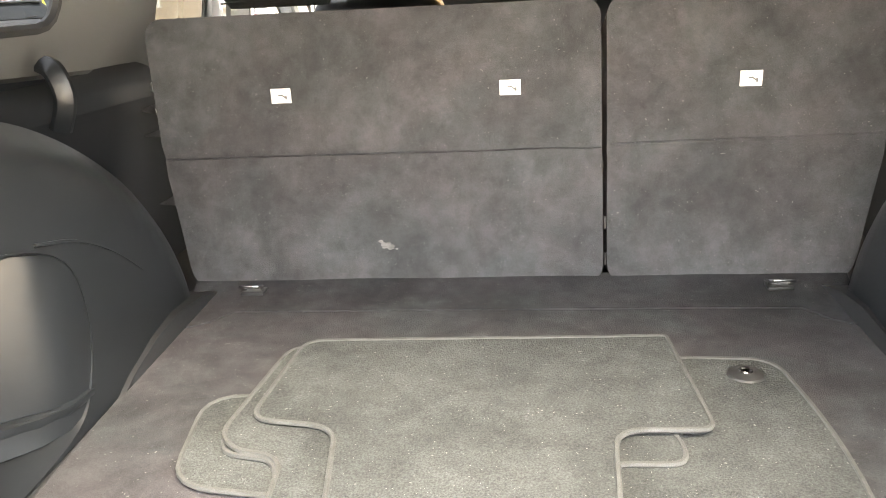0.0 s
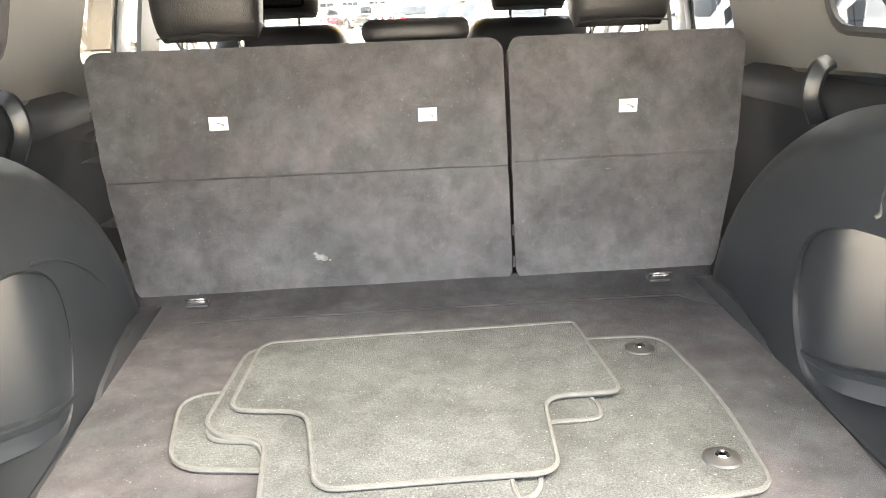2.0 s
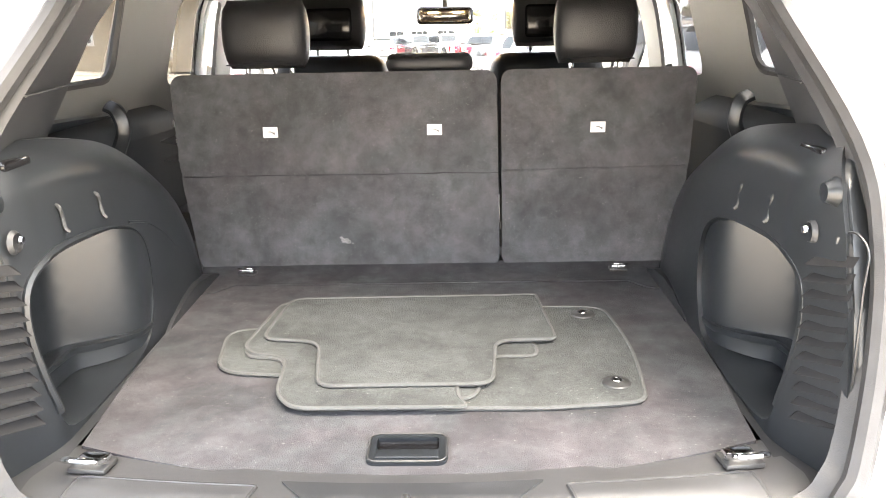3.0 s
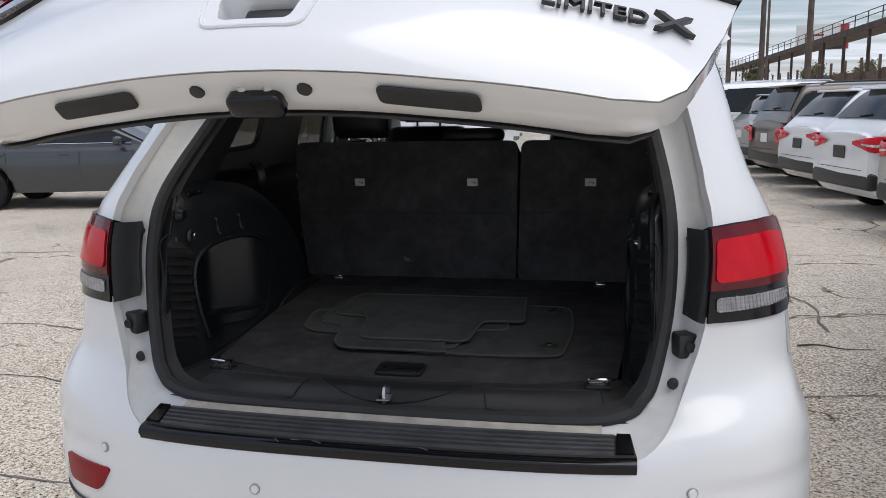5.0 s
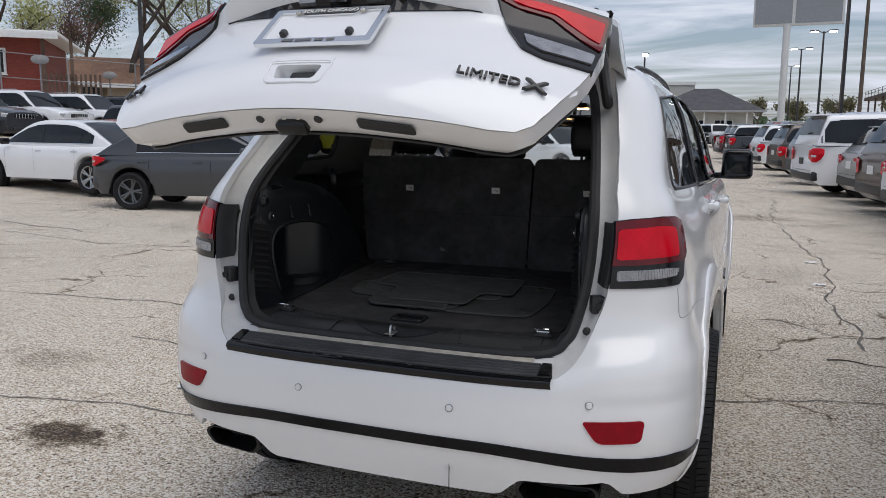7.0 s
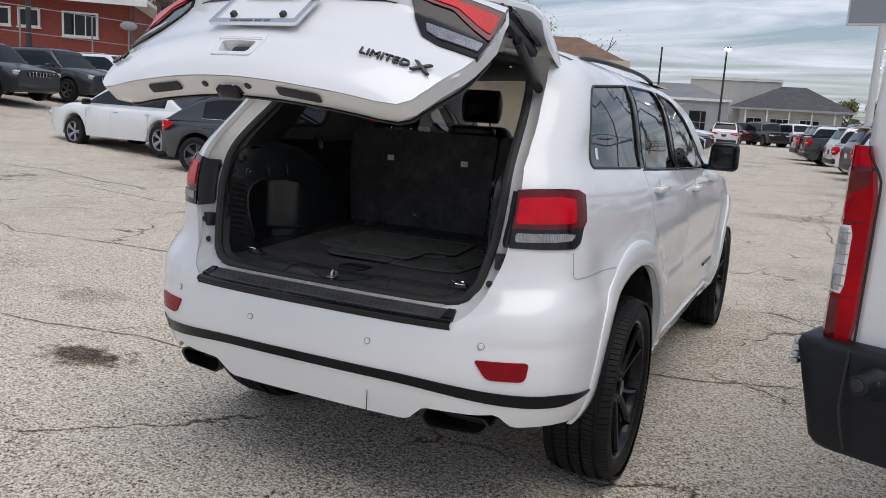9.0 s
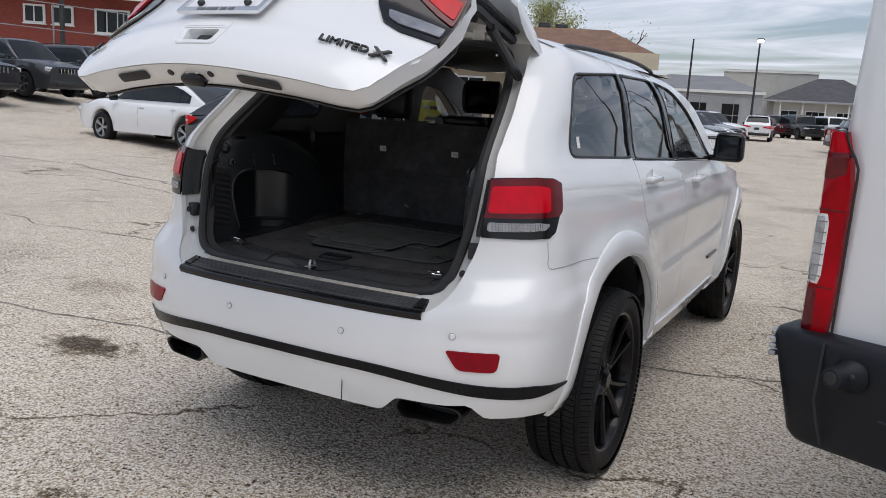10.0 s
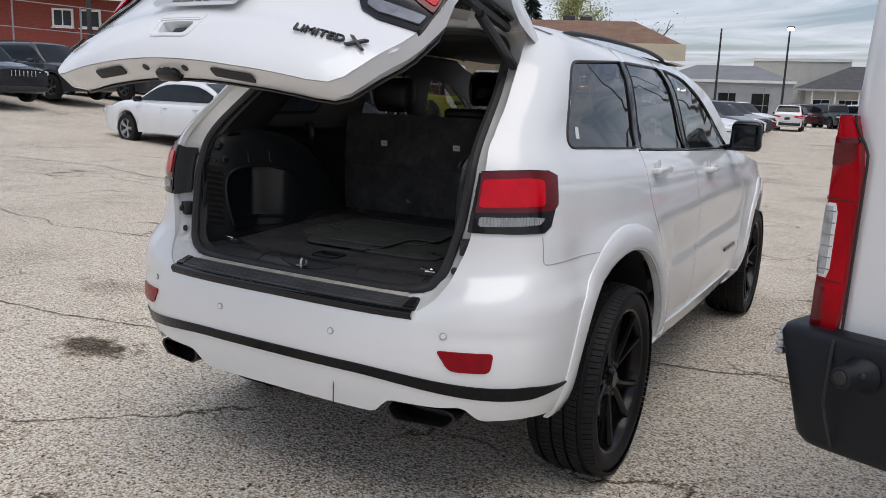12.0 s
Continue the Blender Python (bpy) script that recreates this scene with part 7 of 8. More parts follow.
        for a in ax:
            (t_, r_, d_), fresh = far_wheel(wr, dark_rims)
            m = pose(s * (W - 0.115), a, wr, 0, 0, 0 if s > 0 else 180)
            if fresh:
                t_.parent, t_.matrix_basis = car, m
            else:
                wo_ = reuse("wheel", t_, car, m)
                reuse("rim", r_, wo_)
                reuse("wheel_well", d_, wo_)
        part("roof_rail", tube([(s * (W - 0.36), yy, crest(yy) + dz) for yy, dz in ((r0 + 0.30, -0.01), (r0 + 0.42, 0.035), ((r0 + f0) / 2, 0.035), (f0 - 0.30, 0.035), (f0 - 0.18, -0.01))], 0.014, 6), CHROME if paint == "white" else DARK_STEEL, car) if kind in ("suv", "big_suv", "crossover") else None
    part("underside", block(W * 1.5, L * 0.86, 0.14, 0.02, 1, (0, 0, 0.33)), RUBBER, car)
    part("rear_bumper", block(W * 1.72, 0.16, 0.22, 0.05, 3, (0, -h + 0.085, 0.47)), BLACK_PLASTIC if cladding else mat_, car, "rear bumper")
    part("front_bumper", block(W * 1.66, 0.18, 0.20, 0.05, 3, (0, h - 0.10, 0.42)), BLACK_PLASTIC if cladding else mat_, car, "front bumper")
    gr = part("grille", block(W * 0.98, 0.06, 0.16, 0.02, 2, (0, h - 0.015 - 0.02, hood - 0.26)), GLOSS_BLACK, car, "dark grille")
    if grille == "bars":
        for k in range(7):
            part("grille_bar", block(0.030, 0.02, 0.15, 0.006, 1, ((k - 3) * 0.125, h + 0.012, hood - 0.26)), CHROME, gr)
    else:
        part("grille_bar", block(W * 0.96, 0.02, 0.016, 0.004, 1, (0, h + 0.012, hood - 0.22)), CHROME, gr)
    part("lower_intake", block(W * 1.1, 0.05, 0.10, 0.02, 2, (0, h - 0.005, 0.40)), RUBBER, car)
    part("plate", block(0.31, 0.012, 0.155, 0.004, 1, (0, -h - 0.002 if kind not in ("suv", "big_suv") else -h + 0.005, 0.80)), LABEL_WHITE if paint != "white" else DARK_STEEL, car, "licence plate")
    if kind in ("suv", "big_suv", "crossover", "hatchback"):
        part("rear_spoiler", block((W - 0.36) * 2, 0.22, 0.035, 0.014, 2, (0, r0 - 0.05, crest(r0 + 0.04) + 0.004)), mat_, car)
        part("rear_wiper", tube([(0.0, cb[0] + 0.34 * (r0 - cb[0]) - 0.04, crest(cb[0] + 0.34 * (r0 - cb[0])) + 0.02), (0.25, cb[0] + 0.38 * (r0 - cb[0]) - 0.04, crest(cb[0] + 0.38 * (r0 - cb[0])) + 0.02)], 0.010, 6), BLACK_PLASTIC, car)
        part("gate_seam", block(W * 1.3, 0.006, 0.006, 0, 1, (0, -h + 0.0, 0.60)), RUBBER, car)
    if kind == "pickup":
        part("bed_floor", block(W * 1.6, 1.9, 0.02, 0, 1, (0, -h + 1.2, belt_ + 0.04)), BLACK_PLASTIC, car, "black bed cover")
    if kind == "boxy_suv":
        part("spare_wheel", moved(spun([(0, 0.10), (0.25, 0.10), (0.36, 0.06), (0.38, -0.06), (0.30, -0.11), (0, -0.11)], 26, "y"), pose(0.08, -h - 0.10, 0.98)), TYRE, car, "spare wheel")
    return car


# left of the suv
vehicle("hatchback", "charcoal", -7.78, 10.14, 76, "dark grey hatchback with dark alloy wheels parked across the lot", True, cladding=False, tails="slim", grille="plain")
vehicle("sedan", "white", -12.40, 11.17, -86, "white four-door sedan with silver alloy wheels", cladding=False, tails="slim", grille="plain")
vehicle("coupe", "red", -14.9, 14.9, -80, "red two-door car seen from its side", True, cladding=False, grille="plain")
vehicle("crossover", "black", -12.8, 18.2, -62, "black crossover with bright window trim", False, grille="plain")
ROW = [("suv", "black", -60.5, 26.5, "black suv facing the aisle"), ("suv", "charcoal", -56.2, 28.8, "dark grey suv with bright grille bars"), ("suv", "charcoal", -52.0, 31.0, "dark grey suv with a sticker in its windshield"),
       ("suv", "white", -48.6, 34.6, "white suv behind the dark ones"), ("suv", "white", -45.2, 35.4, "white suv with dark windows"), ("suv", "black", -41.8, 38.2, "black suv in the back row"), ("suv", "slate", -40.0, 30.5, "slate suv in the back row"),
       ("crossover", "white", -37.2, 31.5, "white crossover in the back row"), ("crossover", "black", -34.6, 33.0, "dark crossover in the back row"), ("boxy_suv", "yellow", -31.8, 34.5, "bright yellow boxy off-roader")]


def far(az, d, x0=1.2, y0=-1.8):
    return x0 + d * math.sin(radians(az)), y0 + d * math.cos(radians(az))


for kind, paint, az, d, lab in ROW:
    px, py = far(az, d)
    vehicle(kind, paint, px, py, 84, lab, paint != "white", group="back row of cars")
# right-hand row, backed against the aisle
RIGHT = [("crossover", "silver", 5.65, 7.7, 80, "silver crossover with a grey lower bumper"), ("crossover", "white", 5.52, 10.0, 80, "pearl white crossover with a black lower bumper"), ("crossover", "white", 5.50, 12.3, 80, "white crossover with red angled lamps"), ("suv", "bronze", 5.50, 14.5, 80, "dark brown suv in the row"),
         ("crossover", "silver", 5.30, 16.8, 80, "silver crossover in the row"), ("big_suv", "white", 4.90, 19.3, 78, "large white suv with wide wheels"), ("suv", "slate", 4.70, 23.4, 78, "grey suv farther along the row"), ("suv", "bronze", 4.30, 27.6, 78, "brown suv farther along the row"), ("suv", "white", 3.75, 32.2, 78, "white suv farther along the row"),
         ("pickup", "black", 3.15, 38.1, 78, "black pickup in the row"), ("pickup", "maroon", 2.60, 42.5, 78, "dark red pickup in the row"), ("suv", "white", 2.55, 46.7, 78, "white suv at the row's end"), ("suv", "silver", 2.20, 50.7, 78, "silver suv at the row's end")]
for kind, paint, px, py, az, lab in RIGHT:
    vehicle(kind, paint, px, py, az, lab, kind == "suv", group="right-hand row of cars", grille="plain")
# ahead of the suv and beyond
AHEAD = [("boxy_suv", "white", -0.9, 66, 150, "white boxy off-roader facing the camera"), ("boxy_suv", "black", -3.2, 66, 150, "black boxy off-roader facing the camera"), ("boxy_suv", "black", 1.4, 67, 150, "black boxy off-roader in the far row"), ("suv", "maroon", -5.6, 68, 150, "maroon suv in the far row"),
         ("crossover", "white", -5.05, 55, -4, "white crossover seen from behind, far off"),
         ("suv", "white", -6.1, 26.5, -128, "white suv in the middle row"), ("sedan", "white", -6.2, 30.2, -128, "white sedan in the middle row"), ("suv", "black", -6.6, 34.0, -128, "black suv in the middle row"), ("crossover", "white", -7.0, 37.5, -128, "white crossover in the middle row"), ("suv", "slate", -7.2, 41.0, -128, "grey suv in the middle row"),
         ("crossover", "white", -4.9, 22.8, -128, "white crossover at the middle row's near end"), ("sedan", "maroon", -8.6, 45.0, -128, "dark red sedan in the middle row"), ("suv", "white", -9.4, 49.0, -128, "white suv at the middle row's end")]
for kind, paint, px, py, az, lab in AHEAD:
    px, az = (-4.7 - 0.095 * (py - 21.6), 118) if az == -128 else (px, az)
    vehicle(kind, paint, px, py, az, lab, paint != "white", group="cars ahead", grille="plain")

# ---- the delivery van beside the suv ----
VAN_AZ = 20
van = thing("delivery_van", "tall white delivery van with upright red lamps and dark bumper", "van", "", pose(1.572, 0.50, 0, 0, 0, -VAN_AZ))
VW, VL, VH = 2.05, 5.6, 2.45
vbody = rounded([(0.0, 0.0), (VW, 0.0), (VW, VL), (0.0, VL)], [0.10, 0.10, 0.3, 0.3], 5)
vrows = []
for z, k in ((0.60, 0.0), (0.86, 0.0), (1.40, 0.008), (2.0, 0.030), (2.30, 0.08), (2.42, 0.17), (2.46, 0.30)):
    vrows.append([(p[0] + (k if p[0] < VW / 2 else -k), p[1] + (k * 0.5 if p[1] < VL / 2 else -k * 3), z) for p in vbody])
part("van_body", loft(vrows, closed=True, caps=True), WHITE_PAINT, van, "white van body", 40)
bump = rounded([(-0.075, -0.09), (VW + 0.045, -0.09), (VW + 0.045, 0.45), (-0.075, 0.45)], [0.10, 0.12, 0.04, 0.04], 5)
part("van_bumper", slab(bump, 0.485, 0.835, 0.03, lambda a, b, c: Vector((a + (0.05 if a < 0.4 else 0) * ease(0.64, 0.485, c), b + (0.07 if b < 0.1 else 0) * ease(0.62, 0.485, c), c))), VAN_BUMPER, van, "charcoal plastic rear bumper", 50)
part("bumper_joint", tube([(0.096, -0.0915, 0.826), (0.090, -0.0925, 0.66), (0.098, -0.080, 0.60), (0.104, -0.040, 0.52)], 0.0042, 6), RUBBER, van, "dark joint between bumper middle and corner")
part("bumper_rail", tube([(0.26, -0.093, 0.652), (0.40, -0.0935, 0.646), (1.60, -0.0935, 0.646)], 0.006, 6), VAN_BUMPER, van, "moulded ridge along the bumper")
knob = part("sensor_boss", spun([(0.0, -0.070), (0.024, -0.070), (0.029, -0.066), (0.033, -0.030), (0.044, -0.006), (0.052, 0.012)], 26, "y"), VAN_BUMPER, van, "round sensor boss on the bumper", m=pose(0.166, -0.088, 0.752, 0, 0, -14))
part("cap_face", spun([(0.0, -0.072), (0.017, -0.072), (0.020, -0.068)], 20, "y"), RUBBER, knob)
part("boss_pin", spun([(0.0, -0.006), (0.006, -0.006), (0.008, 0.0)], 10, "y"), RUBBER, knob, m=pose(0.036, -0.034, 0.012))
side = part("side_lamp", block(0.022, 0.036, 0.022, 0.007, 2, (-0.073, -0.012, 0.806)), VAN_CLEAR, van, "clear ribbed side lamp")
for k in (1, 2, 3):
    part("lens_rib", block(0.024, 0.038, 0.018, 0.006, 2, (-0.074, -0.012, 0.806 - 0.022 * k)), VAN_CLEAR, side)
lamp_plan = [(-0.012, 0.10), (-0.020, 0.02), (0.0, -0.022), (0.040, -0.032), (0.070, -0.024), (0.074, 0.03), (0.02, 0.10)]


def van_lamp(z0, z1, wide=1.0, proud=0.0, top=1.0):
    rows = []
    for i in range(9):
        z = z0 + (z1 - z0) * i / 8
        kk = 1.0 - 0.12 * (i in (0, 8))
        right = wide * (1 - (1 - top) * ease(0.80, 1.0, i / 8))
        lean = 0.008 * (z - 0.815) / 0.61
        rows.append([(lean + (p[0] * kk if p[0] < 0.03 else p[0] * kk * right) - proud, p[1] * kk - proud, z) for p in lamp_plan])
    return loft(rows, closed=True, caps=True)


vl = part("van_lamp", van_lamp(0.815, 1.400, 1.0, 0.0, 0.45), VAN_RED, van, "upright red tail lamp with a slanted top", 50)
window_ = part("lens_border", van_lamp(0.972, 1.172, 0.66, 0.0015), LABEL_WHITE, vl, "pale border of the reversing lens", 50)
clear_ = part("clear_lens", van_lamp(0.980, 1.164, 0.58, 0.0030), VAN_CLEAR, vl, "clear ribbed reversing lens", 50)
for k in range(6):
    part("lens_bar", block(0.030, 0.004, 0.003, 0.001, 1, (0.020, -0.0340, 0.996 + 0.031 * k)), CLEAR_LENS, clear_)
part("lamp_cell", van_lamp(1.270, 1.345, 0.84, 0.002), RED_DARK, vl)
part("lamp_cell", van_lamp(0.832, 0.958, 0.50, 0.002), RED_DARK, vl)
part("inner_bar", van_lamp(1.180, 1.186, 0.98, 0.002), RED_DARK, vl)
part("inner_bar", van_lamp(0.962, 0.967, 0.98, 0.002), RED_DARK, vl)
part("lamp_edge", tube([(0.080 + 0.008 * (z - 0.815) / 0.61 - 0.045 * ease(1.29, 1.40, z), -0.010, z) for z in [0.812 + 0.0245 * k for k in range(25)]], 0.004, 6), RUBBER, vl, "black gasket beside the lamp")
part("door_gap", block(0.006, 0.006, 1.5, 0, 1, (VW / 2, -0.002, 1.6)), RUBBER, van)
for wy_ in (1.35, 4.75):
    for wx in (0.10, VW - 0.10):
        (t_, r_, d_), fresh = far_wheel(0.36, False)
        m = pose(wx, wy_, 0.36, 0, 0, 180 if wx < 1 else 0)
        if fresh:
            t_.parent, t_.matrix_basis = van, m
        else:
            wo_ = reuse("wheel", t_, van, m)
            reuse("rim", r_, wo_)
            reuse("wheel_well", d_, wo_)
part("van_underside", block(1.7, 4.6, 0.20, 0.03, 1, (VW / 2, 3.2, 0.60)), RUBBER, van)

# ---- buildings, fences, poles, trees ----
def brick(name, c1, c2, mortar, scale):
    m = bpy.data.materials.new(name)
    m.use_nodes = True
    nd, ln = m.node_tree.nodes, m.node_tree.links
    b = nd["Principled BSDF"]
    b.inputs["Roughness"].default_value = 0.85
    co = nd.new("ShaderNodeTexCoord")
    mp = nd.new("ShaderNodeMapping"); mp.inputs["Rotation"].default_value = (radians(90), 0, 0)
    ln.new(co.outputs["Object"], mp.inputs["Vector"])
    br = nd.new("ShaderNodeTexBrick")
    br.inputs["Color1"].default_value, br.inputs["Color2"].default_value, br.inputs["Mortar"].default_value = (*c1, 1), (*c2, 1), (*mortar, 1)
    br.inputs["Scale"].default_value, br.inputs["Mortar Size"].default_value = scale, 0.012
    ln.new(mp.outputs[0], br.inputs["Vector"])
    ln.new(br.outputs["Color"], b.inputs["Base Color"])
    return m


RED_BRICK = brick("red_brick", (0.26, 0.050, 0.034), (0.20, 0.040, 0.028), (0.22, 0.10, 0.08), 4.0)
TAN_BRICK = brick("tan_brick", (0.40, 0.33, 0.24), (0.34, 0.28, 0.20), (0.40, 0.36, 0.30), 4.0)
BROWN_ROOF = surface("brown_shingles", (0.200, 0.115, 0.075), 0.9, vary=0.18, scale=1.5, fine=0.25, fine_scale=9.0)
RED_ROOF = surface("red_shingles", (0.165, 0.050, 0.045), 0.9, vary=0.18, scale=1.5, fine=0.25, fine_scale=9.0)
GREY_ROOF = surface("grey_shingles", (0.080, 0.080, 0.085), 0.9, vary=0.18, scale=1.2, fine=0.2, fine_scale=8.0)
CREAM = surface("cream_fascia", (0.56, 0.49, 0.36), 0.7, vary=0.08, scale=1.0)
SHED_ROOF = surface("weathered_grey_roof", (0.20, 0.20, 0.21), 0.6, vary=0.12, scale=0.6)
GREY_METAL = surface("grey_cladding", (0.33, 0.34, 0.35), 0.6, vary=0.10, scale=0.7)
PALE_METAL = surface("pale_cladding", (0.48, 0.47, 0.43), 0.6, vary=0.08, scale=0.6)
WHITE_TRIM = surface("white_trim", (0.74, 0.74, 0.72), 0.6, vary=0.05)
POLE_WOOD = surface("weathered_pole", (0.115, 0.090, 0.072), 0.9, vary=0.25, scale=2.0)
POLE_METAL = surface("dark_pole_metal", (0.050, 0.050, 0.052), 0.5, metal=0.4, vary=0.2)
FENCE_METAL = surface("galvanised_fence", (0.30, 0.30, 0.30), 0.5, metal=0.6, vary=0.2)
RUST = surface("rusty_steel", (0.085, 0.062, 0.050), 0.85, vary=0.3, scale=0.8)
BOARD = surface("brown_boards", (0.120, 0.080, 0.058), 0.9, vary=0.3, scale=1.2)
SIGN_GREY = surface("grey_sign_panel", (0.26, 0.28, 0.30), 0.5, vary=0.05)
SIGN_FRAME = surface("pale_sign_frame", (0.62, 0.63, 0.62), 0.5, vary=0.05)
DISH_GREY = surface("dull_grey_dish", (0.20, 0.20, 0.20), 0.6, vary=0.15, scale=3.0)
BARK = surface("bark", (0.085, 0.070, 0.058), 0.95, vary=0.3, scale=3.0)
LEAF_SPRING = surface("spring_leaf", (0.27, 0.30, 0.10), 0.7, vary=0.3, scale=1.1, tint=(0.38, 0.39, 0.16))
LEAF_DULL = surface("dull_spring_leaf", (0.17, 0.16, 0.085), 0.7, vary=0.3, scale=1.1)
LEAF_DARK = surface("dark_leaf", (0.045, 0.075, 0.028), 0.7, vary=0.35, scale=1.1)
LEAF_RUST = surface("russet_leaf", (0.15, 0.085, 0.065), 0.7, vary=0.35, scale=1.1)
NEEDLE = surface("fir_needle", (0.018, 0.036, 0.026), 0.8, vary=0.3, scale=1.5)


def win(parent, m, w, h, panes=2):
    fr = part("window", block(w + 0.16, 0.10, h + 0.16, 0.02, 1), WHITE_TRIM, parent, "white framed window", m=m)
    for k in range(panes):
        part("pane", block(w / panes - 0.06, 0.03, h - 0.04, 0, 1, ((k + 0.5) * w / panes - w / 2, -0.045, 0)), DARK_GLASS, fr)
    part("sill", block(w + 0.24, 0.16, 0.05, 0.01, 1, (0, -0.04, -h / 2 - 0.10)), WHITE_TRIM, fr)
    return fr


def house(nm, label, x, y, az, w, d, eave, ridge, wall_mat, roof_mat, over=0.5, hip=0.0, windows=(), fascia=WHITE_TRIM, door=None, band=0.26):
    """A block whose front lies along its x axis and looks towards -y; az turns it clockwise."""
    z = ground_z(x, y)
    ob = thing(nm, label, "building", "", pose(x, y, z, 0, 0, -az))
    part("wall", block(w, d, eave, 0.02, 1, (0, d / 2, eave / 2)), wall_mat, ob, smooth=0)
    a, b = w / 2 + over, d / 2 + over
    if ridge > eave + 0.05:
        r = w / 2 * (1 - hip)
        bm = bmesh.new()
        v = [bm.verts.new(p) for p in ((-a, d / 2 - b, eave), (a, d / 2 - b, eave), (a, d / 2 + b, eave), (-a, d / 2 + b, eave), (-r, d / 2, ridge), (r, d / 2, ridge))]
        for q in ((0, 1, 5, 4), (2, 3, 4, 5), (1, 2, 5), (3, 0, 4), (3, 2, 1, 0)):
            bm.faces.new([v[i] for i in q])
        part("roof", bm, roof_mat, ob, smooth=0)
    else:
        part("roof", block(w + 2 * over, d + 2 * over, 0.18, 0.03, 1, (0, d / 2, eave + 0.09)), roof_mat, ob, smooth=0)
    part("fascia", block(w + 2 * over + 0.04, 0.08, band, 0, 1, (0, -over - 0.03, eave + 0.07 - band / 2)), fascia, ob, smooth=0)
    for wx, wz, ww, wh, n in windows:
        win(ob, pose(wx, -0.03, wz), ww, wh, n)
    for dx, dw, dh in (door or ()):
        part("door", block(dw, 0.08, dh, 0.01, 1, (dx, -0.03, dh / 2)), GLOSS_BLACK, ob, "dark doorway")
    return ob


rx, ry = far(-56.6, 43.5)
red = house("brick_building", "low red brick building with white windows and flat roof", rx - 1.5, ry, -38, 16, 8, 3.9, 3.9, RED_BRICK, WHITE_TRIM, 0.9, windows=((5.7, 2.70, 1.5, 1.05, 3), (3.4, 2.85, 0.85, 0.75, 2), (2.1, 2.85, 0.85, 0.75, 2), (-3.4, 2.6, 1.5, 1.1, 2)))
for px in (8.2, 9.4):
    part("porch_post", block(0.14, 0.14, 3.8, 0.01, 1, (px, -0.5, 1.9)), BOARD, red)
for k in range(12):
    part("porch_slat", block(0.10, 0.04, 1.3, 0, 1, (8.3 + 0.21 * k, -0.6, 1.5)), BOARD, red)
bx, by = far(-20.5, 42)
brown = house("brown_roof_building", "long low building with a brown hip roof and cream fascia", bx - 1.13, by - 0.41, -20, 11.1, 11, 4.1, 5.85, TAN_BRICK, BROWN_ROOF, 1.0, 0.22, fascia=CREAM, band=0.80, windows=((4.5, 2.0, 1.6, 1.2, 2), (-3.0, 2.0, 1.6, 1.2, 2)))
for vx, vy in ((-2.0, 6.2), (0.6, 6.0), (1.6, 6.4)):
    part("roof_vent", block(0.7, 0.6, 0.5, 0.05, 2, (vx, vy, 5.9)), DARK_STEEL, brown, "roof vent")
for az, d, w, eave, rid, wm, rm, lab in ((-32.2, 55, 9, 2.9, 4.9, RED_BRICK, RED_ROOF, "small brick house with a red shingle roof"), (-38.0, 56, 11, 2.5, 4.6, TAN_BRICK, BROWN_ROOF, "garage with a brown shingle roof"), (-35.0, 66, 10, 3.0, 5.6, TAN_BRICK, BROWN_ROOF, "house with a brown shingle roof"), (-42.6, 58, 9, 2.4, 4.4, TAN_BRICK, BROWN_ROOF, "garage behind the fence"), (-28.0, 60, 8, 3.2, 5.8, RED_BRICK, BROWN_ROOF, "brick house behind the lot")):
    px, py = far(az, d)
    house("house", lab, px, py, az, w, 8, eave, rid, wm, rm, 0.5, 0.3, windows=((2, 1.6, 1.2, 1.1, 2), (-2, 1.6, 1.2, 1.1, 2)))
sx, sy = far(-10.8, 84)
house("grey_shed", "long grey metal shed with dark doorways", sx, sy, -10, 13, 14, 3.6, 5.4, GREY_METAL, SHED_ROOF, 0.2, 0.55, door=((-3.5, 3.0, 2.6), (0.5, 1.6, 2.4), (3.6, 1.6, 2.4)))
wx_, wy2 = far(-6.2, 128)
house("white_warehouse", "pale flat-roofed warehouse far behind", wx_, wy2, -6, 13, 20, 8.0, 8.0, PALE_METAL, PALE_METAL, 0.1)
hx_, hy_ = far(-2.6, 90)
hx_, hy_ = hx_ * 1.32 - 0.32 * 1.2, hy_ * 1.32 + 0.32 * 1.8
showroom = house("showroom", "low building with a dark grey hip roof and deep eaves", hx_, hy_, -2, 13, 12, 3.8, 7.2, PALE_METAL, GREY_ROOF, 1.6, 0.75, fascia=GREY_METAL, windows=((-4.5, 1.6, 2.0, 1.8, 2), (-1.2, 1.6, 2.4, 1.8, 3), (2.6, 1.6, 2.4, 1.8, 3)))
for k in range(5):
    part("porch_post", block(0.16, 0.16, 3.7, 0, 1, (-5.6 + 2.8 * k, -1.3, 1.85)), WHITE_TRIM, showroom)


def fence_line(label, pts, height, gap, rail_mat, rails=(0.05, 0.5, 1.0), post_r=0.035, mat_post=None):
    ob = thing("fence", label, "fence")
    P = densify([Vector((*p, 0)) for p in pts], gap, closed=False)
    tops = []
    for p in P:
        z = ground_z(p.x, p.y)
        part("post", tube([(p.x, p.y, z), (p.x, p.y, z + height)], post_r, 6), mat_post or rail_mat, ob)
        tops.append((p.x, p.y, z))
    for r in rails:
        part("rail", tube([(x, y, z + height * r) for x, y, z in tops], 0.022, 5), rail_mat, ob)
    return ob


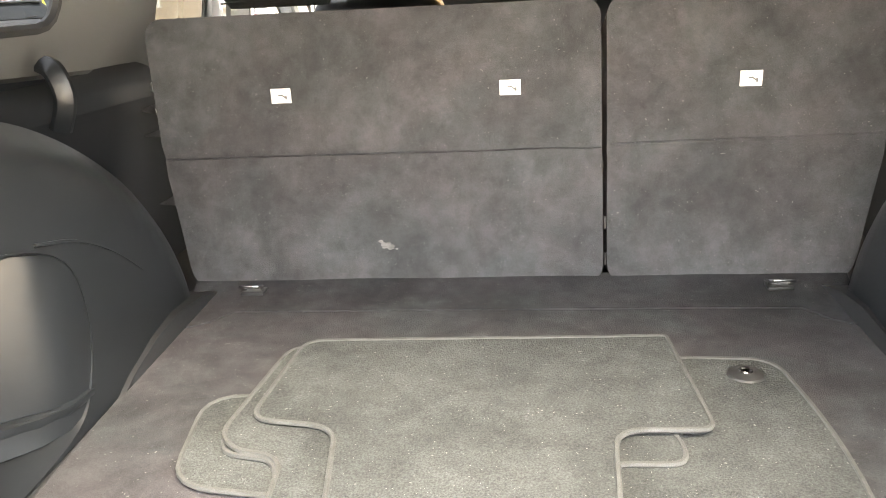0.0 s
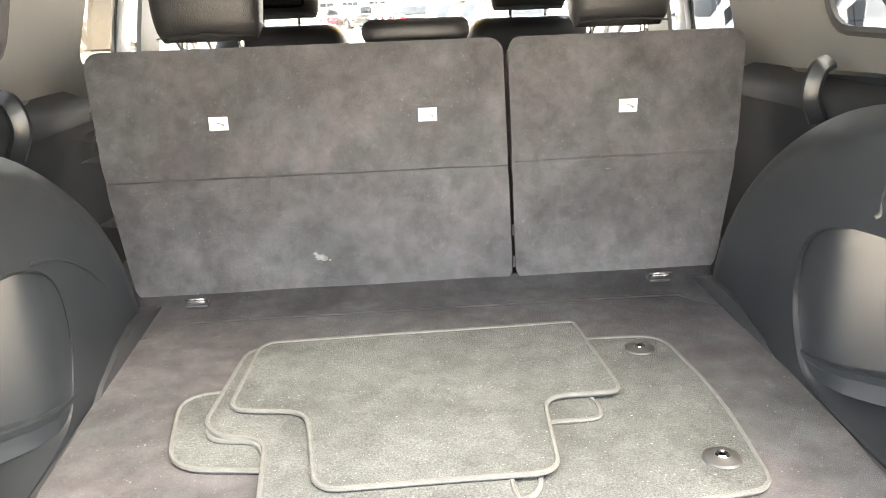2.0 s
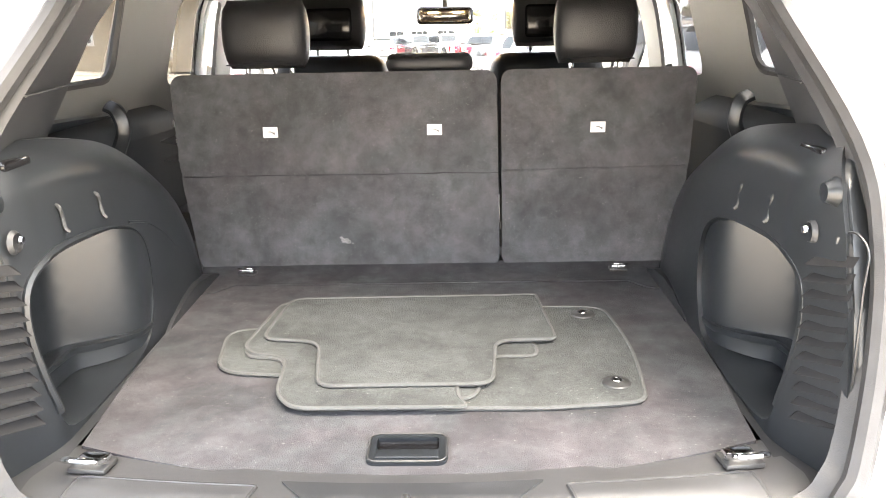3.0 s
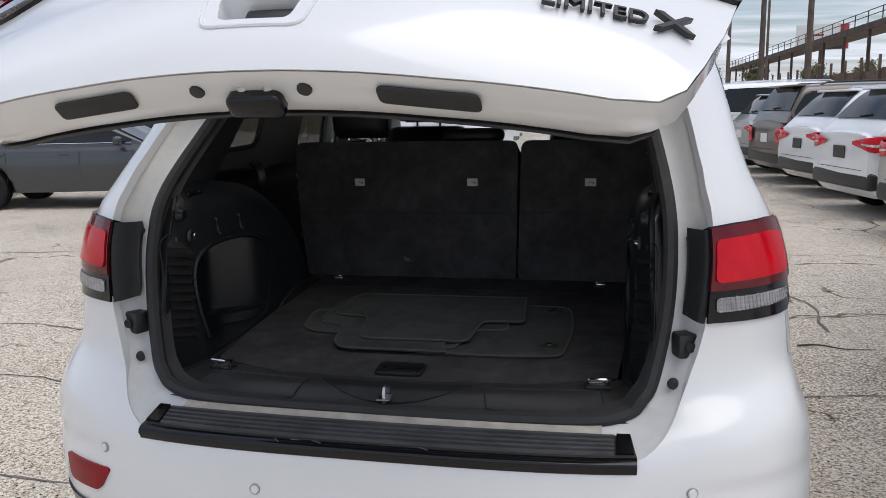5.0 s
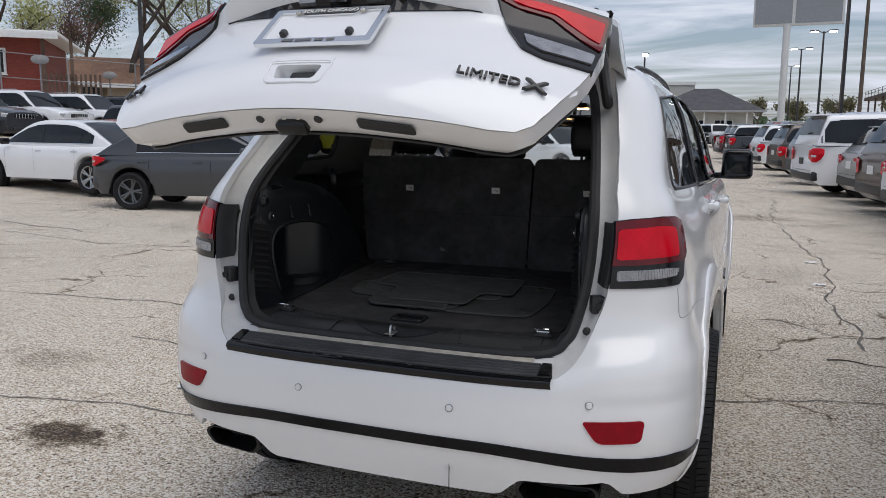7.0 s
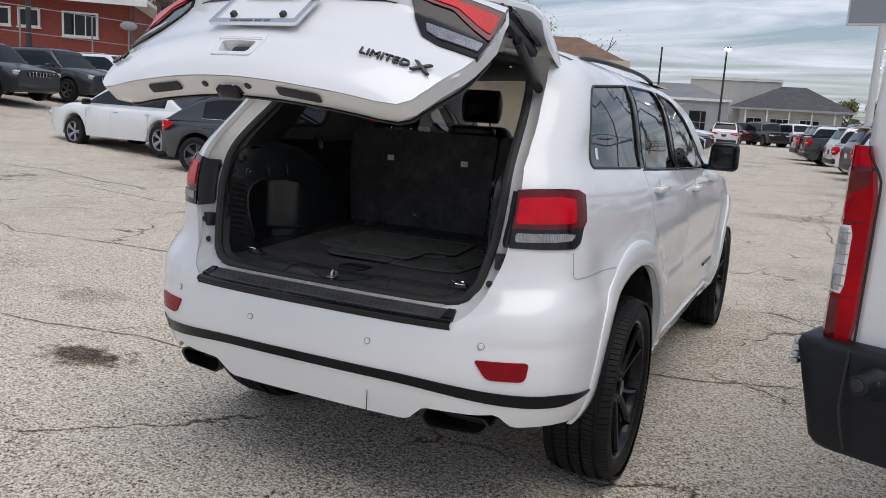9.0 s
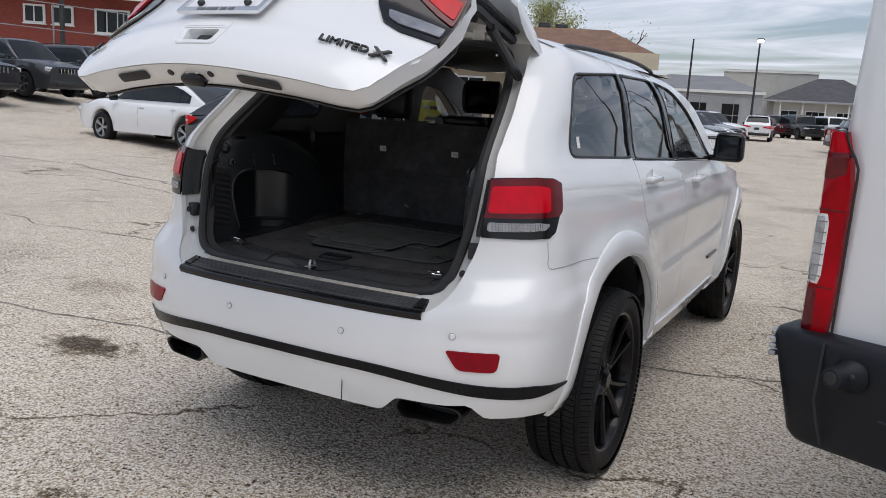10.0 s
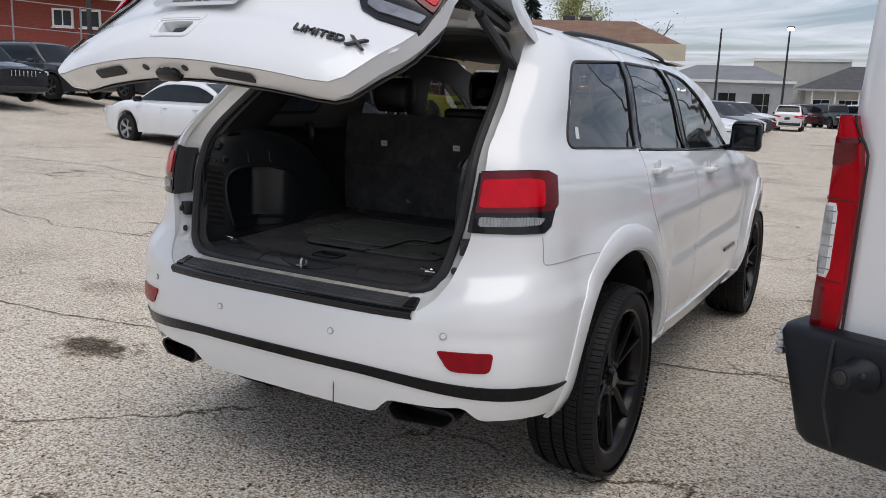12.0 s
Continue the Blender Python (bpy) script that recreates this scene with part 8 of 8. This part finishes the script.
fence_line("tall galvanised fence behind the parked cars", [far(-66, 36), far(-54, 37.5), far(-46, 41), far(-38, 42), far(-30, 43)], 3.3, 3.0, FENCE_METAL, (0.35, 0.68, 1.0))
fence_line("galvanised fence ahead of the sheds", [far(-15, 70), far(-4, 78)], 3.0, 3.0, FENCE_METAL, (0.5, 1.0))
for az, d, z in ((-47.6, 38, 2.9), (-43.5, 46, 2.6)):
    px, py = far(az, d)
    dish = thing("satellite_dish", "grey satellite dish on a post", "satellite dish", "", pose(px, py, ground_z(px, py), 0, 0, -az))
    part("mast", tube([(0, 0, 0), (0, 0, z)], 0.04, 6), FENCE_METAL, dish)
    part("bowl", moved(spun([(0, 0.0), (0.20, 0.02), (0.36, 0.07), (0.47, 0.14)], 22, "y"), pose(0, -0.2, z + 0.2, -30, 0, 0) @ Matrix.Diagonal((0.75, 0.7, 0.5, 1))), DISH_GREY, dish)


def pole(x, y, h, r, material, label, arm=0, lamps=0, name_="utility_pole"):
    z = ground_z(x, y)
    ob = thing(name_, label, "pole", "", pose(x, y, z))
    part("shaft", tube([(0, 0, 0), (0, 0, h)], [r, r * 0.62], 8), material, ob)
    if arm:
        part("cross_arm", block(arm, 0.10, 0.10, 0, 1, (0, 0, h - 0.5)), material, ob)
    for k in range(lamps):
        s = -1 if k else 1
        if lamps == 1:
            part("lamp_head", block(0.46, 0.40, 0.14, 0.05, 2, (0.05, 0, h + 0.10)), DARK_STEEL, ob, "lit flood lamp")
            part("lamp_glass", block(0.40, 0.36, 0.20, 0.06, 2, (0.05, -0.05, h + 0.0)), LAMP_LIGHT, ob, "lit lamp glass")
            break
        part("bracket", tube([(0, 0, h - 0.1), (s * 0.35, 0, h + 0.05)], 0.03, 5), material, ob)
        part("lamp_head", block(0.52, 0.34, 0.10, 0.02, 1, (s * 0.55, 0, h + 0.05)), DARK_STEEL, ob, "lit flood lamp")
        part("lamp_glass", block(0.46, 0.30, 0.06, 0.01, 1, (s * 0.55, -0.03, h - 0.02)), LAMP_LIGHT, ob, "lit lamp glass")
    return ob


for az, d, h, r, arm in ((-41.5, 40, 13, 0.11, 0.0), (-33.9, 52, 13, 0.15, 0), (-29.7, 50, 12, 0.20, 1.8), (-53.5, 39.5, 11, 0.12, 0), (-37, 58, 11, 0.14, 1.6), (-11.1, 62, 6.85, 0.10, 0)):
    px, py = far(az, d)
    pole(px, py, h, r, POLE_WOOD if arm else POLE_METAL, "tall weathered utility pole behind the lot", arm)
for az, d, h, r in ((6.1, 76, 14, 0.13), (7.3, 60, 14, 0.15), (9.3, 46, 14, 0.16), (9.7, 70, 15, 0.12), (12.1, 44, 14, 0.17), (17.1, 40, 14, 0.17)):
    px, py = far(az, d, 0.6, -1.5)
    pole(px, py, h, r, POLE_WOOD, "tall dark wooden pole by the fence", 0)
for az, d, h, n in ((4.3, 57, 7.7, 2), (3.1, 69, 7.7, 2), (2.6, 88, 7.7, 2), (5.6, 47, 9.5, 1), (-6.85, 58, 6.55, 1)):
    px, py = far(az, d)
    pole(px, py, h, 0.09, POLE_METAL, "dark lot lamp post with lit flood lamps", 0, n, "lamp_post")
for a, b, hz2 in (((-41.5, 40), (-33.9, 52), 11.5), ((-33.9, 52), (-29.7, 50), 11.0), ((-29.7, 50), (-20, 58), 10.8), ((-29.7, 50), (-37, 58), 10.2)):
    p, q = far(*a), far(*b)
    for k in range(3):
        pts = [(p[0] + (q[0] - p[0]) * t, p[1] + (q[1] - p[1]) * t, hz2 - 0.55 * k - 1.2 * math.sin(math.pi * t)) for t in [i / 10 for i in range(11)]]
        cable = part("overhead_cable", tube(pts, 0.018, 4), RUBBER, None)
        tagged(cable, "thin black overhead cable between poles", "cable", "overhead cables")
# blank sign on its post
px, py = far(2.3, 74)
sign = thing("roadside_sign", "tall blank grey sign on a pale post", "sign", "", pose(px, py, ground_z(px, py), 0, 0, -3))
part("post", tube([(-0.2, 0, 0), (-0.2, 0, 10.2)], 0.30, 12), SIGN_FRAME, sign)
part("frame", block(7.0, 0.45, 4.3, 0.05, 1, (0.6, 0, 12.2)), SIGN_FRAME, sign)
part("panel", block(2.9, 0.06, 3.9, 0, 1, (-1.3, -0.24, 12.2)), SIGN_GREY, sign, "blank grey panel")
part("panel", block(3.5, 0.06, 3.9, 0, 1, (2.15, -0.24, 12.2)), SIGN_GREY, sign, "blank grey panel")
# railway viaduct along the right-hand side
via = thing("railway_viaduct", "rusty elevated railway with railing and steel legs", "bridge")
part("deck", block(3.0, 150, 0.55, 0, 1, (24.0, 95, 8.0)), RUST, via)
for k in range(38):
    y = 22 + 4 * k
    part("railing_post", block(0.08, 0.08, 1.1, 0, 1, (22.6, y, 8.8)), RUST, via)
    if k % 2 == 0:
        part("leg", block(0.26, 0.26, 7.8, 0, 1, (22.8, y, 3.9)), RUST, via)
for z in (8.9, 9.35):
    part("railing", block(0.06, 150, 0.06, 0, 1, (22.6, 95, z)), RUST, via)
boards = thing("board_fence", "tall brown board fence below the railway", "fence")
for k in range(36):
    part("board_panel", block(0.08, 3.9, 3.4 + 0.15 * (k % 3), 0, 1, (17.5, 22 + 4 * k, 1.7)), BOARD, boards)
    part("post", block(0.16, 0.16, 4.4, 0, 1, (17.35, 20 + 4 * k, 2.2)), BOARD, boards)
px, py = far(12.7, 130)
bb = thing("billboard", "pale roadside billboard with a red corner on a steel post", "billboard", "", pose(px, py, 0, 0, 0, -12))
part("panel", block(7.0, 0.4, 3.6, 0, 1, (0, 0, 10.6)), WHITE_TRIM, bb)
part("red_area", block(1.1, 0.05, 3.4, 0, 1, (2.85, -0.23, 10.6)), PAINTS["red"], bb)
part("dark_area", block(2.4, 0.05, 1.9, 0, 1, (1.6, -0.25, 9.8)), DARK_STEEL, bb)
part("red_bar", block(2.0, 0.05, 0.25, 0, 1, (-0.8, -0.23, 10.9)), PAINTS["red"], bb)
part("post", tube([(0, 0, 0), (0, 0, 9)], 0.35, 8), RUST, bb)


def tree(x, y, h, spread, leaf, n_leaf, size, seed, label, trunk_r=0.22, bare=False, group="trees behind the lot"):
    r = random.Random(seed)
    z = ground_z(x, y)
    ob = thing("tree", label, "tree", group, pose(x, y, z))
    limbs, tips = [], []

    def grow(p, d, ln, rad, depth):
        pts = [p]
        for k in range(3):
            d = (d + Vector((r.uniform(-1, 1), r.uniform(-1, 1), r.uniform(-0.3, 0.7))) * 0.16).normalized()
            pts.append(pts[-1] + d * ln / 3)
        limbs.append((pts, rad))
        if depth >= 3:
            tips.extend(pts[1:])
            return
        for k in range(3 if depth < 2 else 3):
            a = r.uniform(0, 2 * math.pi)
            side_ = Vector((math.cos(a), math.sin(a), r.uniform(0.1, 0.7))).normalized()
            grow(pts[-1] if k else pts[2], (d * 0.55 + side_ * spread).normalized(), ln * r.uniform(0.58, 0.8), rad * 0.55, depth + 1)
    grow(Vector((0, 0, 0)), Vector((0, 0, 1)), h * 0.36, trunk_r, 0)
    bm = None
    for pts, rad in limbs:
        t_ = tube(pts, [rad * (1 - 0.13 * i) for i in range(4)], 5 if rad > 0.05 else 3, caps=False)
        bm = t_ if bm is None else merge(bm, t_)
    top_ = max(t.z for t in tips)
    k = h / top_
    part("trunk", bm, BARK, ob)
    verts, faces = [], []
    for i in range(n_leaf):
        t = r.choice(tips)
        c = t + Vector((r.gauss(0, 1), r.gauss(0, 1), r.gauss(0, 0.9))) * h * 0.045
        a, b = Vector((r.uniform(-1, 1), r.uniform(-1, 1), r.uniform(-1, 1))).normalized(), Vector((r.uniform(-1, 1), r.uniform(-1, 1), r.uniform(-1, 1))).normalized()
        s = size * r.uniform(0.5, 1.3)
        o = len(verts)
        verts += [c - a * s, c + b * s * 0.6, c + a * s, c - b * s * 0.6]
        faces.append((o, o + 1, o + 2, o + 3))
    if faces:
        me = bpy.data.meshes.new("crown")
        me.from_pydata([tuple(v) for v in verts], [], faces)
        me.materials.append(leaf)
        cr = new("crown", me)
        cr.parent = ob
    ob.scale = (k, k, k)
    return ob


TREES = [(-42.5, 58, 12.5, 0.85, LEAF_SPRING, 2600, 0.16, "bare-limbed tree in light spring leaf"), (-38.6, 60, 11.5, 0.8, LEAF_SPRING, 2400, 0.16, "tree in thin spring leaf"), (-50.5, 64, 10.5, 0.8, LEAF_SPRING, 2400, 0.18, "tree in spring leaf behind the brick building"),
         (-47.2, 66, 8.5, 0.85, LEAF_RUST, 1800, 0.17, "small tree with russet buds"), (-54, 68, 11, 0.8, LEAF_SPRING, 2000, 0.18, "tree in spring leaf"), (-45.0, 74, 10, 0.8, LEAF_DARK, 2000, 0.2, "darker tree farther back"),
         (-26.9, 70, 9.0, 0.85, LEAF_SPRING, 1600, 0.18, "tree in thin leaf above the brown roof"), (-22.0, 72, 9.0, 0.8, LEAF_SPRING, 1900, 0.18, "leafy tree above the brown roof"), (-15.8, 66, 7.4, 0.9, LEAF_RUST, 120, 0.12, "bare tree behind the brown roof"),
         (-3.0, 150, 9, 0.9, LEAF_SPRING, 1500, 0.3, "tree far beyond the showroom"), (0.8, 150, 11, 0.9, LEAF_SPRING, 1700, 0.32, "tree far beyond the showroom"), (3.4, 140, 10, 0.9, LEAF_SPRING, 1500, 0.3, "tree far beyond the lamp posts"), (6.0, 150, 11, 0.9, LEAF_SPRING, 1700, 0.32, "tree beyond the railway"),
         (9.0, 140, 10.5, 0.9, LEAF_RUST, 1500, 0.3, "russet tree beyond the railway"), (12.5, 120, 9.5, 0.9, LEAF_SPRING, 1500, 0.28, "tree beyond the railway"), (15.5, 110, 9.5, 0.9, LEAF_SPRING, 1500, 0.26, "thin tree beyond the railway"), (-34.5, 78, 9.0, 0.8, LEAF_RUST, 1400, 0.2, "tree behind the houses")]
for i, (az, d, h, sp, lf, n, s, lab) in enumerate(TREES):
    px, py = far(az, d)
    away = d > 100
    tree(px, py, h * (0.58 if away else 1.0), sp, LEAF_DULL if away else lf, int(n * (1.6 if away else 4.2)), s * (0.55 if away else 0.40), 20 + i, lab)
# fir above the brown roof
px, py = far(-23.9, 62)
fir = thing("tree", "dark fir tree above the brown roof", "tree", "", pose(px, py, ground_z(px, py)))
part("trunk", tube([(0, 0, 0), (0, 0, 9)], [0.2, 0.03], 6), BARK, fir)
r = random.Random(77)
verts, faces = [], []
for i in range(2600):
    t = r.random() ** 0.7
    rad = 2.0 * t + 0.1
    a, q = r.uniform(0, 2 * math.pi), r.random() ** 0.5
    c = Vector((math.cos(a) * rad * q, math.sin(a) * rad * q, 9.3 - 7.5 * t - 0.5 * q * t + r.uniform(-0.15, 0.15)))
    u = Vector((math.cos(a), math.sin(a), -0.35)) * 0.22
    v = Vector((-math.sin(a), math.cos(a), r.uniform(-0.4, 0.4))) * 0.12
    o = len(verts)
    verts += [c - u, c + v, c + u, c - v]
    faces.append((o, o + 1, o + 2, o + 3))
me = bpy.data.meshes.new("crown")
me.from_pydata([tuple(v) for v in verts], [], faces)
me.materials.append(NEEDLE)
new("crown", me).parent = fir
# distant tree line that closes the horizon
verts, faces = [], []
for i in range(9000):
    az, d = r.uniform(-100, 100) if i % 5 else r.uniform(100, 260), r.uniform(230, 300)
    px, py = far(az, d)
    hgt = 3.0 + 4.0 * (0.5 + 0.5 * noise.noise(Vector((az * 0.12, 0, 3))))
    c = Vector((px, py, r.random() ** 0.8 * hgt + 0.5))
    u, v = Vector((r.uniform(-1, 1), r.uniform(-1, 1), r.uniform(-0.6, 0.6))) * 1.5, Vector((r.uniform(-1, 1), r.uniform(-1, 1), r.uniform(-1, 1))) * 1.1
    o = len(verts)
    verts += [c - u, c + v, c + u, c - v]
    faces.append((o, o + 1, o + 2, o + 3))
me = bpy.data.meshes.new("tree_line")
me.from_pydata([tuple(v) for v in verts], [], faces)
me.materials.append(LEAF_DARK)
tagged(new("tree_line", me), "low distant line of trees round the lot", "trees", kind="stuff")
# an unseen building added behind the camera, for the paint and glass to reflect
bx, by = 2.0, -34.0
house("house", "unseen plain tan building added for reflections", bx, by, 180, 26, 10, 4.2, 6.0, TAN_BRICK, GREY_ROOF, 0.5, 0.3, windows=((-6, 2, 1.6, 1.4, 2), (0, 2, 1.6, 1.4, 2), (6, 2, 1.6, 1.4, 2)))


# ---- litter on the asphalt ----
def paper_scrap(x, y, size, turn, label, seed):
    r = random.Random(seed)
    n = 7
    rows = [[(size * (i / n - 0.5) * (1.0 - 0.25 * j / n), size * 0.6 * (j / n - 0.5), 0.006 + 0.012 * noise.noise(Vector((i * 0.7, j * 0.7, seed))) + 0.018 * (abs(i / n - 0.4) ** 2)) for i in range(n + 1)] for j in range(n + 1)]
    bm = loft(rows)
    thicken(bm, 0.0015)
    ob = part("paper_scrap", bm, LABEL_WHITE, None, smooth=60, m=pose(x, y, 0.004, 0, 0, turn))
    tagged(ob, label, "litter", "litter on the lot")
    return ob


paper_scrap(-1.87, 1.56, 0.10, 35, "crumpled white paper scrap lying on the asphalt", 3)
paper_scrap(1.76, 7.69, 0.14, 5, "flattened white carton scrap lying beside a crack", 5)
paper_scrap(1.74, 6.28, 0.12, -8, "flattened pale wrapper lying beside a crack", 9)
twig = part("twig", tube(smooth_line([(0, 0, 0.008), (0.12, 0.03, 0.012), (0.26, -0.01, 0.010), (0.42, 0.03, 0.008)], 4), [0.006 - 0.0003 * k for k in range(13)], 5), BARK, None, m=pose(1.55, 3.51, 0, 0, 0, -8))
tagged(twig, "thin dry brown twig lying on the asphalt", "twig")
